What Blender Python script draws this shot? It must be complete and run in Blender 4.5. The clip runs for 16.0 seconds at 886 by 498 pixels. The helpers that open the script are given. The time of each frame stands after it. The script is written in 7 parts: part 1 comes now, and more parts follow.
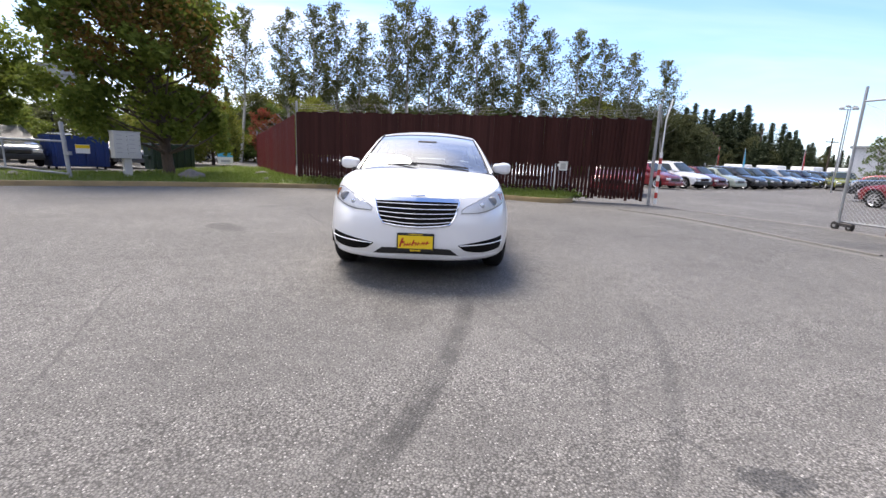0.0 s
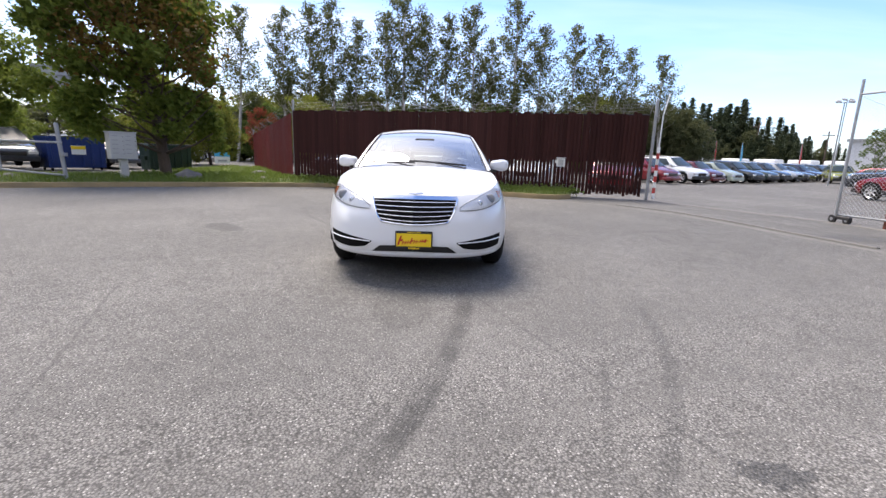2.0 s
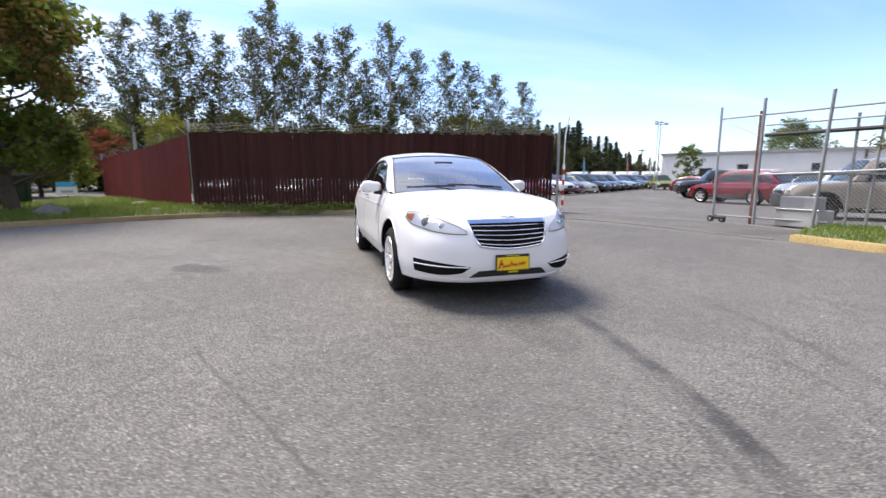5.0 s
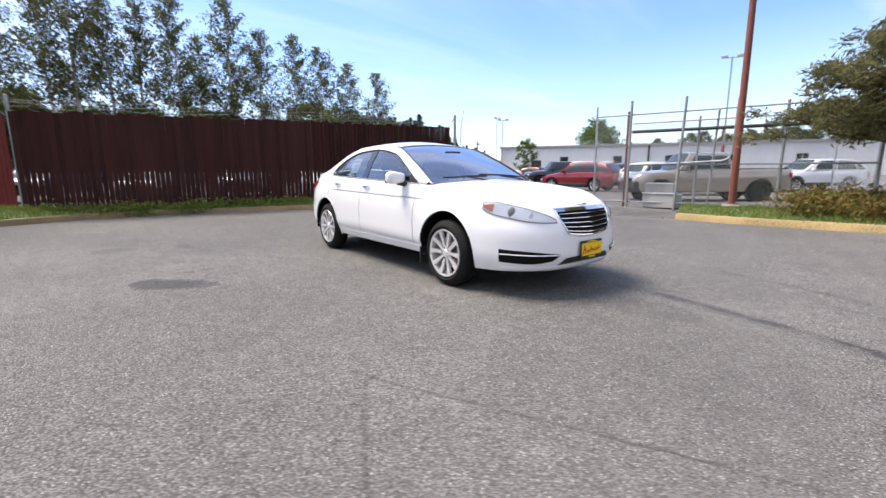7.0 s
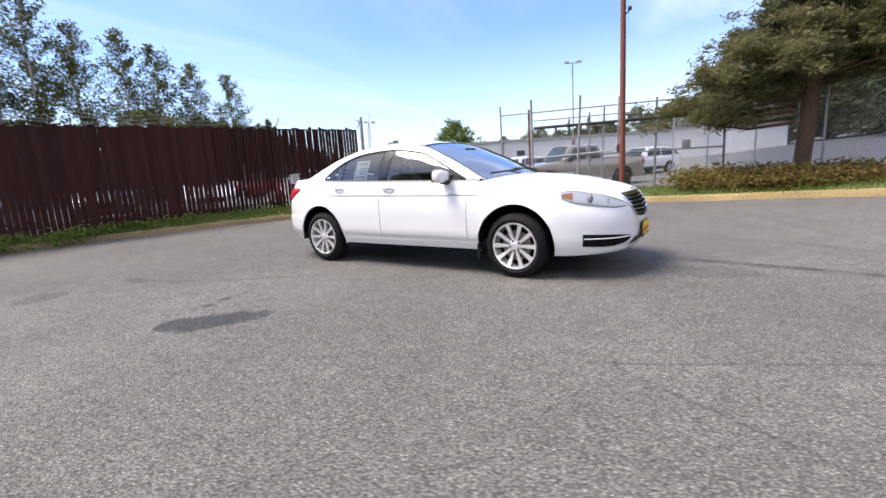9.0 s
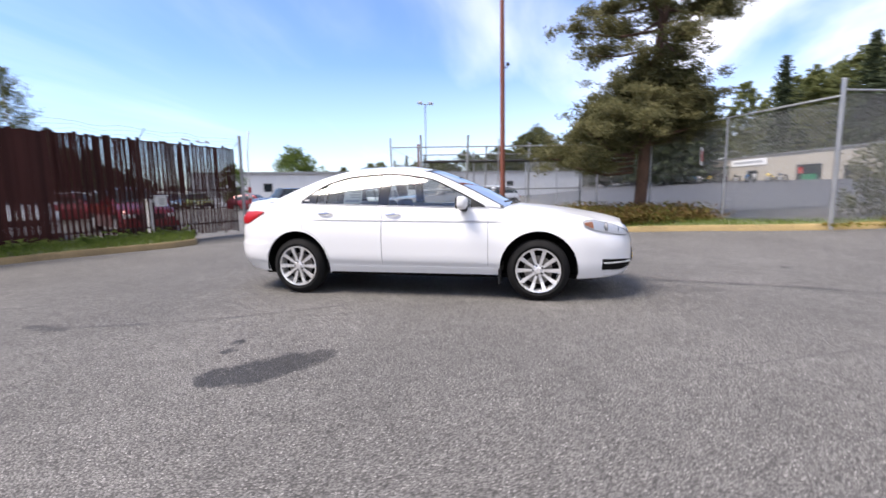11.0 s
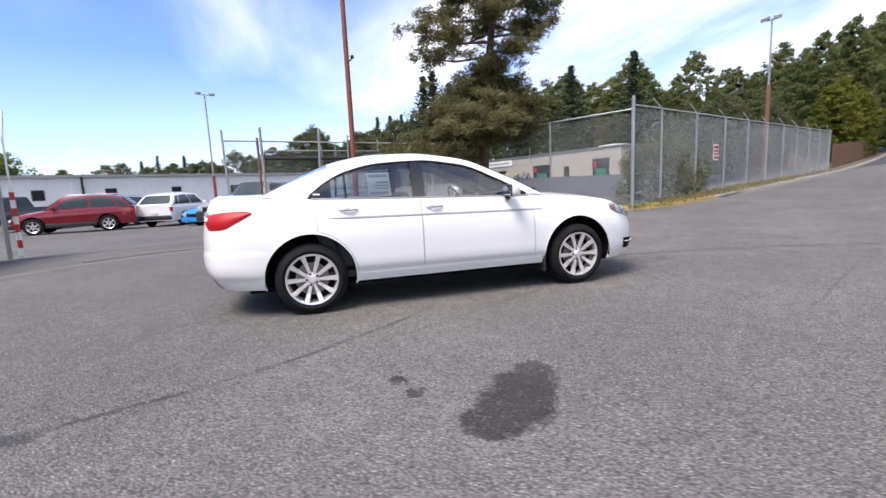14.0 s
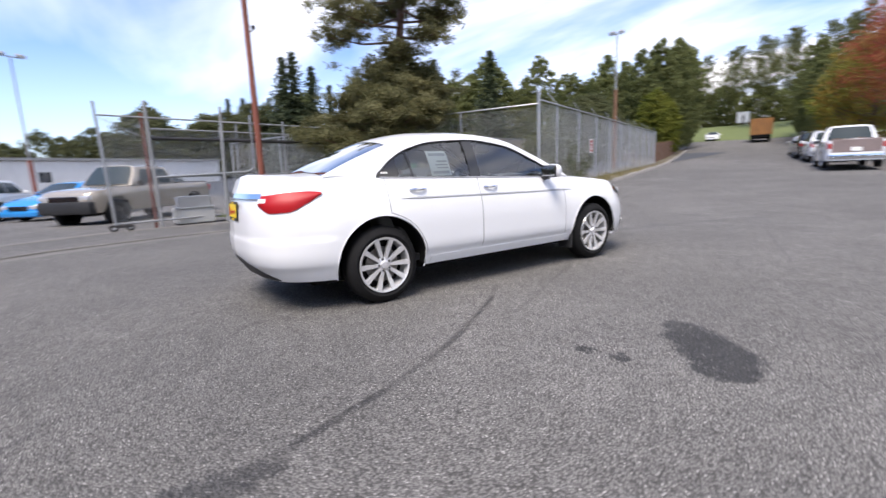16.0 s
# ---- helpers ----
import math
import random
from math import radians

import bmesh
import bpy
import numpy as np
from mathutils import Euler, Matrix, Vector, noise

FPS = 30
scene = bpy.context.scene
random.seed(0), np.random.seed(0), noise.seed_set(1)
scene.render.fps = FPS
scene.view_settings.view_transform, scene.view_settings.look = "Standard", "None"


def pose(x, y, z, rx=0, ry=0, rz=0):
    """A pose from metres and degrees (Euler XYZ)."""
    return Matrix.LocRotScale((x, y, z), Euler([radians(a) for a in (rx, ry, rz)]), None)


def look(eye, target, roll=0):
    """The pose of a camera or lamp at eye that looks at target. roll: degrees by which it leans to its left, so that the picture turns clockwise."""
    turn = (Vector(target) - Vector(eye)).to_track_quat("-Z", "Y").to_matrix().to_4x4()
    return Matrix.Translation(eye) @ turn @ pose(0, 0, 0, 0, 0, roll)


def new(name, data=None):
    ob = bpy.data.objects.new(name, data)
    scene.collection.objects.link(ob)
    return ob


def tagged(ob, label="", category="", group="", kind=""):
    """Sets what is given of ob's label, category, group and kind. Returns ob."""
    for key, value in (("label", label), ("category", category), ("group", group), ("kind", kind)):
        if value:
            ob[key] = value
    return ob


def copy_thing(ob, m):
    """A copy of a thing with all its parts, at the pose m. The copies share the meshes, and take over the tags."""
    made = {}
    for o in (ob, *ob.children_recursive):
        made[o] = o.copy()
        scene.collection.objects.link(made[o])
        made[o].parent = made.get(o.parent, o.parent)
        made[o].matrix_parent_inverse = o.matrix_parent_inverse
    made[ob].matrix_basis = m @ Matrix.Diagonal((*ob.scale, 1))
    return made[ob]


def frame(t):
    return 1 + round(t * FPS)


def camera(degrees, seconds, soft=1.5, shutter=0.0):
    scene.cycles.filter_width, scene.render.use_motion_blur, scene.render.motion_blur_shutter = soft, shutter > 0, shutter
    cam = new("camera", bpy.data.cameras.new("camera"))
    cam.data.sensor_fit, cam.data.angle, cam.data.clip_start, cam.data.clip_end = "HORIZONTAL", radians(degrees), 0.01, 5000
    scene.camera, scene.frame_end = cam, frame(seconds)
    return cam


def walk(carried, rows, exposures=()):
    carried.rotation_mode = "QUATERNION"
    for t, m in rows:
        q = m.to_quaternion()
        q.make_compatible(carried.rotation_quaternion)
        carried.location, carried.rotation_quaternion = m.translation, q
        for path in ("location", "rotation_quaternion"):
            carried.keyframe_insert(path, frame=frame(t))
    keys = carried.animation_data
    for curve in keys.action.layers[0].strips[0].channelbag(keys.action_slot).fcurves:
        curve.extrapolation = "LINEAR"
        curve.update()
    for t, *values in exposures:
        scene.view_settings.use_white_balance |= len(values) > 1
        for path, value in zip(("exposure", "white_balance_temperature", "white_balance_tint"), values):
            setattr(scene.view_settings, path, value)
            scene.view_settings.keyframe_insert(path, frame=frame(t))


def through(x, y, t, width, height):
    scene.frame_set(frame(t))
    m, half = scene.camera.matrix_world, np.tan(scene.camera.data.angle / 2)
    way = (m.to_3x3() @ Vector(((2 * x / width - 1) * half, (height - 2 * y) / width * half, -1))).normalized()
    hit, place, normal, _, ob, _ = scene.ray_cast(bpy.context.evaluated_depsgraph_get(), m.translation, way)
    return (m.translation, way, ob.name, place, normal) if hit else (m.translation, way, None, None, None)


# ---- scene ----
cam = camera(89.6, 16.0, 1.5, 0.55)
PATH = [
    (0, (0.222, -6.222, 1.139), (0.232, -4.262, 0.741), 2.4),
    (0.5, (0.219, -6.224, 1.14), (0.233, -4.264, 0.74), 2.3),
    (1, (0.222, -6.228, 1.141), (0.238, -4.268, 0.743), 2.0),
    (1.5, (0.224, -6.223, 1.141), (0.244, -4.264, 0.738), 1.9),
    (2, (0.222, -6.218, 1.14), (0.239, -4.261, 0.731), 1.8),
    (2.5, (0.228, -6.211, 1.136), (0.258, -4.255, 0.722), 2.3),
    (3, (0.027, -6.238, 1.119), (0.08, -4.276, 0.733), 2.8),
    (3.5, (-0.408, -6.279, 1.129), (-0.154, -4.339, 0.717), 0.1),
    (3.7, (-0.548, -6.268, 1.122), (-0.238, -4.327, 0.748), 0.5),
    (5.8, (-2.525, -5.487, 1.169), (-1.626, -3.726, 0.871), -1.0),
    (6, (-2.715, -5.392, 1.157), (-1.716, -3.686, 0.858), -0.9),
    (6.5, (-3.123, -5.102, 1.133), (-2.009, -3.477, 0.789), -1.8),
    (7, (-3.52, -4.764, 1.137), (-2.315, -3.208, 0.783), -0.3),
    (7.5, (-3.963, -4.429, 1.13), (-2.647, -2.966, 0.769), 1.9),
    (8, (-4.288, -4.032, 1.117), (-2.913, -2.638, 0.712), -0.6),
    (8.5, (-4.631, -3.651, 1.128), (-3.104, -2.409, 0.773), -6.2),
    (8.7, (-4.731, -3.491, 1.134), (-3.158, -2.31, 0.776), -5.4),
    (10.8, (-5.541, -1.609, 1.17), (-3.643, -1.029, 0.925), -1.3),
    (11, (-5.59, -1.408, 1.162), (-3.653, -0.979, 0.908), -1.0),
    (11.5, (-5.616, -0.918, 1.128), (-3.658, -0.656, 0.819), -2.9),
    (12, (-5.618, -0.422, 1.129), (-3.635, -0.322, 0.89), -3.6),
    (12.5, (-5.58, 0.038, 1.129), (-3.604, -0.049, 0.83), -2.7),
    (13, (-5.409, 0.466, 1.13), (-3.442, 0.268, 0.826), -2.8),
    (13.5, (-5.278, 0.923, 1.128), (-3.351, 0.467, 0.85), -1.8),
    (14, (-5.044, 1.359, 1.103), (-3.143, 0.802, 0.829), -2.6),
    (14.5, (-4.884, 1.781, 1.103), (-3.025, 1.089, 0.85), -1.5),
    (15, (-4.712, 2.232, 1.088), (-2.909, 1.419, 0.784), -3.1),
    (15.5, (-4.448, 2.63, 1.077), (-2.678, 1.756, 0.755), -1.5),
    (16, (-4.196, 3.058, 1.078), (-2.569, 1.947, 0.738), -2.2),
]
EXPOSURES = [(0, 1.32, 6820, 13), (8, 1.22, 6860, 14), (11, 1.14, 6720, 15), (16, 1.02, 6560, 14)]
walk(cam, [(t, look(eye, target, roll)) for t, eye, target, roll in PATH], EXPOSURES)

# ---- world ----
SUN_AZ, SUN_EL = radians(-34), radians(60)      # from +y towards +x
world = bpy.data.worlds.new("sky")
scene.world = world
world.use_nodes = True


def sky_nodes():
    nt = world.node_tree
    nt.nodes.clear()
    N, L = nt.nodes.new, nt.links.new
    out, bg = N("ShaderNodeOutputWorld"), N("ShaderNodeBackground")
    sky = N("ShaderNodeTexSky")
    sky.sky_type, sky.sun_disc = "NISHITA", False
    sky.sun_elevation, sky.sun_rotation = SUN_EL, SUN_AZ
    sky.air_density, sky.dust_density, sky.ozone_density = 1.0, 0.3, 4.0
    # thin high cloud: streaks of noise on a flat layer above the place
    co, sep = N("ShaderNodeTexCoord"), N("ShaderNodeSeparateXYZ")
    L(co.outputs["Generated"], sep.inputs[0])
    add = N("ShaderNodeMath")
    add.operation, add.inputs[1].default_value = "ADD", 0.18
    top = N("ShaderNodeMath")
    top.operation, top.inputs[1].default_value = "MAXIMUM", 0.0
    L(sep.outputs["Z"], top.inputs[0])
    L(top.outputs[0], add.inputs[0])
    dx, dy = N("ShaderNodeMath"), N("ShaderNodeMath")
    for d, axis in ((dx, "X"), (dy, "Y")):
        d.operation = "DIVIDE"
        L(sep.outputs[axis], d.inputs[0])
        L(add.outputs[0], d.inputs[1])
    comb = N("ShaderNodeCombineXYZ")
    L(dx.outputs[0], comb.inputs[0])
    L(dy.outputs[0], comb.inputs[1])
    mp = N("ShaderNodeMapping")
    mp.inputs["Rotation"].default_value = (0, 0, radians(24))
    mp.inputs["Scale"].default_value = (0.34, 0.95, 1)
    mp.inputs["Location"].default_value = (0.4, 0.15, 0)
    L(comb.outputs[0], mp.inputs[0])
    no = N("ShaderNodeTexNoise")
    no.inputs["Scale"].default_value, no.inputs["Detail"].default_value = 1.25, 7
    no.inputs["Roughness"].default_value, no.inputs["Distortion"].default_value = 0.52, 0.35
    L(mp.outputs[0], no.inputs["Vector"])
    ramp = N("ShaderNodeMapRange")
    ramp.inputs["From Min"].default_value, ramp.inputs["From Max"].default_value = 0.36, 0.84
    ramp.interpolation_type = "SMOOTHSTEP"
    L(no.outputs["Fac"], ramp.inputs["Value"])
    # cloud thickens towards the horizon
    hz = N("ShaderNodeMapRange")
    hz.inputs["From Min"].default_value, hz.inputs["From Max"].default_value = 0.0, 0.26
    hz.inputs["To Min"].default_value, hz.inputs["To Max"].default_value = 0.62, 0.0
    L(sep.outputs["Z"], hz.inputs["Value"])
    mx = N("ShaderNodeMath")
    mx.operation = "MAXIMUM"
    L(ramp.outputs[0], mx.inputs[0])
    L(hz.outputs[0], mx.inputs[1])
    # the cloud field is thick in the south and thins out to the north-east
    nx, ny, cover, fac = N("ShaderNodeMath"), N("ShaderNodeMath"), N("ShaderNodeMapRange"), N("ShaderNodeMath")
    nx.operation, nx.inputs[1].default_value = "MULTIPLY", 0.66
    L(sep.outputs["X"], nx.inputs[0])
    ny.operation, ny.inputs[1].default_value = "MULTIPLY_ADD", 0.75
    L(sep.outputs["Y"], ny.inputs[0])
    L(nx.outputs[0], ny.inputs[2])
    cover.inputs["From Min"].default_value, cover.inputs["From Max"].default_value = -0.5, 0.95
    cover.inputs["To Min"].default_value, cover.inputs["To Max"].default_value = 1.9, 0.26
    L(ny.outputs[0], cover.inputs["Value"])
    fac.operation, fac.use_clamp = "MULTIPLY", True
    L(mx.outputs[0], fac.inputs[0])
    L(cover.outputs[0], fac.inputs[1])
    # bright haze round the sun
    dot, glow, both = N("ShaderNodeVectorMath"), N("ShaderNodeMapRange"), N("ShaderNodeMath")
    dot.operation = "DOT_PRODUCT"
    dot.inputs[1].default_value = (math.sin(SUN_AZ) * math.cos(SUN_EL), math.cos(SUN_AZ) * math.cos(SUN_EL), math.sin(SUN_EL))
    L(co.outputs["Generated"], dot.inputs[0])
    glow.inputs["From Min"].default_value, glow.inputs["From Max"].default_value = 0.84, 1.0
    glow.inputs["To Min"].default_value, glow.inputs["To Max"].default_value = 0.0, 1.0
    glow.interpolation_type = "SMOOTHSTEP"
    L(dot.outputs["Value"], glow.inputs["Value"])
    both.operation = "MAXIMUM"
    L(fac.outputs[0], both.inputs[0])
    L(glow.outputs[0], both.inputs[1])
    mix = N("ShaderNodeMix")
    mix.data_type = "RGBA"
    mix.inputs["B"].default_value = CLOUD
    L(both.outputs[0], mix.inputs["Factor"])
    clear = N("ShaderNodeVectorMath")
    clear.operation = "MULTIPLY"
    clear.inputs[1].default_value = (0.72, 0.82, 1.0)
    L(sky.outputs[0], clear.inputs[0])
    L(clear.outputs[0], mix.inputs["A"])
    L(mix.outputs["Result"], bg.inputs["Color"])
    bg.inputs["Strength"].default_value = SKY_STRENGTH
    L(bg.outputs[0], out.inputs[0])


CLOUD, SKY_STRENGTH = (7.6, 7.65, 7.8, 1), 0.122
sky_nodes()
sun = new("sun", bpy.data.lights.new("sun", "SUN"))
sun.data.energy, sun.data.angle, sun.data.color = 2.8, radians(28), (1.0, 0.94, 0.86)
sun_way = Vector((math.sin(SUN_AZ) * math.cos(SUN_EL), math.cos(SUN_AZ) * math.cos(SUN_EL), math.sin(SUN_EL)))
sun.matrix_world = look(sun_way * 60, (0, 0, 0))

# ---- materials ----


def material(name, colour, rough=0.6, metal=0.0, vary=0.12, scale=3.0, fine=60.0, bump=0.0, coat=0.0, island=0.0, spec=0.5, obj=0.0, streak=0.0, flat=False):
    """A surface with a broad and a fine variation, in object space metres; island and obj vary it from piece to piece."""
    m = bpy.data.materials.new(name)
    m.use_nodes = True
    nt = m.node_tree
    b = nt.nodes["Principled BSDF"]
    N, L = nt.nodes.new, nt.links.new
    b.inputs["Roughness"].default_value, b.inputs["Metallic"].default_value = rough, metal
    b.inputs["Coat Weight"].default_value, b.inputs["Specular IOR Level"].default_value = coat, spec
    b.inputs["Coat Roughness"].default_value = 0.04
    if flat:
        b.inputs["Base Color"].default_value = (*colour, 1)
        return m
    geo = N("ShaderNodeNewGeometry")
    vec = geo.outputs["Position"]
    n1, n2 = N("ShaderNodeTexNoise"), N("ShaderNodeTexNoise")
    for n, s in ((n1, scale), (n2, fine)):
        n.inputs["Scale"].default_value, n.inputs["Detail"].default_value = s, 4
    if streak:
        mp = N("ShaderNodeMapping")
        mp.inputs["Scale"].default_value = (1, 1, streak)
        L(vec, mp.inputs[0])
        vec = mp.outputs[0]
    L(vec, n1.inputs["Vector"])
    L(vec, n2.inputs["Vector"])
    s = N("ShaderNodeMath")
    s.operation = "ADD"
    L(n1.outputs["Fac"], s.inputs[0])
    L(n2.outputs["Fac"], s.inputs[1])
    last = s.outputs[0]
    extra = 0.0
    for amount, node, key in ((island, geo, "Random Per Island"), (obj, N("ShaderNodeObjectInfo"), "Random")):
        if amount:
            k = N("ShaderNodeMath")
            k.operation, k.inputs[1].default_value = "MULTIPLY_ADD", amount / max(vary, 0.01)
            L(node.outputs[key], k.inputs[0])
            L(last, k.inputs[2])
            last, extra = k.outputs[0], extra + amount / max(vary, 0.01)
    mr = N("ShaderNodeMapRange")
    mr.inputs["From Min"].default_value, mr.inputs["From Max"].default_value = 0.55, 1.45 + extra
    mr.inputs["To Min"].default_value, mr.inputs["To Max"].default_value = 1 - vary - (island + obj) / 2, 1 + vary + (island + obj) / 2
    mr.clamp = False
    L(last, mr.inputs["Value"])
    mul = N("ShaderNodeVectorMath")
    mul.operation = "SCALE"
    mul.inputs[0].default_value = colour
    L(mr.outputs[0], mul.inputs["Scale"])
    L(mul.outputs[0], b.inputs["Base Color"])
    r = N("ShaderNodeMapRange")
    r.inputs["From Min"].default_value, r.inputs["From Max"].default_value = 0.3, 0.7
    r.inputs["To Min"].default_value, r.inputs["To Max"].default_value = max(0.02, rough - 0.1), min(1, rough + 0.1)
    if rough > 0.2:
        L(n1.outputs["Fac"], r.inputs["Value"])
        L(r.outputs[0], b.inputs["Roughness"])
    if bump:
        bp = N("ShaderNodeBump")
        bp.inputs["Strength"].default_value, bp.inputs["Distance"].default_value = 0.6, bump
        L(n2.outputs["Fac"], bp.inputs["Height"])
        L(bp.outputs[0], b.inputs["Normal"])
    return m


def leaf_material(name, colour, second, through=0.35, vary=0.35):
    """Leaves: two hues mixed leaf by leaf, partly lit through."""
    m = bpy.data.materials.new(name)
    m.use_nodes = True
    nt = m.node_tree
    N, L = nt.nodes.new, nt.links.new
    b, out = nt.nodes["Principled BSDF"], nt.nodes["Material Output"]
    geo, no = N("ShaderNodeNewGeometry"), N("ShaderNodeTexNoise")
    no.inputs["Scale"].default_value = 0.7
    L(geo.outputs["Position"], no.inputs["Vector"])
    a = N("ShaderNodeMath")
    a.operation, a.inputs[1].default_value = "MULTIPLY_ADD", 0.6
    L(geo.outputs["Random Per Island"], a.inputs[0])
    L(no.outputs["Fac"], a.inputs[2])
    mr = N("ShaderNodeMapRange")
    mr.inputs["From Min"].default_value, mr.inputs["From Max"].default_value = 0.35, 1.1
    L(a.outputs[0], mr.inputs["Value"])
    mix = N("ShaderNodeMix")
    mix.data_type = "RGBA"
    mix.inputs["A"].default_value, mix.inputs["B"].default_value = (*colour, 1), (*second, 1)
    L(mr.outputs[0], mix.inputs["Factor"])
    L(mix.outputs["Result"], b.inputs["Base Color"])
    b.inputs["Roughness"].default_value = 0.6
    b.inputs["Specular IOR Level"].default_value = 0.12
    tr, ms = N("ShaderNodeBsdfTranslucent"), N("ShaderNodeMixShader")
    L(mix.outputs["Result"], tr.inputs["Color"])
    ms.inputs[0].default_value = through
    L(b.outputs[0], ms.inputs[1])
    L(tr.outputs[0], ms.inputs[2])
    L(ms.outputs[0], out.inputs["Surface"])
    return m


def glass_material(name, tint, gloss=1.0):
    m = bpy.data.materials.new(name)
    m.use_nodes = True
    nt = m.node_tree
    N, L = nt.nodes.new, nt.links.new
    tr, gl, fr, ms = N("ShaderNodeBsdfTransparent"), N("ShaderNodeBsdfGlossy"), N("ShaderNodeFresnel"), N("ShaderNodeMixShader")
    tr.inputs["Color"].default_value = (*tint, 1)
    gl.inputs["Roughness"].default_value = 0.02
    fr.inputs["IOR"].default_value = 1.52
    k = N("ShaderNodeMath")
    k.operation, k.inputs[1].default_value = "MULTIPLY", gloss
    k.use_clamp = True
    L(fr.outputs[0], k.inputs[0])
    L(k.outputs[0], ms.inputs[0])
    L(tr.outputs[0], ms.inputs[1])
    L(gl.outputs[0], ms.inputs[2])
    L(ms.outputs[0], nt.nodes["Material Output"].inputs["Surface"])
    return m


def asphalt_material():
    """Worn grey asphalt: stone chips, patches, tyre marks, tar lines and oil stains."""
    m = bpy.data.materials.new("asphalt")
    m.use_nodes = True
    nt = m.node_tree
    N, L = nt.nodes.new, nt.links.new
    b = nt.nodes["Principled BSDF"]

    def math2(op, a, c, third=None, clamp=False):
        n = N("ShaderNodeMath")
        n.operation, n.use_clamp = op, clamp
        for i, v in enumerate((a, c, third)):
            if v is None:
                continue
            if isinstance(v, (int, float)):
                n.inputs[i].default_value = v
            else:
                L(v, n.inputs[i])
        return n.outputs[0]

    def ramp(v, lo, hi, a=0.0, c=1.0):
        n = N("ShaderNodeMapRange")
        n.interpolation_type = "SMOOTHSTEP"
        for k, x in zip(("From Min", "From Max", "To Min", "To Max"), (lo, hi, a, c)):
            n.inputs[k].default_value = x
        L(v, n.inputs["Value"])
        return n.outputs[0]

    def noise_at(scale, detail=3.0, rough=0.55):
        n = N("ShaderNodeTexNoise")
        n.inputs["Scale"].default_value, n.inputs["Detail"].default_value, n.inputs["Roughness"].default_value = scale, detail, rough
        L(pos, n.inputs["Vector"])
        return n.outputs["Fac"]

    pos = N("ShaderNodeNewGeometry").outputs["Position"]
    sep = N("ShaderNodeSeparateXYZ")
    L(pos, sep.inputs[0])
    X, Y = sep.outputs["X"], sep.outputs["Y"]
    wob = math2("MULTIPLY_ADD", noise_at(2.2, 4), 0.20, -0.10)
    rag = math2("ADD", math2("MULTIPLY_ADD", noise_at(13, 3), 0.16, -0.08), math2("MULTIPLY_ADD", noise_at(46, 2), 0.10, -0.05))
    rag2 = math2("ADD", math2("MULTIPLY_ADD", noise_at(16.3, 3), 0.16, -0.08), math2("MULTIPLY_ADD", noise_at(53, 2), 0.10, -0.05))
    Xw, Yw = math2("ADD", math2("ADD", X, wob), rag), math2("ADD", math2("SUBTRACT", Y, wob), rag2)
    # stones
    vor = N("ShaderNodeTexVoronoi")
    vor.inputs["Scale"].default_value = 105
    L(pos, vor.inputs["Vector"])
    cell = N("ShaderNodeSeparateColor")
    L(vor.outputs["Color"], cell.inputs[0])
    chip = math2("MULTIPLY", ramp(cell.outputs[0], 0.88, 0.99), ramp(vor.outputs["Distance"], 0.35, 0.62, 1, 0))
    # relief shading put into the colour: stone middles lightened, gaps between them darkened
    gap_shade = ramp(vor.outputs["Distance"], 0.30, 0.74, 1.14, 0.50)
    tone = ramp(cell.outputs[2], 0.0, 1.0, 0.80, 1.22)
    dark = ramp(cell.outputs[1], 0.75, 0.95)
    grain = noise_at(240, 2, 0.7)
    blotch = noise_at(0.55, 5, 0.6)
    broad = noise_at(0.09, 3)
    mid = noise_at(6, 4, 0.65)
    v = math2("MULTIPLY_ADD", grain, 0.30, 0.85)
    v = math2("MULTIPLY", v, ramp(mid, 0.3, 0.7, 0.90, 1.10))
    v = math2("MULTIPLY", v, ramp(blotch, 0.3, 0.7, 0.86, 1.10))
    v = math2("MULTIPLY", v, ramp(broad, 0.35, 0.65, 0.90, 1.08))
    v = math2("MULTIPLY", v, math2("MULTIPLY_ADD", dark, -0.34, 1.06))
    v = math2("MULTIPLY", math2("MULTIPLY", v, gap_shade), tone)
    mask = None

    def lay(k, strength):
        nonlocal mask
        k = math2("MULTIPLY", k, strength)
        mask = k if mask is None else math2("MAXIMUM", mask, k)

    # oil and water stains: round, with ragged rims
    for cx, cy, rx, ry, s in STAINS:
        dx = math2("MULTIPLY", math2("SUBTRACT", Xw, cx), 1 / rx)
        dy = math2("MULTIPLY", math2("SUBTRACT", Yw, cy), 1 / ry)
        d = math2("SQRT", math2("ADD", math2("MULTIPLY", dx, dx), math2("MULTIPLY", dy, dy)), 0)
        lay(ramp(d, 0.80, 1.05, 1, 0), s)
    # tyre marks and tar lines: bent strips along y
    broken = ramp(noise_at(3.0, 4, 0.7), 0.36, 0.56)
    for y0, a, c1, c2, w, lo, hi, s, gaps in MARKS:
        t = math2("SUBTRACT", Y, y0)
        cx = math2("ADD", math2("MULTIPLY_ADD", t, c1, a), math2("MULTIPLY", math2("MULTIPLY", t, t), c2))
        d = math2("ABSOLUTE", math2("SUBTRACT", math2("ADD", math2("MULTIPLY_ADD", rag, 0.18, X), math2("MULTIPLY", wob, 0.25)), cx), 0)
        k = ramp(d, w * 0.5, w * 1.25, 1, 0)
        k = math2("MULTIPLY", k, ramp(Y, lo - 0.25, lo + 0.25))
        k = math2("MULTIPLY", k, ramp(Y, hi - 0.25, hi + 0.25, 1, 0))
        lay(math2("MULTIPLY", k, broken) if gaps else k, s)
    # pale stone faces stand clear of the stains
    v = math2("MULTIPLY", v, math2("SUBTRACT", 1.0, mask))
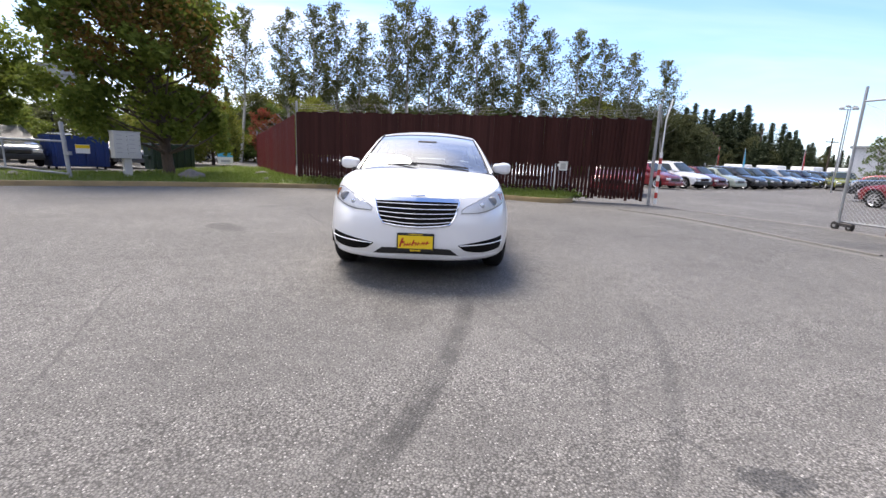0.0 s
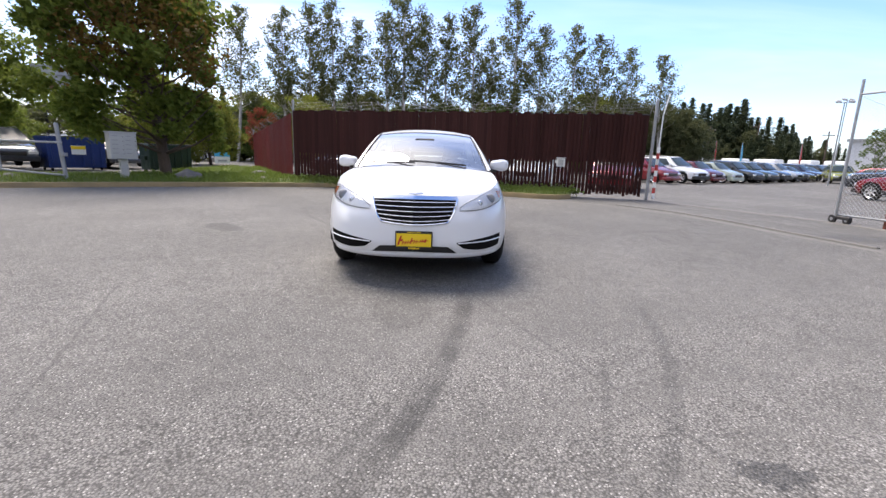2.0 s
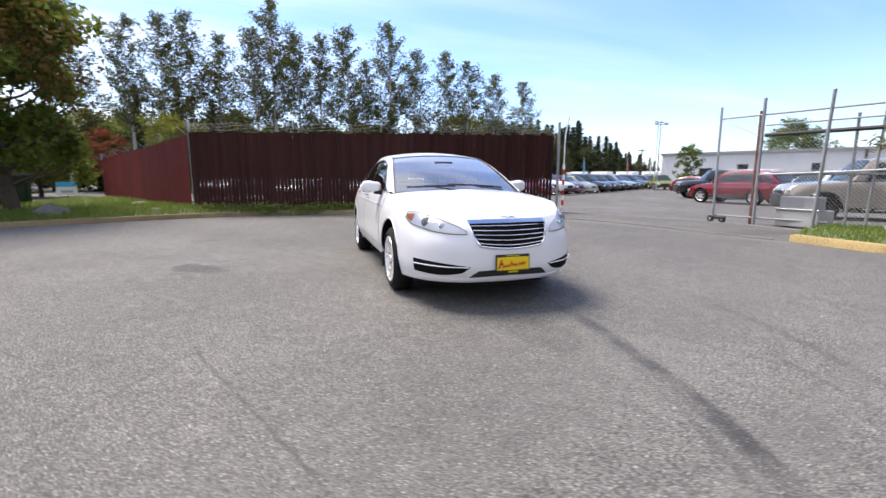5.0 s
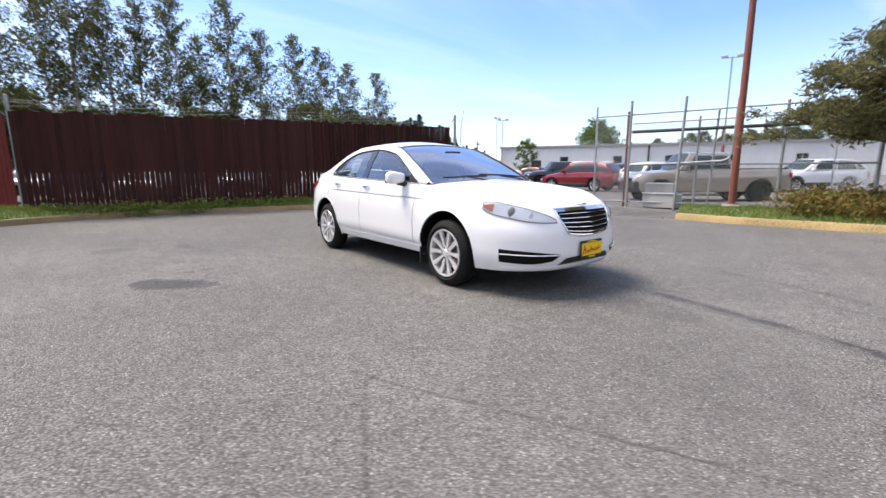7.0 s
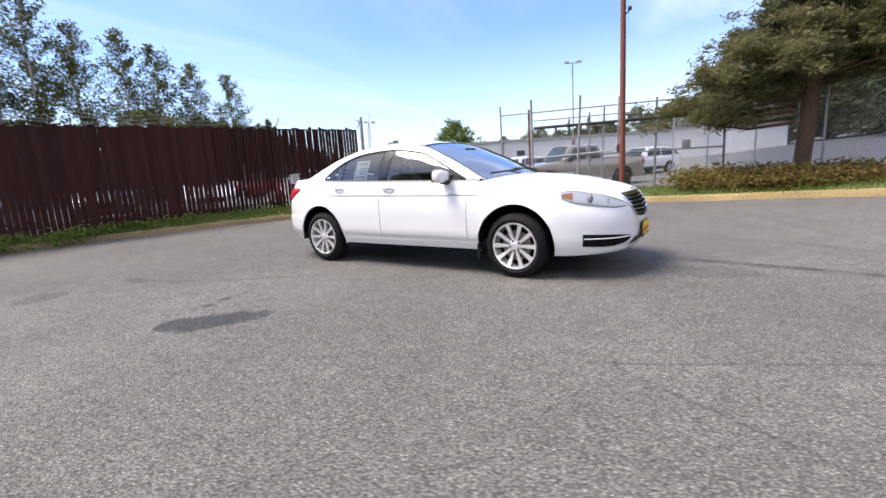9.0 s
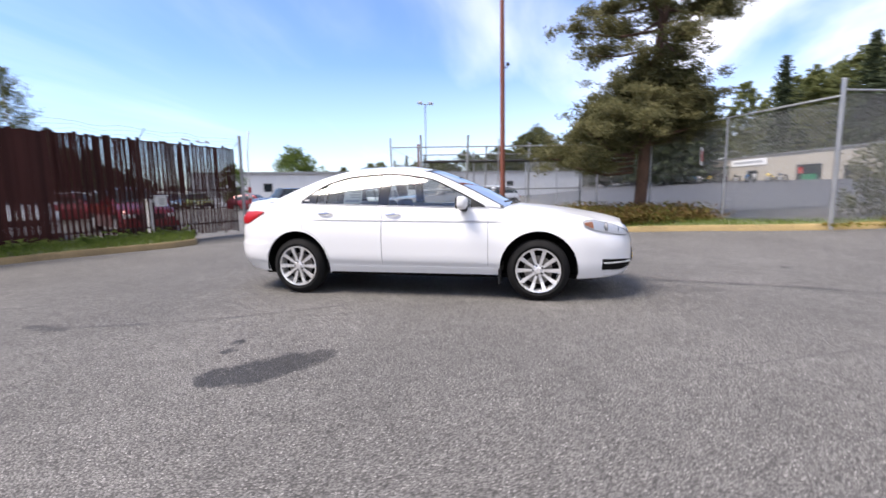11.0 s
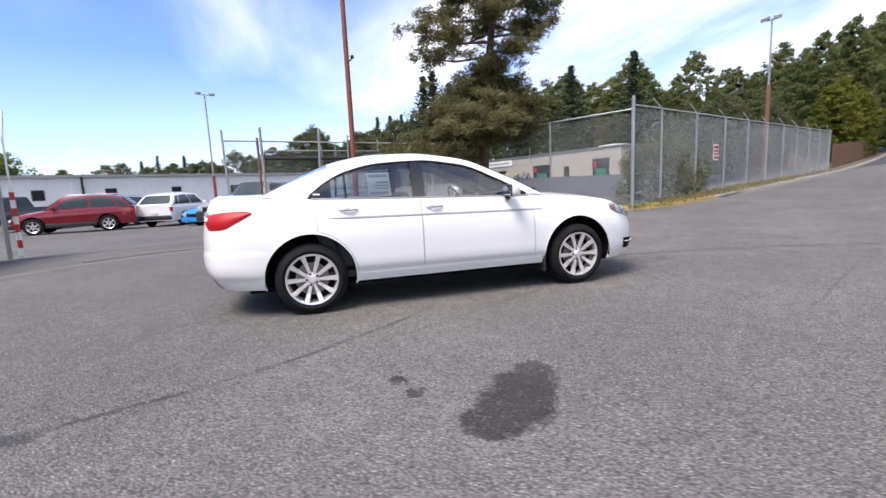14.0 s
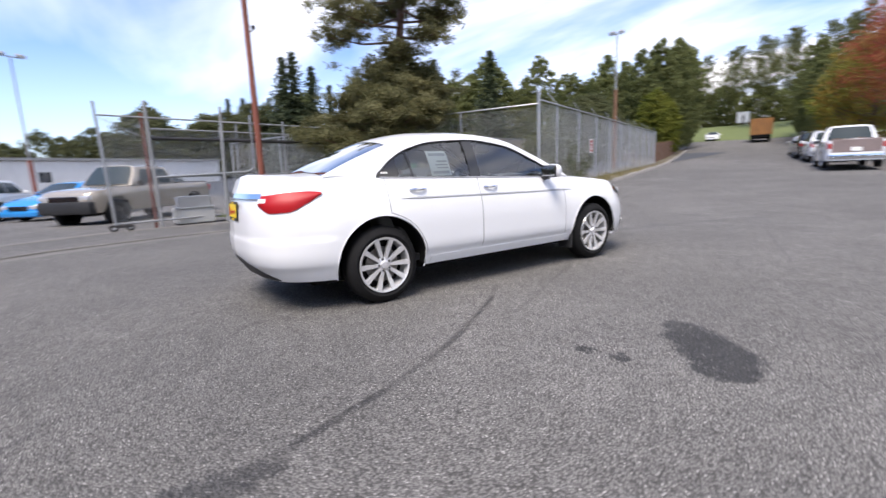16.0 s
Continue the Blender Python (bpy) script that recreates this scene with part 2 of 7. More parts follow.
    v = math2("ADD", v, math2("MULTIPLY", chip, math2("MULTIPLY_ADD", mask, -0.6, 1.45)))
    col = N("ShaderNodeVectorMath")
    col.operation = "SCALE"
    col.inputs[0].default_value = ASPHALT
    L(v, col.inputs["Scale"])
    L(col.outputs[0], b.inputs["Base Color"])
    L(ramp(mask, 0.0, 0.7, 0.86, 0.62), b.inputs["Roughness"])
    b.inputs["Specular IOR Level"].default_value = 0.35
    bp = N("ShaderNodeBump")
    bp.inputs["Strength"].default_value, bp.inputs["Distance"].default_value = 0.7, 0.005
    L(math2("SUBTRACT", math2("MULTIPLY", grain, 0.4), vor.outputs["Distance"]), bp.inputs["Height"])
    L(bp.outputs[0], b.inputs["Normal"])
    return m


ASPHALT = (0.130, 0.1245, 0.118)
STAINS = [(-3.19, 0.59, 0.18, 0.18, 0.72), (-3.08, 0.43, 0.25, 0.20, 0.72), (-2.90, 0.28, 0.22, 0.19, 0.72), (-2.75, 0.15, 0.14, 0.13, 0.60), (-3.42, 3.14, 0.27, 0.27, 0.40), (-2.58, 0.955, 0.075, 0.055, 0.75), (-2.755, 0.89, 0.05, 0.05, 0.7),
          (-2.42, -2.71, 0.03, 0.03, 0.7), (1.50, -4.78, 0.13, 0.09, 0.55), (0.25, -6.1, 0.28, 0.10, 0.4), (-1.9, -5.1, 0.10, 0.06, 0.45),
          (-2.52, 2.95, 0.10, 0.30, 0.5), (3.3, -9.6, 0.5, 0.16, 0.35), (-0.05, -3.0, 0.25, 0.4, 0.22), (7.6, 1.2, 0.9, 0.5, 0.3)]
MARKS = [(-3.8, -1.91, -0.46, 0.0, 0.014, -4.9, -2.5, 0.45, True),
         (-4.0, 0.245, 0.25, -0.077, 0.070, -6.5, -2.6, 0.62, True), (-4.0, 0.235, 0.25, -0.077, 0.08, -6.5, -2.9, 0.24, False),
         (-4.0, 1.50, 0.42, -0.12, 0.05, -6.5, -2.8, 0.24, False),
         (-4.0, 0.12, 0.30, -0.06, 0.03, -6.2, -3.2, 0.30, True), (1.5, -1.95, -0.58, 0.13, 0.034, 0.4, 3.0, 0.60, True), (1.5, -1.95, -0.58, 0.13, 0.030, 0.6, 2.9, 0.30, False), (-5.0, 0.8, 0.33, 0.0, 0.025, -6.2, -3.8, 0.28, True),
         (-3.5, 0.87, -0.41, 0.0, 0.012, -4.8, -2.6, 0.40, True), (-3.5, -2.9, 0.55, 0.0, 0.018, -6.0, -2.6, 0.35, True),
         (0.2, -1.5, -0.50, 0.0, 0.02, -0.9, 1.0, 0.35, True), (3.0, -1.2, -0.85, 0.1, 0.025, 1.2, 5.5, 0.35, True)]
M = {
    "asphalt": asphalt_material(),
    "lot": material("lot_asphalt", (0.115, 0.113, 0.112), 0.88, vary=0.25, scale=0.5, fine=70, bump=0.003),
    "far_lot": material("blue_grey_asphalt", (0.050, 0.054, 0.063), 0.85, vary=0.15, scale=0.2, fine=30),
    "earth": material("earth", (0.10, 0.085, 0.06), 0.95, vary=0.3, scale=0.8, fine=25, bump=0.01),
    "grass": leaf_material("grass_blades", (0.105, 0.165, 0.028), (0.18, 0.23, 0.055), 0.4),
    "gutter": material("worn_gutter_concrete", (0.145, 0.138, 0.128), 0.92, vary=0.35, scale=2.5, fine=45, bump=0.004),
    "dry_grass": leaf_material("dry_grass_blades", (0.17, 0.15, 0.06), (0.26, 0.22, 0.11), 0.3),
    "turf": material("turf", (0.105, 0.13, 0.042), 0.95, vary=0.45, scale=1.5, fine=40, bump=0.02),
    "yellow_old": material("faded_yellow_kerb", (0.32, 0.235, 0.105), 0.85, vary=0.5, scale=1.3, fine=30, bump=0.005),
    "kerb": material("kerb_concrete", (0.27, 0.255, 0.235), 0.9, vary=0.3, scale=2.0, fine=50, bump=0.004),
    "kerb_dark": material("weathered_kerb", (0.225, 0.165, 0.085), 0.92, vary=0.4, scale=2.0, fine=40, bump=0.006),
    "yellow": material("worn_yellow_paint", (0.50, 0.33, 0.075), 0.8, vary=0.4, scale=4.0, fine=40, bump=0.004),
    "concrete": material("concrete", (0.33, 0.32, 0.30), 0.9, vary=0.22, scale=1.5, fine=40, bump=0.003),
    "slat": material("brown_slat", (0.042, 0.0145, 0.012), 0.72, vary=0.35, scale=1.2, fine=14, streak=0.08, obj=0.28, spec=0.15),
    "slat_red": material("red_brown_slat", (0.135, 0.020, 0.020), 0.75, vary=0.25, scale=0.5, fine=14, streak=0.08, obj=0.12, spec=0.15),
    "galv": material("galvanised_steel", (0.42, 0.43, 0.44), 0.45, 0.75, vary=0.15, scale=6, fine=60),
    "galv_dull": material("dull_galvanised_steel", (0.30, 0.305, 0.31), 0.6, 0.3, vary=0.2, scale=5, fine=60),
    "wire": material("fence_wire", (0.46, 0.47, 0.48), 0.6, 0.25, vary=0.1, flat=True),
    "rust_wood": material("weathered_timber_pole", (0.16, 0.085, 0.05), 0.9, vary=0.35, scale=3, fine=30, streak=0.2),
    "rust": material("rust_red_paint", (0.20, 0.062, 0.04), 0.7, vary=0.35, scale=3, fine=30, streak=0.2),
    "dark_steel": material("dark_steel", (0.035, 0.033, 0.034), 0.55, 0.3, vary=0.3),
    "white_paint": material("white_paint", (0.72, 0.72, 0.70), 0.5, vary=0.10, scale=4),
    "red_paint": material("red_paint", (0.42, 0.035, 0.03), 0.5, vary=0.15),
    "grey_box": material("grey_box_paint", (0.40, 0.40, 0.385), 0.5, vary=0.08),
    "dump_blue": material("blue_bin_paint", (0.012, 0.038, 0.17), 0.5, vary=0.3, scale=3),
    "dump_green": material("dark_green_bin_paint", (0.012, 0.035, 0.022), 0.5, vary=0.3, scale=3),
    "black_plastic": material("black_plastic", (0.022, 0.022, 0.023), 0.5, vary=0.2),
    "rock": material("boulder", (0.16, 0.15, 0.14), 0.9, vary=0.4, scale=5, fine=30, bump=0.02),
    "bark": material("bark", (0.085, 0.062, 0.046), 0.92, vary=0.4, scale=6, fine=30, bump=0.02, streak=0.2),
    "bark_pale": material("pale_bark", (0.36, 0.34, 0.31), 0.85, vary=0.4, scale=4, fine=20, streak=0.6),
    "bark_pine": material("pine_bark", (0.12, 0.07, 0.05), 0.92, vary=0.4, scale=6, fine=30, bump=0.02, streak=0.3),
    "maple": leaf_material("maple_leaves", (0.085, 0.125, 0.022), (0.18, 0.215, 0.042), 0.55),
    "maple_turn": leaf_material("turning_leaves", (0.10, 0.075, 0.02), (0.15, 0.085, 0.022), 0.4),
    "lime": leaf_material("yellow_green_leaves", (0.11, 0.15, 0.025), (0.22, 0.22, 0.045), 0.45),
    "red_leaf": leaf_material("red_leaves", (0.36, 0.055, 0.05), (0.30, 0.15, 0.06), 0.5),
    "orange_leaf": leaf_material("orange_leaves", (0.30, 0.17, 0.035), (0.19, 0.20, 0.045), 0.5),
    "poplar": leaf_material("poplar_leaves", (0.060, 0.075, 0.026), (0.15, 0.155, 0.060), 0.35),
    "broad": leaf_material("broad_leaves", (0.06, 0.11, 0.024), (0.14, 0.18, 0.045), 0.42),
    "deep": leaf_material("deep_green_leaves", (0.065, 0.080, 0.038), (0.145, 0.15, 0.07), 0.4),
    "wood": leaf_material("woodland_leaves", (0.13, 0.155, 0.058), (0.225, 0.24, 0.10), 0.55),
    "street_leaf": leaf_material("roadside_leaves", (0.11, 0.135, 0.052), (0.21, 0.225, 0.09), 0.55),
    "conifer": leaf_material("conifer_needles", (0.032, 0.046, 0.026), (0.07, 0.085, 0.042), 0.22),
    "pine": leaf_material("pine_needles", (0.080, 0.086, 0.036), (0.20, 0.185, 0.088), 0.4),
    "ivy": leaf_material("ground_ivy_leaves", (0.10, 0.15, 0.03), (0.22, 0.13, 0.05), 0.35),
    "beige": material("beige_render", (0.36, 0.325, 0.27), 0.9, vary=0.08, scale=0.4, fine=8),
    "white_wall": material("white_metal_wall", (0.63, 0.635, 0.645), 0.6, vary=0.10, scale=0.5, fine=4, streak=0.2),
    "roof": material("grey_roof", (0.20, 0.20, 0.20), 0.8, vary=0.2),
    "dark_window": material("dark_window_glass", (0.02, 0.025, 0.03), 0.08, flat=True),
    "car_window": material("parked_car_glass", (0.03, 0.042, 0.046), 0.25, spec=0.3, flat=True),
    "green_sign": material("green_window_sign", (0.03, 0.17, 0.09), 0.5, flat=True),
    # cars
    "paint": material("white_car_paint", (0.75, 0.758, 0.775), 0.28, coat=0.7, vary=0.01, flat=True),
    "tyre": material("tyre_rubber", (0.0075, 0.0075, 0.008), 0.8, vary=0.2, scale=8, fine=80, spec=0.25),
    "alloy": material("silver_alloy", (0.80, 0.80, 0.81), 0.24, 0.6, flat=True),
    "chrome": material("chrome", (0.80, 0.81, 0.83), 0.08, 1.0, flat=True),
    "brake": material("brake_disc", (0.20, 0.19, 0.18), 0.45, 0.8, vary=0.2),
    "gloss_black": material("gloss_black_trim", (0.012, 0.012, 0.013), 0.12, coat=0.5, flat=True),
    "trim": material("black_trim", (0.018, 0.018, 0.019), 0.55, vary=0.15),
    "under": material("underbody", (0.008, 0.008, 0.008), 0.9, vary=0.2, spec=0.1),
    "gasket": material("lamp_gasket", (0.24, 0.24, 0.25), 0.5, flat=True),
    "seam": material("panel_gap", (0.20, 0.20, 0.21), 0.8, flat=True),
    "grey_strip": material("grey_side_moulding", (0.36, 0.37, 0.39), 0.35, flat=True),
    "seat": material("grey_seat_cloth", (0.14, 0.14, 0.14), 0.9, vary=0.15, fine=200, bump=0.001),
    "dash": material("dashboard", (0.03, 0.03, 0.031), 0.7, vary=0.1),
    "glass": glass_material("car_glass", (0.66, 0.76, 0.74), 4.2),
    "glass_dark": glass_material("tinted_car_glass", (0.80, 0.87, 0.86), 2.6),
    "glass_back": glass_material("rear_window_glass", (0.22, 0.26, 0.28), 3.0),
    "glass_side": glass_material("side_glass", (0.94, 0.98, 0.97), 2.8),
    "lens": glass_material("lamp_lens", (0.93, 0.94, 0.95), 0.9),
    "lamp_bowl": material("lamp_reflector", (0.95, 0.95, 0.96), 0.35, 0.15, flat=True),
    "lamp_lens": material("projector_lens", (0.55, 0.56, 0.58), 0.12, 0.3, flat=True),
    "amber": material("amber_lens", (0.74, 0.27, 0.10), 0.25, coat=0.5, flat=True),
    "red_lens": material("red_lens", (0.36, 0.006, 0.010), 0.45, spec=0.35, coat=0.0, flat=True),
    "plate_yellow": material("yellow_card", (0.80, 0.55, 0.01), 0.4, flat=True),
    "plate_red": material("red_print", (0.45, 0.02, 0.01), 0.5, flat=True),
    "plate_black": material("black_frame", (0.01, 0.01, 0.01), 0.4, flat=True),
    "paper": material("white_paper", (0.75, 0.75, 0.73), 0.8, vary=0.05),
    "sign_blue": material("blue_sign", (0.05, 0.38, 0.60), 0.5, vary=0.05),
    "tailgate": material("dull_brown_panel", (0.20, 0.155, 0.145), 0.7, vary=0.25, scale=2),
    "lamp_glass": material("flood_lamp_glass", (0.5, 0.52, 0.55), 0.2, flat=True),
}

# ---- shaping ----


def mesh_of(bm, smooth=False, angle=None):
    me = bpy.data.meshes.new("mesh")
    bm.to_mesh(me)
    bm.free()
    if smooth:
        me.polygons.foreach_set("use_smooth", [True] * len(me.polygons))
        if angle:
            me.set_sharp_from_angle(angle=radians(angle))
    return me


def part(name, bm, mat, parent=None, label="", smooth=False, angle=40):
    """One bmesh (or mesh) as one object under a thing or a part."""
    me = bm if isinstance(bm, bpy.types.Mesh) else mesh_of(bm, smooth, angle)
    me.name = name
    if not me.materials:
        me.materials.append(M[mat] if isinstance(mat, str) else mat)
    ob = new(name, me)
    if parent is not None:
        ob.parent = parent
    return tagged(ob, label)


def thing(name, label, category, m=None, group="", kind=""):
    ob = new(name)
    ob.empty_display_size = 0.2
    ob.matrix_world = m or Matrix()
    return tagged(ob, label, category, group, kind)


def box(x0, y0, z0, x1, y1, z1, bevel=0.0, bm=None, segs=1):
    own = bm is None
    bm = bmesh.new() if own else bm
    r = bmesh.ops.create_cube(bm, size=1, matrix=Matrix.Translation(((x0 + x1) / 2, (y0 + y1) / 2, (z0 + z1) / 2)) @ Matrix.Diagonal((abs(x1 - x0), abs(y1 - y0), abs(z1 - z0), 1)))
    if bevel:
        es = list({e for v in r["verts"] for e in v.link_edges})
        bmesh.ops.bevel(bm, geom=es, offset=bevel, segments=segs, affect="EDGES", profile=0.5)
    return bm


def tube(points, radii, sides=8, bm=None, caps=True):
    """A round bar along points."""
    bm = bmesh.new() if bm is None else bm
    pts = [Vector(p) for p in points]
    if not hasattr(radii, "__len__"):
        radii = [radii] * len(pts)
    rings = []
    for i, p in enumerate(pts):
        d = (pts[min(i + 1, len(pts) - 1)] - pts[max(i - 1, 0)]).normalized()
        u = d.cross(Vector((0.31, 0.95, 0.05)) if abs(d.z) > 0.9 else Vector((0, 0, 1))).normalized()
        w = d.cross(u)
        rings.append([bm.verts.new(p + (u * math.cos(a) + w * math.sin(a)) * radii[i]) for a in (k * math.tau / sides for k in range(sides))])
    for a, b in zip(rings, rings[1:]):
        for k in range(sides):
            bm.faces.new((a[k], b[k], b[(k + 1) % sides], a[(k + 1) % sides]))
    if caps:
        bm.faces.new(rings[0])
        bm.faces.new(rings[-1][::-1])
    return bm


def lathe(profile, axis="x", sides=48, bm=None):
    """Turns a profile of (along, radius) round an axis."""
    bm = bmesh.new() if bm is None else bm
    rings = []
    for a, r in profile:
        ring = []
        for k in range(sides):
            c, s = math.cos(k * math.tau / sides) * r, math.sin(k * math.tau / sides) * r
            ring.append(bm.verts.new({"x": (a, c, s), "y": (c, a, s), "z": (c, s, a)}[axis]))
        rings.append(ring)
    for p, q in zip(rings, rings[1:]):
        for k in range(sides):
            bm.faces.new((p[k], p[(k + 1) % sides], q[(k + 1) % sides], q[k]))
    bmesh.ops.recalc_face_normals(bm, faces=bm.faces)
    return bm


def grid(fn, nu, nv, bm=None, thick=0.0, keep=None):
    """A sheet fn(u, v), u and v from 0 to 1; thick gives it an inner lip."""
    bm = bmesh.new() if bm is None else bm
    vs = [[bm.verts.new(fn(i / nu, j / nv)) for j in range(nv + 1)] for i in range(nu + 1)]
    for i in range(nu):
        for j in range(nv):
            if keep is None or keep((i + 0.5) / nu, (j + 0.5) / nv):
                bm.faces.new((vs[i][j], vs[i + 1][j], vs[i + 1][j + 1], vs[i][j + 1]))
    return bm


def curve1(keys):
    """A smooth function through keys of (at, value)."""
    xs = [k[0] for k in keys]
    ys = [k[1] for k in keys]
    n = len(xs)
    ms = []
    for i in range(n):
        if i == 0:
            ms.append((ys[1] - ys[0]) / (xs[1] - xs[0]))
        elif i == n - 1:
            ms.append((ys[-1] - ys[-2]) / (xs[-1] - xs[-2]))
        else:
            a, b = (ys[i] - ys[i - 1]) / (xs[i] - xs[i - 1]), (ys[i + 1] - ys[i]) / (xs[i + 1] - xs[i])
            ms.append(0.0 if a * b <= 0 else 2 * a * b / (a + b))

    def f(x):
        if x <= xs[0]:
            return ys[0]
        if x >= xs[-1]:
            return ys[-1]
        i = next(k for k in range(n - 1) if x <= xs[k + 1])
        h = xs[i + 1] - xs[i]
        t = (x - xs[i]) / h
        return ys[i] * (2 * t**3 - 3 * t**2 + 1) + h * ms[i] * (t**3 - 2 * t**2 + t) + ys[i + 1] * (3 * t**2 - 2 * t**3) + h * ms[i + 1] * (t**3 - t**2)
    return f


def poly_mesh(verts, faces):
    """A mesh from number arrays made by code: verts (n, 3), faces (m, 3 or 4)."""
    verts, faces = np.asarray(verts, dtype=np.float32), np.asarray(faces, dtype=np.int32)
    me = bpy.data.meshes.new("mesh")
    k = faces.shape[1]
    me.vertices.add(len(verts))
    me.vertices.foreach_set("co", verts.ravel())
    me.loops.add(faces.size)
    me.loops.foreach_set("vertex_index", faces.ravel())
    me.polygons.add(len(faces))
    me.polygons.foreach_set("loop_start", np.arange(0, faces.size, k, dtype=np.int32))
    me.update(calc_edges=True)
    return me

# ---- ground ----


def rise(x, y):
    """Height of the ground: level round the car, climbing along the street."""
    w = 0.4 * x - 0.92 * y - 4.5
    h = 0.035 * (w + math.sqrt(w * w + 1)) / 2 - 0.0035
    # the lot beyond the gate lies a little lower
    k = min(1.0, max(0.0, (y + 6) / 5))
    h -= min(0.26, 0.014 * max(0.0, x - 6)) * k * k * (3 - 2 * k)
    if w > 25:
        h += 0.0008 * min(w - 25, 45.0) ** 2
    return h


def spread(lo, hi, near, step, far):
    """Grid lines: even near the middle, wider towards the distance."""
    out, x = [], -near
    while x <= near:
        out.append(x)
        x += step
    s, x = step, near
    while x < hi:
        s *= far
        x += s
        out.append(x)
    s, x = step, -near
    while x > lo:
        s *= far
        x -= s
        out.insert(0, x)
    return out


xs, ys = spread(-900, 900, 24, 0.8, 1.3), spread(-900, 900, 34, 0.8, 1.3)
gv = [(x, y, rise(x, y) if math.hypot(x, y) < 160 else min(rise(x, y), 9.0)) for x in xs for y in ys]
gf = [(i * len(ys) + j, (i + 1) * len(ys) + j, (i + 1) * len(ys) + j + 1, i * len(ys) + j + 1) for i in range(len(xs) - 1) for j in range(len(ys) - 1)]
ground_mesh = poly_mesh(gv, gf)
ground_mesh.polygons.foreach_set("use_smooth", [True] * len(gf))
tagged(part("ground", ground_mesh, "asphalt"), "worn grey asphalt yard with chips, stains and tyre marks", "ground", kind="structure")


def ribbon(points, offsets, lift=0.0, step=0.5):
    """Closed-profile strip along a plan line: offsets are (across, height) corners, across to the line's left."""
    line = [Vector((*p, 0)) for p in points]
    fine = []
    for i in range(len(line) - 1):
        p0, p1, p2, p3 = line[max(i - 1, 0)], line[i], line[i + 1], line[min(i + 2, len(line) - 1)]
        n = max(1, int((p2 - p1).length / step))
        for k in range(n):
            t = k / n
            fine.append(0.5 * (2 * p1 + (p2 - p0) * t + (2 * p0 - 5 * p1 + 4 * p2 - p3) * t * t + (3 * p1 - p0 - 3 * p2 + p3) * t**3))
    fine.append(line[-1])
    bm = bmesh.new()
    rows = []
    for i, p in enumerate(fine):
        d = (fine[min(i + 1, len(fine) - 1)] - fine[max(i - 1, 0)]).normalized()
        side = Vector((-d.y, d.x, 0))
        row = []
        for a, h in offsets:
            q = p + side * a
            row.append(bm.verts.new((q.x, q.y, rise(q.x, q.y) + h + lift)))
        rows.append(row)
    for a, b in zip(rows, rows[1:]):
        for k in range(len(offsets) - 1):
            bm.faces.new((a[k], b[k], b[k + 1], a[k + 1]))
    bmesh.ops.recalc_face_normals(bm, faces=bm.faces)
    return bm, fine


KERB_N = [(-16.0, 2.6), (-13.0, 4.1), (-11.0, 5.2), (-8.5, 6.7), (-6.6, 7.6), (-5.0, 8.2), (-2.65, 8.85), (0.3, 8.0), (2.1, 7.28), (3.0, 6.80), (3.6, 6.75), (4.1, 7.15)]
KERB_E = [(6.75, -0.05), (6.72, -1.2), (6.72, -2.4), (6.66, -3.6), (6.45, -5.2), (6.05, -6.8), (6.0, -8.8), (6.6, -11.5), (7.7, -14.4), (9.0, -17.6), (13.0, -27.3), (18.0, -38.5), (24.0, -52.0)]
kerb_profile = [(-0.02, -0.05), (0.0, 0.10), (0.02, 0.13), (0.15, 0.135), (0.16, 0.10)]
bm, _ = ribbon(KERB_N, kerb_profile)
tagged(part("kerb_north", bm, "kerb_dark", smooth=True), "weathered dark concrete kerb along the grass", "kerb", kind="structure")
bm, _ = ribbon(KERB_E[:8], kerb_profile)
tagged(part("kerb_east", bm, "yellow_old", smooth=True), "concrete kerb with worn yellow paint", "kerb", kind="structure")
bm, _ = ribbon(KERB_E[7:], kerb_profile)
tagged(part("kerb_street", bm, "kerb", smooth=True), "weathered grey concrete kerb along the street", "kerb", kind="structure")

# concrete gutter and gate track across the driveway
bm, _ = ribbon([(-2.65, 8.78), (0.3, 8.05), (2.1, 7.1), (3.4, 6.33), (4.6, 5.4), (5.45, 4.2), (5.95, 2.6), (6.25, 1.0), (6.6, -0.3)], [(-0.14, 0.003), (-0.05, 0.010), (0.0, 0.010)])
tagged(part("gutter", bm, "gutter"), "pale concrete gutter strip across the driveway", "gutter", kind="structure")
bm, _ = ribbon([(4.9, 5.55), (5.7, 4.4), (6.2, 2.8), (6.5, 1.2), (6.72, 0.2)], [(-0.10, 0.006), (-0.09, 0.025), (-0.02, 0.025), (0.0, 0.006)])
tagged(part("gutter_edge", bm, "gutter"), "low concrete edging beside the gutter", "edging", kind="structure")
bm, _ = ribbon([(6.45, 7.35), (7.6, 5.5), (8.85, 3.6), (9.0, 2.2), (9.1, 0.4)], [(-0.12, 0.004), (-0.10, 0.016), (0.10, 0.016), (0.12, 0.004)])
tagged(part("gate_track", bm, "gutter"), "flush concrete strip under the sliding gate", "track", kind="structure")


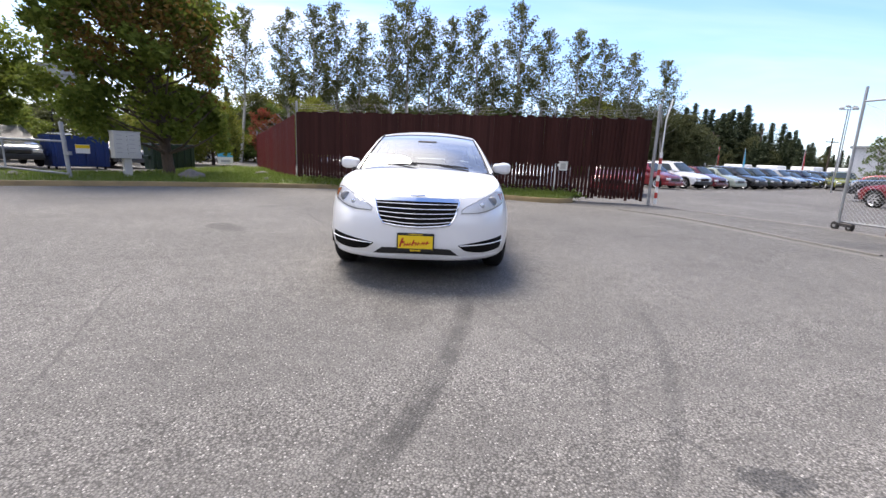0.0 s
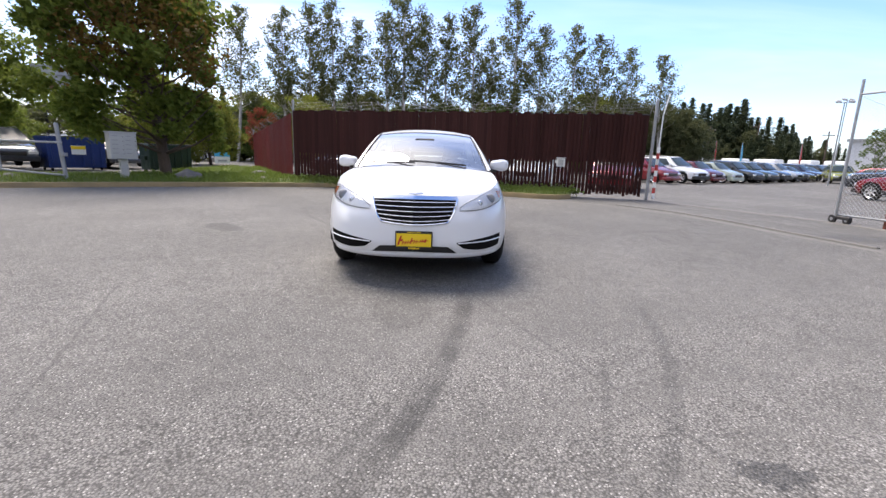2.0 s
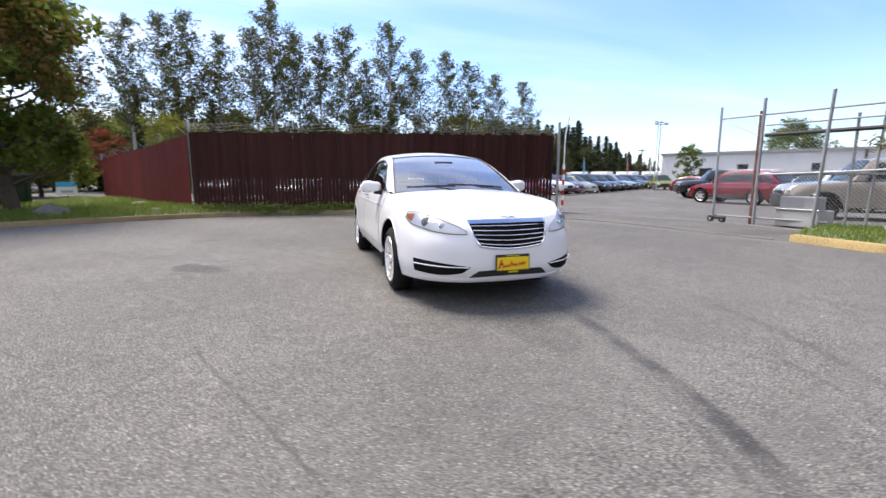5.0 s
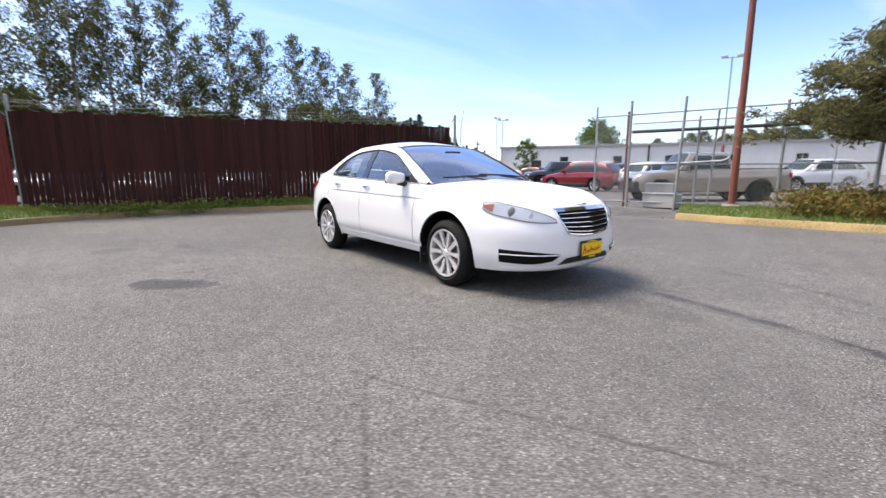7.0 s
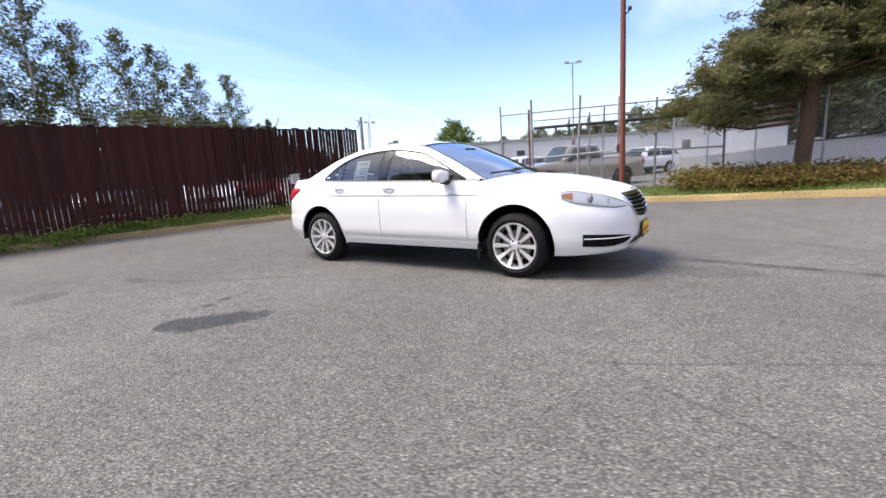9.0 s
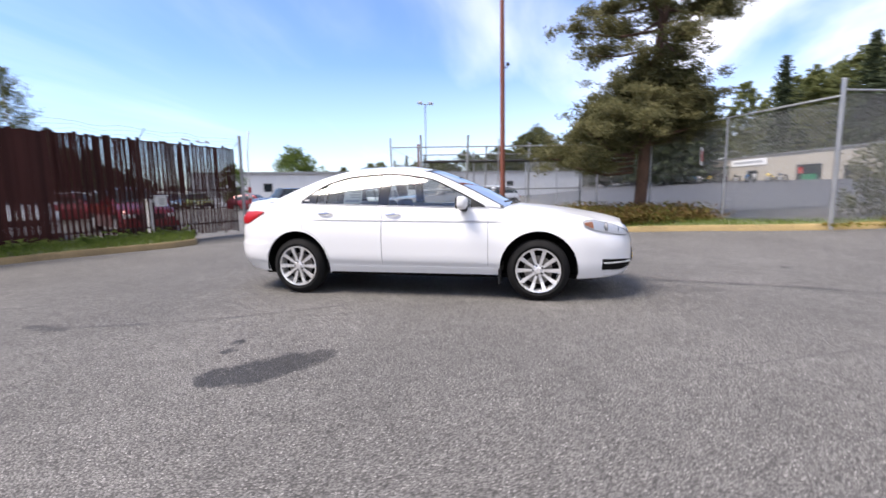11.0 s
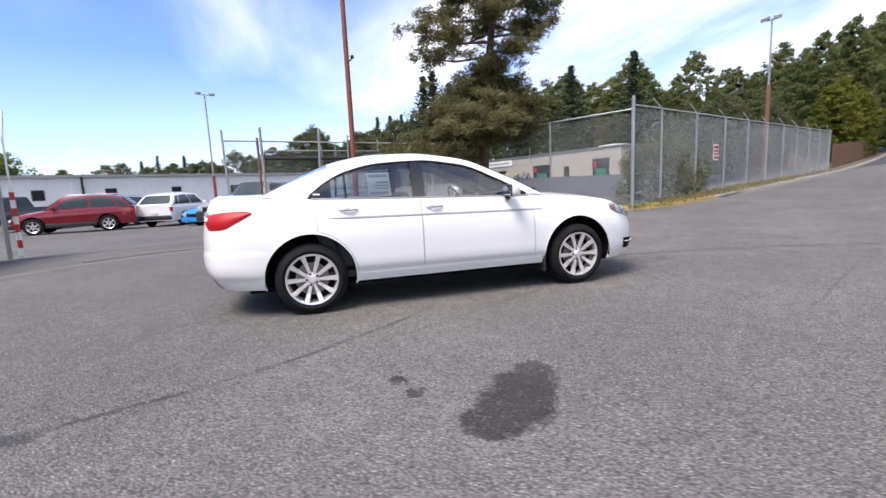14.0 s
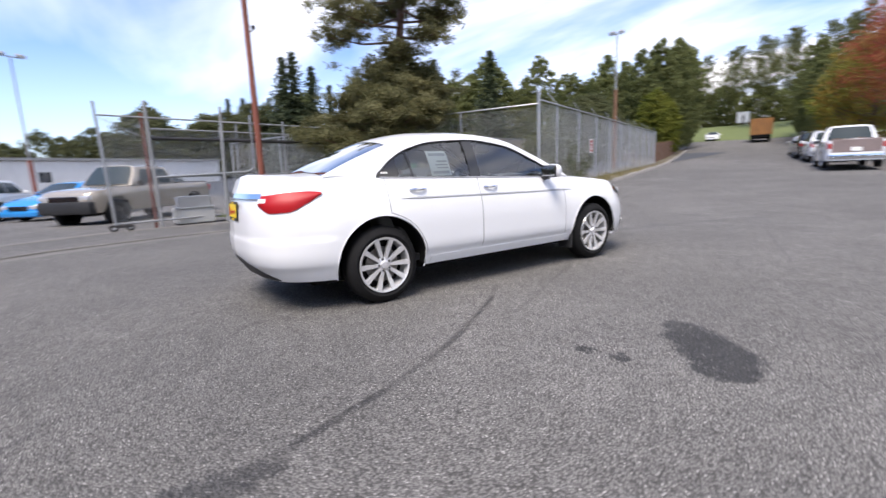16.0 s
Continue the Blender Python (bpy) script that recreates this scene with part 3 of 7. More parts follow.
def verge(edge, back, name, label, mat="turf", lift=0.11, hump=0.05):
    """A planted sheet between a kerb line and a line behind it."""
    _, a = ribbon(edge, [(0.13, 0), (0.14, 0)])
    bm = bmesh.new()
    rows, n = [], 8
    for p in a:
        q = min((Vector((*b, 0)) for b in back), key=lambda b: (b - p).length)
        rows.append((p, q))
    total = len(rows)
    bx, by = curve1([(i, b[0]) for i, b in enumerate(back)]), curve1([(i, b[1]) for i, b in enumerate(back)])
    vs = []
    for i, (p, _) in enumerate(rows):
        t = i / (total - 1) * (len(back) - 1)
        q = Vector((bx(t), by(t), 0))
        row = []
        for k in range(n + 1):
            s = k / n
            w = p.lerp(q, s)
            z = rise(w.x, w.y) + bank(w.x, w.y) + lift + hump * math.sin(math.pi * min(1, s * 1.2)) + 0.03 * noise.noise(w * 0.9)
            row.append(bm.verts.new((w.x, w.y, z - (0.03 if k == 0 else 0))))
        vs.append(row)
    for a2, b2 in zip(vs, vs[1:]):
        for k in range(n):
            bm.faces.new((a2[k], b2[k], b2[k + 1], a2[k + 1]))
    bmesh.ops.recalc_face_normals(bm, faces=bm.faces)
    return tagged(part(name, bm, mat, smooth=True), label, "verge", kind="structure")


FENCE_W, FENCE_C, FENCE_G = Vector((-13.0, 25.9, 0)), Vector((-4.88, 9.52, 0)), Vector((6.40, 7.62, 0))


def bank(x, y):
    """The grass bank that the fence corner stands on."""
    return 0.06 * math.exp(-((x + 5.0) / 3.0) ** 2 - ((y - 10.2) / 1.5) ** 2)


north = verge([(x, y + 0.05) for x, y in KERB_N], [(-17.5, 4.5), (-15.2, 6.6), (-13.4, 8.8), (-11.2, 11.4), (-13.2, 22), (-11.3, 23.3), (-5.1, 10.0), (-1.5, 9.2), (2.3, 8.5), (3.6, 8.2), (4.6, 7.85)], "verge_north", "rough green grass verge below the fence", hump=0.10)
east = verge([(x, y) for x, y in KERB_E[:7]], [(10.2, 1.3), (10.6, -0.4), (10.6, -2.0), (10.4, -3.4), (9.6, -5.0), (7.4, -6.55), (6.7, -9.0)], "verge_east", "rough grass and bare soil beside the yellow kerb")
street = verge([(x, y) for x, y in KERB_E[6:]], [(6.55, -8.9), (7.6, -11.4), (9.0, -14.0), (13.0, -22.0), (15.2, -27.6), (24.0, -38), (34, -50)], "verge_street", "dry grass strip under the chain-link fence", "earth")
# blue-grey lot beyond the fence, slightly higher ground sheet
bm = grid(lambda u, v: (lambda x, y: (x, y, rise(x, y) + 0.02))(11.5 + 62 * u + 6 * v, -3.5 - 44 * v + 6 * u), 24, 24)
tagged(part("far_car_park", bm, "far_lot", smooth=True), "dark blue-grey asphalt car park behind the fence", "car park", kind="structure")


def blades(name, label, sample, count, hgt, mat, wide=0.006, seed=1):
    """Grass or weeds: bent single blades over a region."""
    rng = np.random.default_rng(seed)
    pts = [sample(rng) for _ in range(count)]
    pts = np.array([p for p in pts if p is not None])
    n = len(pts)
    ang, lean = rng.uniform(0, math.tau, n), rng.uniform(0.1, 0.7, n)
    hh = hgt * rng.uniform(0.45, 1.25, n)
    side = np.stack([np.cos(ang), np.sin(ang), np.zeros(n)], 1) * wide * rng.uniform(0.7, 1.6, n)[:, None]
    tipd = np.stack([-np.sin(ang) * lean, np.cos(ang) * lean, np.ones(n)], 1) * hh[:, None]
    v = np.stack([pts - side, pts + side, pts + side * 0.6 + tipd * 0.55, pts + tipd * [1.25, 1.25, 1.0]], 1).reshape(-1, 3)
    f = np.arange(n * 4).reshape(n, 4)
    return tagged(part(name, poly_mesh(v, f), mat), label, "grass", kind="stuff")


def on_sheet(sheet):
    me = sheet.data
    tris = [(p.center.copy(), [me.vertices[i].co.copy() for i in p.vertices], p.area) for p in me.polygons]
    w = np.array([t[2] for t in tris])

    def f(rng, near=None):
        t = tris[rng.choice(len(tris), p=f.w)]
        a, b, c, d = t[1]
        u, v = rng.uniform(), rng.uniform()
        return a.lerp(b, u).lerp(d.lerp(c, u), v)
    c = np.array([tuple(t[0]) for t in tris])
    f.w = w / (1 + (np.hypot(c[:, 0], c[:, 1]) / 11) ** 4)
    f.w = f.w / f.w.sum()
    return f


blades("grass_north", "tufts of fresh green grass", on_sheet(north), 26000, 0.13, "grass", 0.007, 3)
blades("grass_east", "sparse rough grass", on_sheet(east), 7000, 0.10, "grass", 0.006, 4)
blades("grass_street", "dry sparse grass", on_sheet(street), 5000, 0.12, "dry_grass", 0.007, 5)

# ---- the white saloon ----
# plan outline and section, from the nose round the flank to the tail: x, y, bottom, top, inset at top, inset at bottom
FLANK = [(0, -2.415, .245, .800, .10, .07), (.33, -2.385, .245, .800, .115, .07), (.57, -2.290, .245, .805, .13, .07), (.73, -2.130, .242, .825, .13, .06),
         (.825, -1.945, .24, .865, .11, .05), (.876, -1.74, .24, .905, .10, .04), (.902, -1.38, .245, .945, .115, .04), (.905, -.95, .265, .975, .11, .05),
         (.910, -.30, .27, .995, .085, .055), (.913, .35, .27, 1.015, .085, .055), (.913, 1.0, .265, 1.035, .095, .055), (.906, 1.385, .25, 1.05, .125, .05),
         (.880, 1.78, .255, 1.07, .155, .06), (.80, 2.07, .26, 1.075, .15, .08), (.66, 2.245, .265, 1.075, .12, .09), (.38, 2.345, .27, 1.08, .10, .10), (0, 2.375, .27, 1.085, .095, .10)]
_arc = [0.0]
for p, q in zip(FLANK, FLANK[1:]):
    _arc.append(_arc[-1] + math.hypot(q[0] - p[0], q[1] - p[1]))
ARC = _arc[-1]
_f = [curve1([(a, s[k]) for a, s in zip(_arc, FLANK)]) for k in range(6)]
HUB_F, HUB_R, HUB_Z, ARCH, ARCH_Z = -1.381, 1.387, 0.325, 0.405, 0.335


def plan(a):
    return _f[0](a), _f[1](a)


def inset(t, top, bot):
    i = 0.0
    if t < 0.3:
        i += bot * (1 - t / 0.3) ** 2
    if t > 0.42:
        i += top * ((t - 0.42) / 0.58) ** 2.3
    return i


def flank(a, z=None, t=None, off=0.0, side=-1):
    """A point of the car's outer skin: arc a, height z (or part t of the height), off outwards; side -1 is its right."""
    a = min(max(a, 0.0), ARC)
    x, y = plan(a)
    e = 0.01
    (xa, ya), (xb, yb) = plan(max(a - e, 0)), plan(min(a + e, ARC))
    d = math.hypot(xb - xa, yb - ya)
    nx, ny = (yb - ya) / d, -(xb - xa) / d
    if a < 0.02:
        nx, ny = 0.0, -1.0
    if a > ARC - 0.02:
        nx, ny = 0.0, 1.0
    zb, zt = _f[2](a), _f[3](a)
    if t is None:
        t = (z - zb) / (zt - zb)
    z = zb + t * (zt - zb)
    i = inset(min(max(t, 0), 1), _f[4](a), _f[5](a)) - off
    # a soft step where the shoulder line runs along the doors
    if -1.2 < y < 1.7:
        line = 0.835 + 0.045 * (y + 1.2) / 2.4
        i += 0.007 / (1 + math.exp(-(z - line) / 0.006))
        low = 0.385 + 0.012 * y
        i += 0.010 / (1 + math.exp((z - low) / 0.008))
    elif y >= 1.7:
        i += 0.012 * min(1, (y - 1.7) * 6) / (1 + math.exp((z - 0.37) / 0.006))
        i -= 0.011 * min(1, (y - 1.7) * 5) / (1 + math.exp((z - 0.60) / 0.005))
    return (side * (x - nx * i), y - ny * i, z)


def arc_at_y(y):
    lo, hi = 0.0, ARC
    for _ in range(40):
        m = (lo + hi) / 2
        if _f[1](m) < y:
            lo = m
        else:
            hi = m
    return lo


def arc_at_x(x, rear=False):
    lo, hi = (0.0, arc_at_y(-1.4)) if not rear else (ARC, arc_at_y(1.2))
    for _ in range(40):
        m = (lo + hi) / 2
        if _f[0](m) < x:
            lo = m
        else:
            hi = m
    return lo


def belt(y):
    a = arc_at_y(y)
    return flank(a, t=1.0, side=1)


edge_z = curve1([(-1.02, .985), (-.55, 1.225), (-.12, 1.39), (.3, 1.432), (.7, 1.418), (1.1, 1.345), (1.5, 1.205), (1.72, 1.112), (1.86, 1.05)])
edge_x = curve1([(-1.02, .775), (-.55, .69), (-.12, .615), (.3, .598), (.7, .598), (1.1, .61), (1.5, .65), (1.86, .70)])
mid_z = curve1([(-1.12, 1.015), (-.6, 1.265), (-.1, 1.44), (.3, 1.487), (.7, 1.478), (1.1, 1.41), (1.45, 1.275), (1.80, 1.105)])
dlo_z = curve1([(-.82, 1.0), (-.5, 1.17), (-.15, 1.318), (.3, 1.374), (.7, 1.356), (1.0, 1.29), (1.2, 1.195), (1.36, 1.075)])
hood_z = curve1([(-2.36, .80), (-2.25, .835), (-2.0, .892), (-1.5, .975), (-1.1, 1.02)])
deck_z = curve1([(1.74, 1.115), (1.95, 1.112), (2.2, 1.118), (2.28, 1.10)])


def pillar(y, z, off=0.0, side=-1):
    """The cabin's side at a place along it and a height."""
    bx, _, bz = belt(y)
    ez, ex = edge_z(y), edge_x(y)
    t = 0 if ez - bz < 1e-4 else (z - bz) / (ez - bz)
    x = bx + (ex - bx) * t + 0.022 * math.sin(math.pi * min(max(t, 0), 1)) + off
    return (side * x, y, z)


def wind_y(v, c):
    """Where row v of the windscreen lies: the edge trails the middle."""
    return -1.12 + v * 1.02 + c * c * 0.10 * (1 - v)


def roof(y, c, off=0.0):
    """Windscreen, roof and rear window: y along, c across from -1 to 1."""
    k = abs(c)
    yy = y + k * k * (0.10 if y < -0.1 else 0.06 if y > 1.2 else 0.0) * (min(1, abs(y - (-0.1 if y < 0 else 1.2)) / 0.9))
    z = mid_z(y) + (edge_z(yy) - mid_z(y)) * k ** 2.2
    return (c * edge_x(yy), yy, z + off)


def arch_cut(bm, side):
    """Opens the wheel arches in a skin: points inside move to the rim, faces inside go."""
    gone = []
    for cy in (HUB_F, HUB_R):
        for f in list(bm.faces):
            if all(math.hypot(v.co.y - cy, v.co.z - ARCH_Z) < ARCH and abs(v.co.x) > 0.6 for v in f.verts):
                gone.append(f)
    bmesh.ops.delete(bm, geom=list(set(gone)), context="FACES")
    for v in bm.verts:
        for cy in (HUB_F, HUB_R):
            dy, dz = v.co.y - cy, v.co.z - ARCH_Z
            d = math.hypot(dy, dz)
            if abs(v.co.x) > 0.6 and d < ARCH + 0.004 and d > 0.01:
                v.co.y, v.co.z = cy + dy / d * ARCH, ARCH_Z + dz / d * ARCH


def panel(fn, nu, nv, lip=0.012):
    """A pressed panel fn(u, v, off) with its rim turned inwards."""
    bm = bmesh.new()
    vs = [[bm.verts.new(fn(i / nu, j / nv, 0.0)) for j in range(nv + 1)] for i in range(nu + 1)]
    for i in range(nu):
        for j in range(nv):
            bm.faces.new((vs[i][j], vs[i + 1][j], vs[i + 1][j + 1], vs[i][j + 1]))
    rim = [(i, 0) for i in range(nu)] + [(nu, j) for j in range(nv)] + [(i, nv) for i in range(nu, 0, -1)] + [(0, j) for j in range(nv, 0, -1)]
    inner = [bm.verts.new(fn(i / nu, j / nv, -lip)) for i, j in rim]
    n = len(rim)
    for k in range(n):
        (i, j), (p, q) = rim[k], rim[(k + 1) % n]
        bm.faces.new((vs[i][j], inner[k], inner[(k + 1) % n], vs[p][q]))
    bmesh.ops.recalc_face_normals(bm, faces=bm.faces)
    return bm


def lerp(a, b, t):
    return a + (b - a) * t


def wheel(parent, x, y, side, r=HUB_Z, rim_r=0.232, spokes=10, width=0.215, alloy="alloy"):
    """A wheel at x, y whose outer face looks to side."""
    w = new("wheel")
    w.parent = parent
    w.matrix_local = pose(x, y, r, 0, 0, 0 if side > 0 else 180)
    h = width / 2
    part("tyre", lathe([(-h + .02, rim_r), (-h, rim_r + .03), (-h + .004, r - .05), (-h + .03, r - .012), (-h + .05, r), (h - .05, r), (h - .03, r - .012), (h - .004, r - .05), (h, rim_r + .03), (h - .02, rim_r), (h - .03, rim_r - .01), (-h + .03, rim_r - .01), (-h + .02, rim_r)]), "tyre", w, smooth=True)
    part("rim", lathe([(h - .012, rim_r + .004), (h - .004, rim_r), (h - .008, rim_r - .014), (h - .03, rim_r - .02), (-h + .03, rim_r - .028), (-h + .01, rim_r)]), alloy, w, smooth=True)
    bm = bmesh.new()
    for k in range(spokes):
        a = k * math.tau / spokes
        for r0, r1, w0, w1, x0, x1 in ((.045, rim_r - .012, .012, .022, h - .026, h - .008),):
            vs = []
            for rr, ww, xx in ((r0, w0, x0), ((r0 + r1) / 2, (w0 + w1) * .5, x0 + .004), (r1, w1, x1)):
                for s, dx in ((-1, 0), (1, 0), (1, -.025), (-1, -.025)):
                    c, sn = math.cos(a), math.sin(a)
                    vs.append(bm.verts.new((xx + dx, rr * c - s * ww * sn, rr * sn + s * ww * c)))
            for q in range(2):
                for e in range(4):
                    bm.faces.new((vs[q * 4 + e], vs[q * 4 + 4 + e], vs[q * 4 + 4 + (e + 1) % 4], vs[q * 4 + (e + 1) % 4]))
    bmesh.ops.recalc_face_normals(bm, faces=bm.faces)
    part("spokes", bm, alloy, w)
    part("hub_cap", lathe([(h - .05, .066), (h - .034, .064), (h - .028, .05), (h - .022, .034), (h - .014, .03), (h - .012, .0005)], sides=32), alloy, w, smooth=True)
    part("brake_disc", lathe([(h - .075, .05), (h - .075, .15), (h - .09, .15), (h - .09, .05)], sides=32), "brake", w)
    part("wheel_back", lathe([(-.01, rim_r - .025), (-.012, .0005)], sides=32), "under", w)
    for k in range(5):
        a = (k + .5) * math.tau / 5
        part("lug_nut", lathe([(h - .03, .010), (h - .022, .010), (h - .020, .006), (h - .020, .0004)], sides=8), "trim", w).matrix_local = Matrix.Translation((0, .052 * math.cos(a), .052 * math.sin(a)))
    return w


def build_saloon():
    car = thing("car", "white four-door saloon with chrome grille and silver alloy wheels", "car")
    sides = (-1, 1)
    # outer skin, both flanks, bonnet and boot in one shell, with the door bays set back
    bm = bmesh.new()
    y_fd, y_b, y_rd = -0.86, 0.335, 1.312
    a_fd, a_b, a_rd = arc_at_y(y_fd), arc_at_y(y_b), arc_at_y(y_rd)
    for s in sides:
        sk = bmesh.new()

        def skin(u, v, s=s):
            a = u * ARC
            p = flank(a, t=v, side=s)
            if y_fd + 0.03 < p[1] < y_rd - 0.03 and 0.22 < v < 0.96 and p[2] > 0.41:
                if math.hypot(p[1] - HUB_R, p[2] - HUB_Z) > ARCH + 0.06:
                    p = flank(a, t=v, off=-0.012, side=s)
            return p
        grid(skin, 300, 42, sk)
        arch_cut(sk, s)
        me = mesh_of(sk)
        bm.from_mesh(me)

    def top(edge0, edge1, y0, y1, height):
        def f(u, v):
            """u along, v across from the right edge to the left."""
            c = 2 * v - 1
            s = -1 if c < 0 else 1
            ex, ey, ez = flank(lerp(edge0, edge1, u), t=1.0, side=s)
            my = lerp(y0, y1, u)
            k = 1 - abs(c)
            g = 1 - (1 - k) ** 2.2
            return (ex * abs(c), lerp(ey, my, k ** 0.8), lerp(ez, height(my), g))
        return f
    a_cowl = arc_at_y(-0.98)
    e0 = 0.002
    hood = top(e0, a_cowl, flank(0, t=1.0)[1], -1.10, hood_z)
    grid(hood, 70, 40, bm)
    a_deck = arc_at_y(1.80)
    deck = top(a_deck, ARC - 0.002, 1.74, flank(ARC, t=1.0)[1], deck_z)
    grid(deck, 50, 40, bm)
    bmesh.ops.remove_doubles(bm, verts=bm.verts, dist=0.0015)
    bmesh.ops.recalc_face_normals(bm, faces=bm.faces)
    part("body", bm, "paint", car, "glossy white painted body", smooth=True, angle=35)

    # doors
    for s in sides:
        def door_pt(y, z, off, s=s):
            return flank(arc_at_y(y), z=z, off=off, side=s)
        zl = 0.365

        def front_door(u, v, off):
            y0 = y_fd + 0.004 + 0.05 * (1 - v) ** 2 * 0
            y = lerp(y0, y_b - 0.003, u)
            zt = belt(y)[2]
            return door_pt(y, lerp(zl + 0.01 * u, zt, v), off)

        def rear_door(u, v, off):
            z = lerp(zl + 0.01, 1.03, v)
            d, rr_ = z - ARCH_Z, ARCH + 0.012
            lim = HUB_R - math.sqrt(max(0.0, rr_ * rr_ - d * d)) if d < rr_ else y_rd
            y = lerp(y_b + 0.003, min(y_rd, lim) - 0.004, u)
            return door_pt(y, lerp(zl + 0.01, belt(y)[2], v), off)
        for fn, name in ((front_door, "front_door"), (rear_door, "rear_door")):
            d = part(name, panel(lambda u, v, off, fn=fn: fn(u, v, off + 0.002), 40, 40), "paint", car, smooth=True, angle=35)
            gap = [fn(1 if name == "rear_door" else 0, v, 0.0015) for v in (k / 40 for k in range(41))]
            part("shut_line", tube(gap, 0.0024, 5), "seam", d)
            if name == "front_door":
                part("shut_line", tube([fn(1, v, 0.0015) for v in (k / 30 for k in range(31))], 0.0024, 5), "seam", d)
            yh = 0.20 if name == "front_door" else 1.02
            zh = 0.925 if name == "front_door" else 0.94
            n = 8
            pts = [door_pt(yh - 0.085 + 0.17 * k / n, zh, 0.012 + 0.022 * math.sin(math.pi * k / n)) for k in range(n + 1)]
            part("door_handle", tube(pts, [.008 + .006 * math.sin(math.pi * k / n) for k in range(n + 1)], 8), "chrome", d, "chrome pull handle", smooth=True)
        # grey body-side moulding
        bmm = grid(lambda u, v, s=s: door_pt(lerp(-1.02, 1.22, u), lerp(0.838, 0.872, u) + (v - .5) * 0.020 * min(1, u * 12, (1 - u) * 12), 0.006 + 0.004 * math.sin(math.pi * v)), 60, 4)
        part("side_moulding", bmm, "grey_strip", car, "thin grey moulding", smooth=True)
        # sill
        bmm = panel(lambda u, v, off, s=s: flank(arc_at_y(lerp(-0.93, 0.93, u)), z=lerp(0.268, 0.345, v), off=off + 0.004, side=s), 40, 5)
        part("sill", bmm, "paint", car, smooth=True)
        # wheel wells
        for cy in (HUB_F, HUB_R):
            bmm = bmesh.new()
            rings = []
            for xx in (0.875, 0.80, 0.45):
                rings.append([bmm.verts.new((s * xx, cy + (ARCH - .002) * math.cos(a), ARCH_Z + (ARCH - .002) * math.sin(a))) for a in (radians(-8 + 196 * k / 40) for k in range(41))])
            for p, q in zip(rings, rings[1:]):
                for k in range(40):
                    bmm.faces.new((p[k], q[k], q[k + 1], p[k + 1]))
            bmm.faces.new(rings[-1])
            part("wheel_well", bmm, "under", car, smooth=True)
            # rolled arch lip
            lip = []
            for k in range(41):
                a = radians(-12 + 204 * k / 40)
                yy, zz = cy + (ARCH + .004) * math.cos(a), ARCH_Z + (ARCH + .004) * math.sin(a)
                p = flank(arc_at_y(yy), z=max(zz, .23), off=-0.001, side=s)
                lip.append((p[0], yy, max(zz, .23)))
            part("arch_lip", tube(lip, .007, 6), "paint", car, smooth=True)
        part("mud_flap", box(s * .70, -0.985, .17, s * .895, -0.965, .34, .008), "trim", car)
        # mirrors
        mir = new("door_mirror")
        mir.parent = car
        bmm = bmesh.new()
        bmesh.ops.create_icosphere(bmm, subdivisions=4, radius=1)
        for v in bmm.verts:
            c = v.co.copy()
            k = [math.copysign(abs(q) ** 0.62, q) for q in c]
            taper = 1 - 0.16 * (k[0] * s < 0)
            v.co = (s * .935 + k[0] * .112, -.575 + (k[1] * .075 if k[1] < 0 else k[1] * .035) - 0.035 * s * k[0] * 0, 1.045 + k[2] * .070 * taper)
        part("mirror_shell", bmm, "paint", mir, smooth=True)
        part("mirror_arm", tube([(s * .80, -.60, .975), (s * .86, -.585, .985), (s * .90, -.575, .995)], [.035, .03, .035], 10), "trim", mir, smooth=True)
        part("mirror_bezel", box(s * .838, -.552, .984, s * 1.036, -.534, 1.106, .012, segs=2), "trim", mir)
        part("mirror_glass", box(s * .85, -.5335, .995, s * 1.025, -.531, 1.095, .0), "chrome", mir)
        # cabin side: roof rail, glass, pillars
        def band(y0, y1, lo, hi, off, s=s):
            return lambda u, v: pillar(lerp(y0, y1, u), lerp(lo(lerp(y0, y1, u)), hi(lerp(y0, y1, u)), v), off, s)
        bz = lambda y: belt(y)[2]
        rail = bmesh.new()
        grid(band(-0.98, 1.85, lambda y: min(edge_z(y), max(bz(y), dlo_z(y) if -.82 < y < 1.36 else bz(y))), edge_z, 0.0), 150, 6, rail)
        part("roof_rail", rail, "paint", car, smooth=True)
        part("front_side_glass", grid(band(-.80, .275, lambda y: bz(y) - .005, dlo_z, -0.010), 50, 10), "glass_side", car, "clear side window", smooth=True)
        part("rear_side_glass", grid(band(.40, 1.02, lambda y: bz(y) - .005, dlo_z, -0.010), 40, 10), "glass_dark", car, "tinted side window", smooth=True)
        part("quarter_glass", grid(band(1.04, 1.16, lambda y: bz(y) - .005, dlo_z, -0.010), 10, 6), "glass_dark", car, smooth=True)
        part("quarter_trim", grid(band(1.16, 1.355, lambda y: bz(y), dlo_z, -0.003), 14, 6), "gloss_black", car, "gloss black quarter trim", smooth=True)
        for k in range(3):
            part("badge_mark", grid(lambda u, v, k=k: pillar(lerp(1.262 + .022 * k, 1.278 + .022 * k, u), lerp(1.082, 1.098, v), .001, s), 1, 1), "white_paint", car)
        part("window_bar", grid(band(1.02, 1.04, lambda y: bz(y), dlo_z, -0.004), 2, 8), "gloss_black", car)
        part("door_pillar", panel(lambda u, v, off, s=s: pillar(lerp(.275, .40, u) - 0.02 * v, lerp(bz(.33), dlo_z(.33), v), off - 0.004, s), 6, 12), "gloss_black", car, "gloss black door pillar", smooth=True)
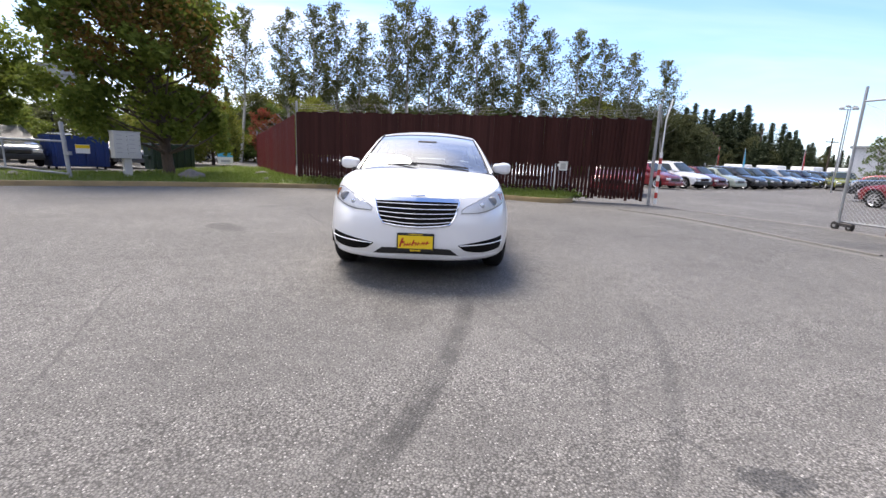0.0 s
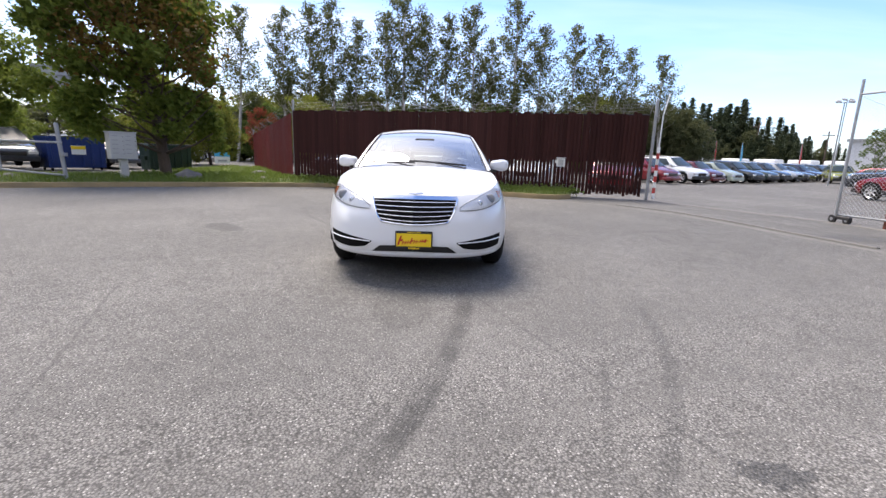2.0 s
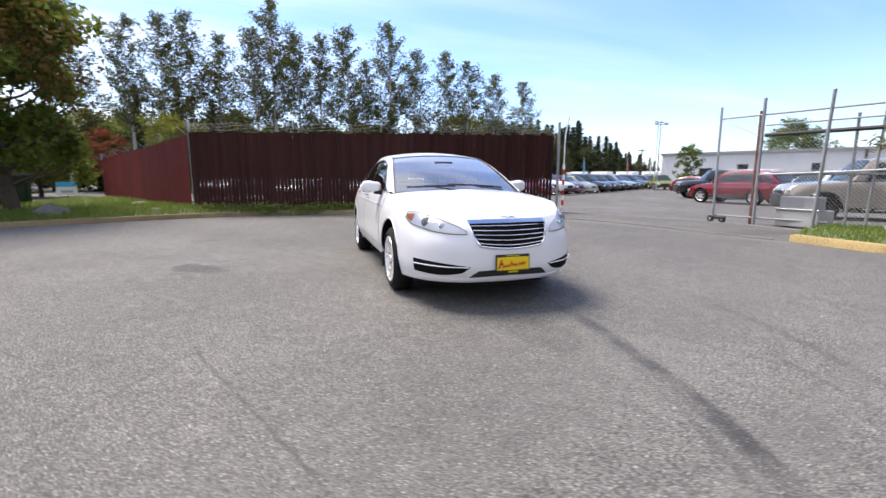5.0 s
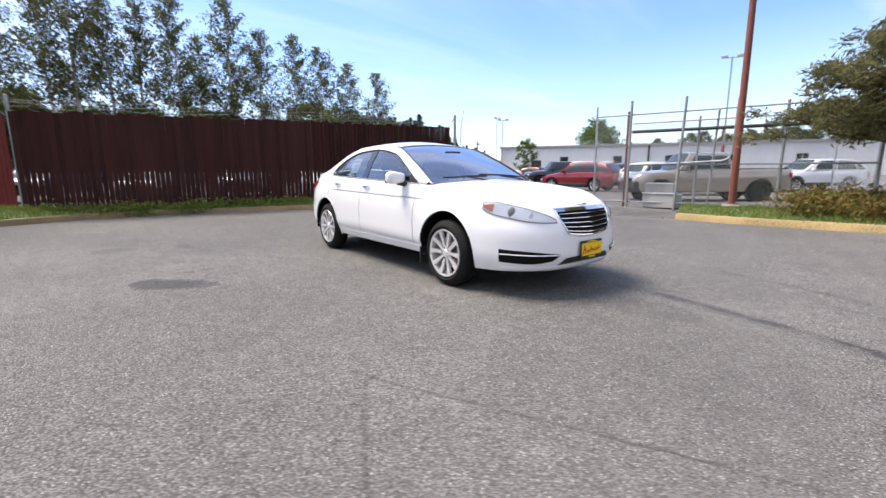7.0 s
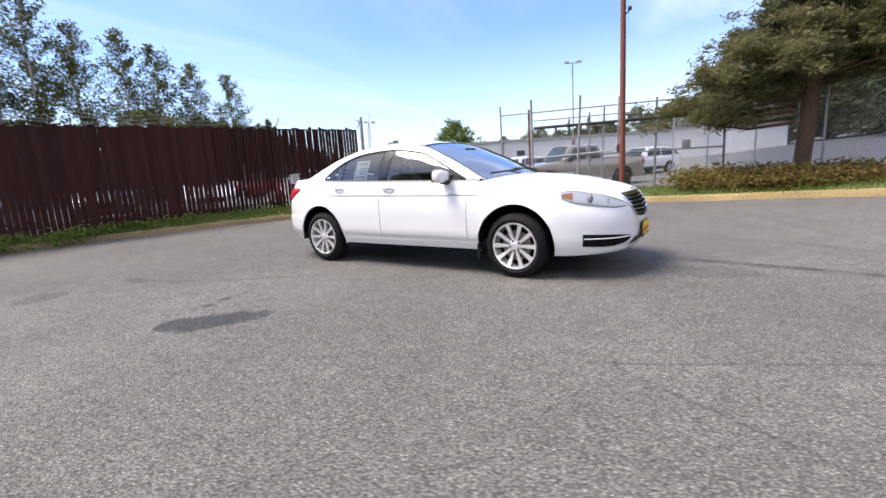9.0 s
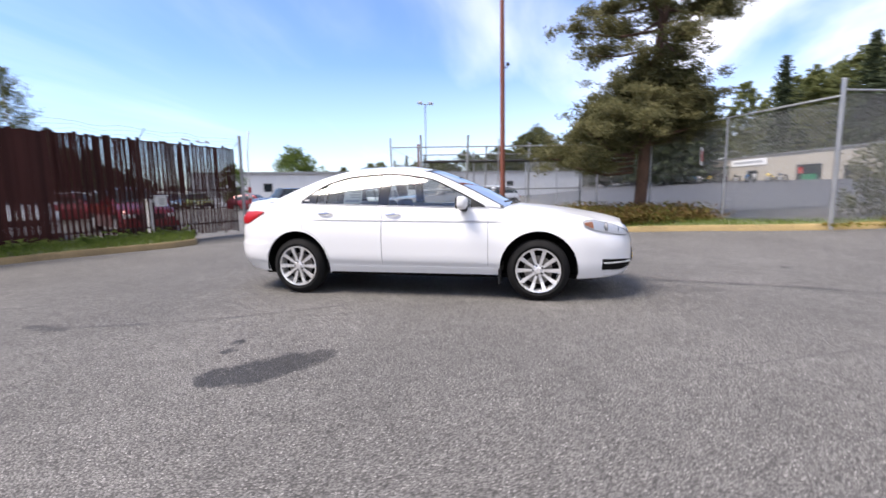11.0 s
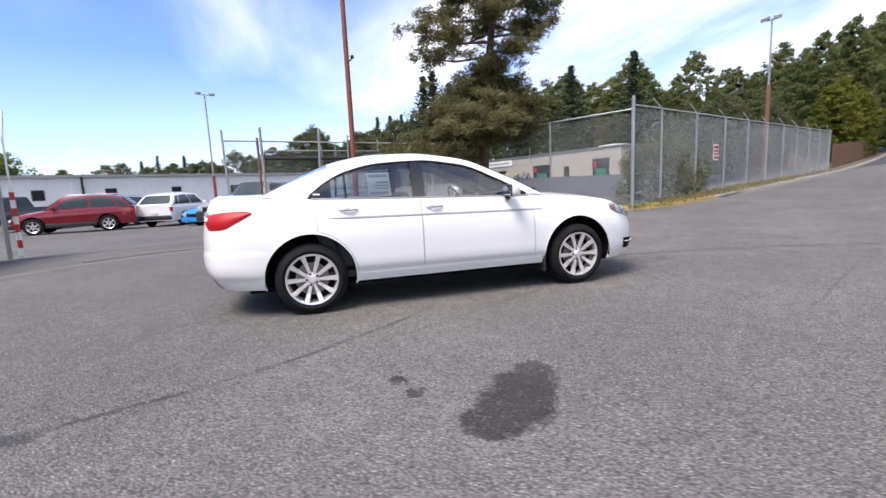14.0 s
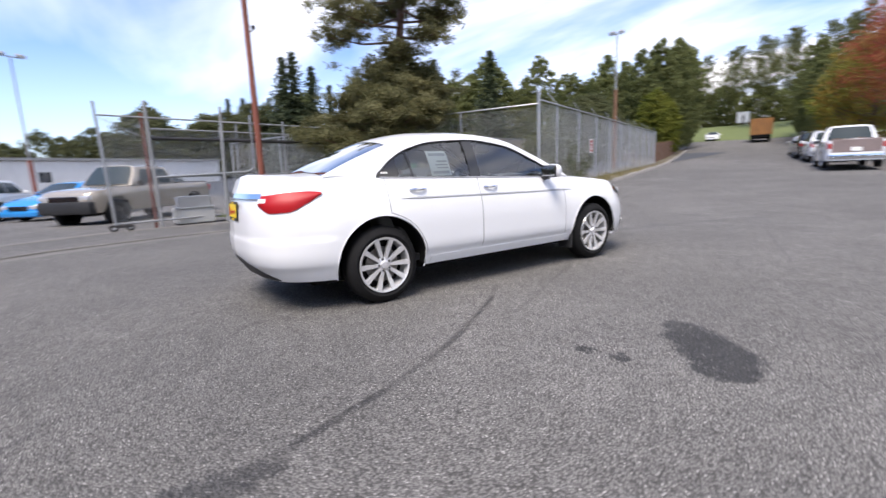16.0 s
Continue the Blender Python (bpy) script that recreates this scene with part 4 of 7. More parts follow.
        # window surround, thin black line and bright belt strip
        part("window_seal", tube([pillar(y, dlo_z(y), -0.002, s) for y in (lerp(-.81, 1.36, k / 60) for k in range(61))], .0085, 6), "trim", car, smooth=True)
        part("belt_strip", tube([pillar(y, bz(y) + .004, .004, s) for y in (lerp(-.84, 1.34, k / 40) for k in range(41))], .0065, 6), "grey_strip", car, smooth=True)
        part("mirror_sail", grid(band(-.86, -.66, lambda y: bz(y), lambda y: min(dlo_z(max(y, -.8)), edge_z(y) - .01), -0.003), 8, 4), "trim", car)
    # windscreen, roof, rear window
    part("windscreen", grid(lambda u, v: roof(lerp(-1.10, -.10, u), lerp(-.965, .965, v), -.004), 40, 40), "glass", car, "windscreen reflecting the sky", smooth=True)
    part("roof_panel", grid(lambda u, v: roof(lerp(-.13, 1.17, u), lerp(-1, 1, v), 0.0), 50, 40), "paint", car, smooth=True)
    part("rear_window", grid(lambda u, v: roof(lerp(1.15, 1.76, u), lerp(-.955, .955, v), -.004), 30, 40), "glass_back", car, "tinted rear window", smooth=True)
    for s in sides:
        part("windscreen_pillar", grid(lambda u, v, s=s: roof(lerp(-1.12, -.10, u), s * lerp(.955, 1.0, v), 0.001), 40, 4), "paint", car, smooth=True)
        part("rear_pillar", grid(lambda u, v, s=s: roof(lerp(1.14, 1.80, u), s * lerp(.945, 1.0, v), 0.001), 30, 4), "paint", car, smooth=True)
        part("windscreen_seal", tube([roof(lerp(-1.10, -.10, k / 30), s * .958, .002) for k in range(31)], .008, 6), "trim", car, smooth=True)
    part("windscreen_header", grid(lambda u, v: roof(lerp(-.16, -.125, u), lerp(-.96, .96, v), .001), 3, 40), "trim", car, smooth=True)
    part("cowl", grid(lambda u, v: (lambda p: (p[0] * .99, p[1] - .05 + .09 * u, p[2] - .022 + .012 * u))(roof(-1.12, lerp(-.97, .97, v))), 4, 40), "trim", car, smooth=True)
    for x0, x1 in ((.50, -.16), (-.08, -.62)):
        wp = part("wiper", tube([(lambda p: (p[0], p[1] - .03, p[2] + .025))(roof(lerp(-1.09, -1.05, k / 8), lerp(x0, x1, k / 8) / .78)) for k in range(9)], .011, 6), "trim", car, "black wiper")
        part("wiper_arm", tube([(x0, -1.13, 1.01), (lerp(x0, x1, .5), -1.085, 1.055)], .009, 6), "trim", wp)

    # front: grille, lamps, intakes, plate
    def front(x, z, off):
        s = -1 if x < 0 else 1
        return flank(arc_at_x(abs(x)), z=z, off=off, side=s)
    half = lambda v: lerp(.285, .392, v ** 0.8)
    low = lambda c: .548 + .025 * c * c
    high = lambda c: .776 - .004 * c * c
    gr = part("grille", panel(lambda u, v, off: front((2 * u - 1) * half(v), lerp(low(2 * u - 1), high(2 * u - 1), v), off + .005), 40, 12), "under", car, "black grille with chrome bars", smooth=True)
    for k in range(5):
        v = (k + .75) / 5.6
        pts = [front((2 * u - 1) * (half(v) - .012), lerp(low(2 * u - 1), high(2 * u - 1), v), .016) for u in (i / 24 for i in range(25))]
        bmb = tube(pts, .0042, 6)
        part("grille_bar", bmb, "chrome", gr, "chrome bar", smooth=True)
    rim = [front((2 * u - 1) * half(1), high(2 * u - 1), .016) for u in (i / 30 for i in range(31))]
    part("grille_brow", panel(lambda u, v, off: front((2 * u - 1) * (half(1) + .006), high(2 * u - 1) - .012 + .030 * v, off + .014 - .010 * v), 30, 3), "chrome", gr, "bright chrome brow", smooth=True)
    frame = [front(-half(v), lerp(low(1), high(1), v), .009) for v in (1 - i / 10 for i in range(11))] + [front((2 * u - 1) * half(0), low(2 * u - 1), .009) for u in (i / 20 for i in range(1, 20))] + [front(half(v), lerp(low(1), high(1), v), .009) for v in (i / 10 for i in range(11))]
    part("grille_frame", tube(frame, .008, 6), "chrome", gr, smooth=True)
    badge = part("bonnet_badge", grid(lambda u, v: (lambda p: (p[0], p[1] + .02, p[2] + .018))(front(lerp(-.075, .075, u), .79 + .012 * v, .012)), 8, 3), "chrome", car, "winged chrome badge")
    for s in sides:
        a0, a1 = arc_at_x(.405), arc_at_y(-1.85)
        lo_k = curve1([(0, .676), (.15, .676), (.4, .690), (.62, .716), (.85, .748), (1, .790)])
        hi_k = curve1([(0, .694), (.12, .735), (.4, .788), (.62, .815), (.85, .842), (1, .834)])
        hl = part("headlamp", panel(lambda u, v, off: flank(lerp(a0, a1, u), z=lerp(lo_k(u), hi_k(u), v), off=off + .002, side=s), 36, 8), "lamp_bowl", car, "clear headlamp with amber corner", smooth=True)
        part("lamp_cover", panel(lambda u, v, off: flank(lerp(a0, a1, u), z=lerp(lo_k(u) - .004, hi_k(u) + .004, v), off=off + .012 + .020 * math.sin(math.pi * v) * math.sin(math.pi * min(1, .08 + u)), side=s), 36, 10, .010), "lens", hl, "clear lens", smooth=True)
        rim_l = [flank(lerp(a0, a1, k / 24), z=hi_k(k / 24) + .004, off=.006, side=s) for k in range(25)] + [flank(lerp(a0, a1, 1 - k / 24), z=lo_k(1 - k / 24) - .004, off=.006, side=s) for k in range(25)]
        part("lamp_gasket", tube(rim_l + rim_l[:1], .0028, 6), "gasket", hl, smooth=True)
        for u, rr, mat in ((.34, .026, "chrome"), (.60, .046, "gasket"), (.60, .039, "chrome"), (.60, .024, "lamp_lens")):
            c = Vector(flank(lerp(a0, a1, u), z=(lo_k(u) + hi_k(u)) / 2, off=.004, side=s))
            b2 = bmesh.new()
            bmesh.ops.create_icosphere(b2, subdivisions=3, radius=rr, matrix=Matrix.Translation(c) @ Matrix.Diagonal((1, .45 if rr < .05 else .25, 1, 1)))
            part("lamp_unit", b2, mat, hl, smooth=True)
        part("turn_reflector", panel(lambda u, v, off: flank(lerp(lerp(a0, a1, .85), lerp(a0, a1, .985), u), z=lerp(lo_k(lerp(.85, .985, u)) + .012, hi_k(lerp(.85, .985, u)) - .014, v), off=off + .010, side=s), 10, 4, .006), "amber", hl, "amber reflector", smooth=True)
        # lower intakes with a bright blade
        b0, b1 = arc_at_x(.375), arc_at_y(-2.03)
        lo2 = curve1([(0, .385), (.15, .335), (.5, .315), (1, .330)])
        hi2 = curve1([(0, .395), (.12, .404), (.5, .428), (1, .446)])
        fi = part("fog_intake", panel(lambda u, v, off: flank(lerp(b0, b1, u), z=lerp(lo2(u), hi2(u), v), off=off + .003, side=s), 24, 5), "under", car, "black lower intake", smooth=True)
        part("intake_blade", tube([flank(lerp(b0, b1, u), z=lerp(.390, .404, u), off=.010, side=s) for u in (.02 + .96 * k / 16 for k in range(17))], .0048, 6), "lamp_bowl", fi, smooth=True)
    part("lower_grille", panel(lambda u, v, off: front((2 * u - 1) * lerp(.385, .300, v), lerp(.296, .356, v) + .012 * (1 - abs(2 * u - 1)), off + .004), 30, 4), "trim", car, "black lower grille", smooth=True)
    part("front_lip", panel(lambda u, v, off: front((2 * u - 1) * .78, lerp(.246, .286, v), off + .012 - .012 * abs(v - .5)), 60, 5), "paint", car, smooth=True)
    part("front_skirt", panel(lambda u, v, off: front((2 * u - 1) * .60, lerp(.215, .25, v), off - .13), 40, 2), "trim", car)

    def card_plate(y, z, tilt, back=False):
        """The dealer's card in its frame, with script that shows as a word and a town line as bars."""
        pl = new("number_plate" if not back else "rear_plate")
        pl.parent = car
        pl.matrix_local = pose(0, y, z, 90 - tilt, 0, 180 if back else 0)
        part("plate_frame", box(-.162, -.082, -.012, .162, .082, .0, .006), "plate_black", pl, "black plate frame")
        part("plate_card", box(-.150, -.052, .0, .150, .060, .003, .0), "plate_yellow", pl, "yellow dealer card")
        # dealer script: slanted red strokes
        bmw = bmesh.new()
        x = -.128
        for k, wd in enumerate((.034, .020, .018, .020, .026, .018, .020, .008, .016, .018, .030)):
            hgt = .060 if k == 0 else .040 if k == 4 else .024 if k != 7 else .006
            box(x, -.026, .003, x + wd * .42, -.026 + hgt * 1.25, .0045, 0, bmw)
            if k not in (7,):
                box(x, -.026 + hgt * .48, .003, x + wd * .92, -.026 + hgt * .78, .0045, 0, bmw)
            x += wd
        for v in bmw.verts:
            v.co.x = (v.co.x + .012) * 1.16 + v.co.y * .35
            v.co.y += v.co.x * .10
        part("script_strokes", bmw, "plate_red", pl)
        bmw = bmesh.new()
        for k in range(9):
            box(-.045 + k * .0105, -.076, .0, -.045 + k * .0105 + .007, -.060, .0015, 0, bmw)
        part("town_letters", bmw, "plate_yellow", pl)
        bmw = bmesh.new()
        for k in range(13):
            box(-.060 + k * .0095, .066, .0, -.060 + k * .0095 + .006, .076, .0015, 0, bmw)
        part("top_letters", bmw, "plate_yellow", pl)
        return pl
    card_plate(-2.432, .415, 2)

    # rear: lamps, bright bar, plate recess, bumper lip
    for s in sides:
        r0, r1 = arc_at_y(1.87), arc_at_x(.56, True)
        lo3 = curve1([(0, .945), (.2, .885), (.5, .82), (.75, .815), (1, .865)])
        hi3 = curve1([(0, .962), (.2, .972), (.5, .968), (.75, .955), (1, .945)])
        tl = part("tail_lamp", panel(lambda u, v, off: flank(lerp(r0, r1, u), z=lerp(lo3(u), hi3(u), v), off=off + .008 + .014 * math.sin(math.pi * v), side=s), 36, 10), "red_lens", car, "red wraparound tail lamp", smooth=True)
        part("reverse_lamp", panel(lambda u, v, off: flank(lerp(lerp(r0, r1, .84), lerp(r0, r1, .99), u), z=lerp(.895, .925, v), off=off + .025, side=s), 8, 3, .01), "lamp_bowl", tl, "clear reversing lamp", smooth=True)
    part("boot_bar", panel(lambda u, v, off: (lambda x: flank(arc_at_x(abs(x), True), z=lerp(.925, .965, v), off=off + .018, side=-1 if x < 0 else 1))((2 * u - 1) * .58), 30, 4), "chrome", car, "chrome bar across the boot", smooth=True)
    card_plate(2.368, .815, 4, True)
    part("rear_skirt", panel(lambda u, v, off: (lambda x: flank(arc_at_x(abs(x), True), z=lerp(.272, .43 - .15 * abs(2 * u - 1) ** 1.5, v), off=off + .006, side=-1 if x < 0 else 1))((2 * u - 1) * .66), 40, 4), "trim", car, "black lower rear bumper", smooth=True)

    # underside and cabin
    part("floor_pan", box(-.66, -1.95, .20, .66, 1.95, .245, .01), "under", car)
    part("engine_bay", box(-.60, -2.05, .23, .60, -1.0, .60, .02), "under", car)
    part("cabin_floor", box(-.78, -1.0, .30, .78, 1.5, .36), "trim", car)
    part("dashboard", panel(lambda u, v, off: (lerp(-.74, .74, u), lerp(-1.0, -.48, v), .80 + .19 * math.sin(math.pi * min(1, .25 + .8 * v)) ** .8 + .03 * math.exp(-((u - .74) / .12) ** 2) + off), 30, 14), "dash", car, smooth=True)
    part("parcel_shelf", box(-.70, 1.25, .98, .70, 1.75, 1.02, .01), "dash", car)
    sw = lathe([(-.012 + .012 * math.cos(a), .185 + .014 * math.sin(a)) for a in (k * math.tau / 10 for k in range(11))], "y", 36)
    wheel_ob = part("steering_wheel", sw, "trim", car, "black steering wheel", smooth=True)
    wheel_ob.matrix_local = pose(.37, -.42, .93, -25, 0, 0)
    part("wheel_boss", box(-.06, -.02, -.05, .06, .01, .05, .015), "trim", wheel_ob)
    part("wheel_spoke", box(-.18, -.012, -.015, .18, .004, .015, .004), "trim", wheel_ob)
    for sx in (-.37, .37):
        seat = new("front_seat")
        seat.parent = car
        seat.matrix_local = pose(sx, .05, .36)
        part("seat_base", box(-.24, -.28, .0, .24, .24, .22, .06, segs=3), "seat", seat, smooth=True)
        back = part("seat_back", box(-.23, -.06, .0, .23, .06, .58, .05, segs=3), "seat", seat, smooth=True)
        back.matrix_local = pose(0, .26, .15, -14)
        head = part("headrest", box(-.13, -.045, .0, .13, .045, .18, .04, segs=3), "seat", seat, smooth=True)
        head.matrix_local = pose(0, .41, .76, -12)
    part("rear_bench", box(-.66, .72, .36, .66, 1.15, .60, .06, segs=3), "seat", car, smooth=True)
    rb = part("rear_seat_back", box(-.66, -.07, 0, .66, .07, .62, .05, segs=3), "seat", car, smooth=True)
    rb.matrix_local = pose(0, 1.17, .46, -18)
    for sx in (-.36, .36):
        rh = part("rear_headrest", box(-.13, -.04, 0, .13, .04, .13, .035, segs=3), "seat", car, smooth=True)
        rh.matrix_local = pose(sx, 1.36, 1.03, -10)
    part("rear_mirror", box(-.12, -.44, 1.28, .12, -.415, 1.345, .012), "trim", car)
    st = part("window_sheet", grid(lambda u, v: pillar(lerp(.60, .82, u), lerp(1.045, 1.27, v), -.018, -1), 6, 6), "paper", car, "white price sheet in the rear window")
    for k, (u0, v0, u1, v1) in enumerate(((.08, .80, .9, .92), (.08, .55, .6, .62), (.08, .42, .7, .47), (.08, .30, .65, .35), (.1, .08, .9, .2))):
        part("print_bar", grid(lambda u, v: pillar(lerp(.60, .82, lerp(u0, u1, u)), lerp(1.045, 1.27, lerp(v0, v1, v)), -.016, -1), 2, 1), "grey_strip", st)
    for s in sides:
        for cy in (HUB_F, HUB_R):
            wheel(car, s * .788, cy, s)
    return car


saloon = build_saloon()
# every pane faces outwards
for ob in saloon.children_recursive:
    if ob.type == "MESH" and ob.data.materials and "glass" in ob.data.materials[0].name + ob.name:
        if sum(p.area * p.normal.dot(p.center - Vector((0, .2, .75))) for p in ob.data.polygons) < 0:
            ob.data.flip_normals()
for ob in saloon.children_recursive:
    if ob.name.startswith("lamp_cover") and sum(p.area * p.normal.dot(p.center - Vector((0, -1.2, .7))) for p in ob.data.polygons) < 0:
        ob.data.flip_normals()

# ---- parked vehicles ----
CAR_COLOURS = {"red": (0.19, 0.009, 0.015), "white": (0.75, 0.76, 0.77), "blue": (0.02, 0.22, 0.55), "tan": (0.36, 0.32, 0.265), "black": (0.012, 0.012, 0.014),
               "silver": (0.42, 0.43, 0.44), "grey": (0.10, 0.105, 0.11), "pale_green": (0.30, 0.34, 0.28), "dark_green": (0.02, 0.035, 0.025), "navy": (0.015, 0.022, 0.06),
               "dark_red": (0.10, 0.008, 0.014), "olive": (0.16, 0.17, 0.03)}
for _n, _c in CAR_COLOURS.items():
    M["car_" + _n] = material(_n + "_car_paint", _c, 0.25, 0.3 if _n in ("silver", "tan", "grey", "red", "dark_red") else 0.0, coat=0.8, flat=True)

# length, width, height, belt, bonnet height, cowl y, roof front, roof rear, tail glass base, wheelbase, wheel radius (y from the nose at 0)
SHAPES = {"suv": (4.60, 1.88, 1.70, 1.08, 1.02, 1.25, 1.98, 4.05, 4.55, 2.72, 0.365), "saloon": (4.85, 1.86, 1.46, 0.96, 0.92, 1.35, 2.05, 3.20, 4.10, 2.85, 0.335),
          "hatch": (4.05, 1.76, 1.52, 0.98, 0.95, 1.00, 1.65, 3.30, 3.92, 2.50, 0.31), "pickup": (5.5, 1.98, 1.90, 1.24, 1.20, 1.50, 1.98, 3.28, 3.46, 3.50, 0.42),
          "low_pickup": (5.4, 1.90, 1.78, 1.10, 1.06, 1.45, 1.98, 3.20, 3.38, 3.45, 0.37),
          "van": (5.3, 1.98, 2.15, 1.15, 1.05, 0.85, 1.45, 5.1, 5.25, 3.3, 0.36)}


def road_wheel(parent, x, y, side, r, alloy="alloy"):
    w = new("wheel")
    w.parent = parent
    w.matrix_local = pose(x, y, r, 0, 0, 0 if side > 0 else 180)
    q = r * 0.66
    part("tyre", lathe([(-.10, q), (-.11, r - .05), (-.08, r), (.08, r), (.11, r - .05), (.10, q), (-.10, q)], sides=28), "tyre", w, smooth=True)
    part("rim", lathe([(.085, q + .005), (.10, q), (.085, q - .02), (.03, q - .03)], sides=28), alloy, w, smooth=True)
    bm = bmesh.new()
    for k in range(6):
        b2 = box(.06, -.028, .03, .085, .028, q - .01, .008)
        b2.transform(Matrix.Rotation(k * math.tau / 6, 4, "X"))
        me = mesh_of(b2)
        bm.from_mesh(me)
    part("spokes", bm, alloy, w)
    part("wheel_back", lathe([(.02, q - .02), (.02, .0005)], sides=20), "under", w)


def parked(kind, colour, place, label, lift=0.0, group="parked cars", category="car"):
    """A parked vehicle; its local nose looks towards -y, middle over the origin."""
    L_, W, H, B, Hd, cowl, rf, rr, tail, wb, wr = SHAPES[kind]
    hw = W / 2
    car = thing({"suv": "suv", "saloon": "saloon", "hatch": "hatchback", "pickup": "pickup_truck", "low_pickup": "pickup_truck", "van": "van"}[kind], label, category, place, group)
    paint = "car_" + colour
    y0 = -L_ / 2
    ax_f = y0 + (L_ - wb) * 0.44
    ax_r = ax_f + wb
    zb = 0.22 + lift + (0.24 if kind == "pickup" else 0.10 if kind in ("suv", "low_pickup") else 0)
    bed = kind.endswith("pickup")
    topz = curve1([(0, Hd - (.22 if bed else .34)), (.12, Hd - (.10 if bed else .21)), (.5, Hd - (.04 if bed else .09)), (cowl, Hd + .03), (cowl + .15, B), (tail - .1, B + .02), (L_ - .12, B + .02 if not bed else B + .03), (L_, B - .06 if not bed else B)])
    halfw = curve1([(0, hw * .78), (.12, hw * .90), (.45, hw * .985), (1.2, hw), (L_ - .7, hw), (L_ - .15, hw * .95), (L_, hw * .86)])
    bm = bmesh.new()
    rings = []
    ys = [0, .05, .14, .3, .5, .8, 1.1, cowl, (cowl + rr) / 2, rr, tail - .05, L_ - .45, L_ - .18, L_ - .05, L_]
    ys = sorted(set(ys) | {ax + d - y0 for ax in (ax_f, ax_r) for d in (-wr * 1.22, -wr * .9, -wr * .45, 0, wr * .45, wr * .9, wr * 1.22)})
    for yy in ys:
        zt, w = topz(yy) + lift, halfw(yy)
        arch = 0.0
        for ax in (ax_f, ax_r):
            d = abs(yy + y0 - ax)
            if d < wr * 1.22:
                arch = max(arch, math.sqrt(max(0, (wr * 1.22) ** 2 - d * d)) + wr - zb)
        lo = zb + max(0.0, arch) + lift * 0
        half = [(w * .96, lo), (w, max(lo, zb + (zt - zb) * .30)), (w, max(lo, zb + (zt - zb) * .62)), (w * .975, zt - .10), (w * .93, zt - .02), (w * .80, zt + .005), (w * .4, zt + .03), (0, zt + .035)]
        pts = half + [(-x, z) for x, z in half[-2::-1]]
        rings.append([bm.verts.new((x, yy + y0, z + 0)) for x, z in pts])
    for a, b in zip(rings, rings[1:]):
        for k in range(len(a) - 1):
            bm.faces.new((a[k], b[k], b[k + 1], a[k + 1]))
    bm.faces.new(rings[0])
    bm.faces.new(rings[-1][::-1])
    bmesh.ops.recalc_face_normals(bm, faces=bm.faces)
    part("body", bm, paint, car, smooth=True, angle=42)
    part("underside", box(-hw * .86, y0 + .25, zb - .02, hw * .86, y0 + L_ - .25, zb + .25), "under", car)
    # cabin
    bz, rz = B + lift, H + lift
    wb0, wt = hw * .93, hw * .72
    c0, c1 = y0 + cowl - .02, y0 + tail
    r0, r1 = y0 + rf, y0 + rr
    base = [(wb0, c0 + .12), (wb0, c1 - .05), (wb0 * .9, c1)]

    def side(u, v, off=0.0):
        """u along, v up; the cabin's flank."""
        return (lerp(wb0, wt, v) + .035 * math.sin(math.pi * v) + off, lerp(lerp(c0 + .05, r0, v), lerp(c1, r1, v), u), lerp(bz, rz - .05 - (.0 if bed else .10 * max(0.0, 2 * u - 1) ** 2 + .04 * max(0.0, 1 - 2 * u) ** 2), v))
    bm = bmesh.new()
    for s in (-1, 1):
        grid(lambda u, v: (lambda p: (s * p[0], p[1], p[2]))(side(u, v)), 8, 4, bm)
    grid(lambda u, v: (lambda p: (lerp(-p[0], p[0], v), p[1], p[2] + .045 * (1 - (2 * v - 1) ** 4)))(side(u, 1.0)), 8, 8, bm)
    for u in (0.0, 1.0):
        grid(lambda a, v: (lambda p: (lerp(-p[0], p[0], a), p[1] + (-.10 if u == 0 else .06) * (1 - (2 * a - 1) ** 2) * (1 - v * .6), p[2] + .045 * v * (1 - (2 * a - 1) ** 4)))(side(u, v)), 8, 4, bm)
    bmesh.ops.remove_doubles(bm, verts=bm.verts, dist=.004)
    bmesh.ops.recalc_face_normals(bm, faces=bm.faces)
    part("cabin", bm, paint, car, smooth=True, angle=30)
    splits = [(.10, .46), (.49, .82)] + ([(.845, .95)] if kind in ("suv", "van") else []) if not bed else [(.13, .56), (.62, .93)]
    for s in (-1, 1):
        for u0, u1 in splits:
            part("side_window", grid(lambda u, v: (lambda p: (s * p[0], p[1], p[2]))(side(lerp(u0, u1, u), lerp(.08, .86, v), .014)), 8, 4), "car_window", car)
        part("door_mirror", box(s * (hw * .93), c0 + .32, bz - .02, s * (hw * .93 + .20), c0 + .42, bz + .14, .03, segs=2), paint if not bed else "trim", car, smooth=True)
    part("windscreen", grid(lambda a, v: (lambda p: (lerp(-p[0], p[0], lerp(.06, .94, a)), p[1] - .015 - .10 * (1 - (2 * lerp(.06, .94, a) - 1) ** 2) * (1 - lerp(.04, .92, v) * .6), p[2] + .022 + .045 * lerp(.04, .92, v) * (1 - (2 * lerp(.06, .94, a) - 1) ** 4)))(side(0, lerp(.04, .92, v))), 8, 4), "car_window", car)
    part("rear_window", grid(lambda a, v: (lambda p: (lerp(-p[0], p[0], lerp(.08, .92, a)), p[1] + .018 + .06 * (1 - (2 * lerp(.08, .92, a) - 1) ** 2) * (1 - lerp(.12, .88, v) * .6), p[2] + .018 + .045 * lerp(.12, .88, v) * (1 - (2 * lerp(.08, .92, a) - 1) ** 4)))(side(1, lerp(.12, .88, v))), 8, 4), "car_window", car)
    # ends
    zn = Hd - (.22 if bed else .31) + lift
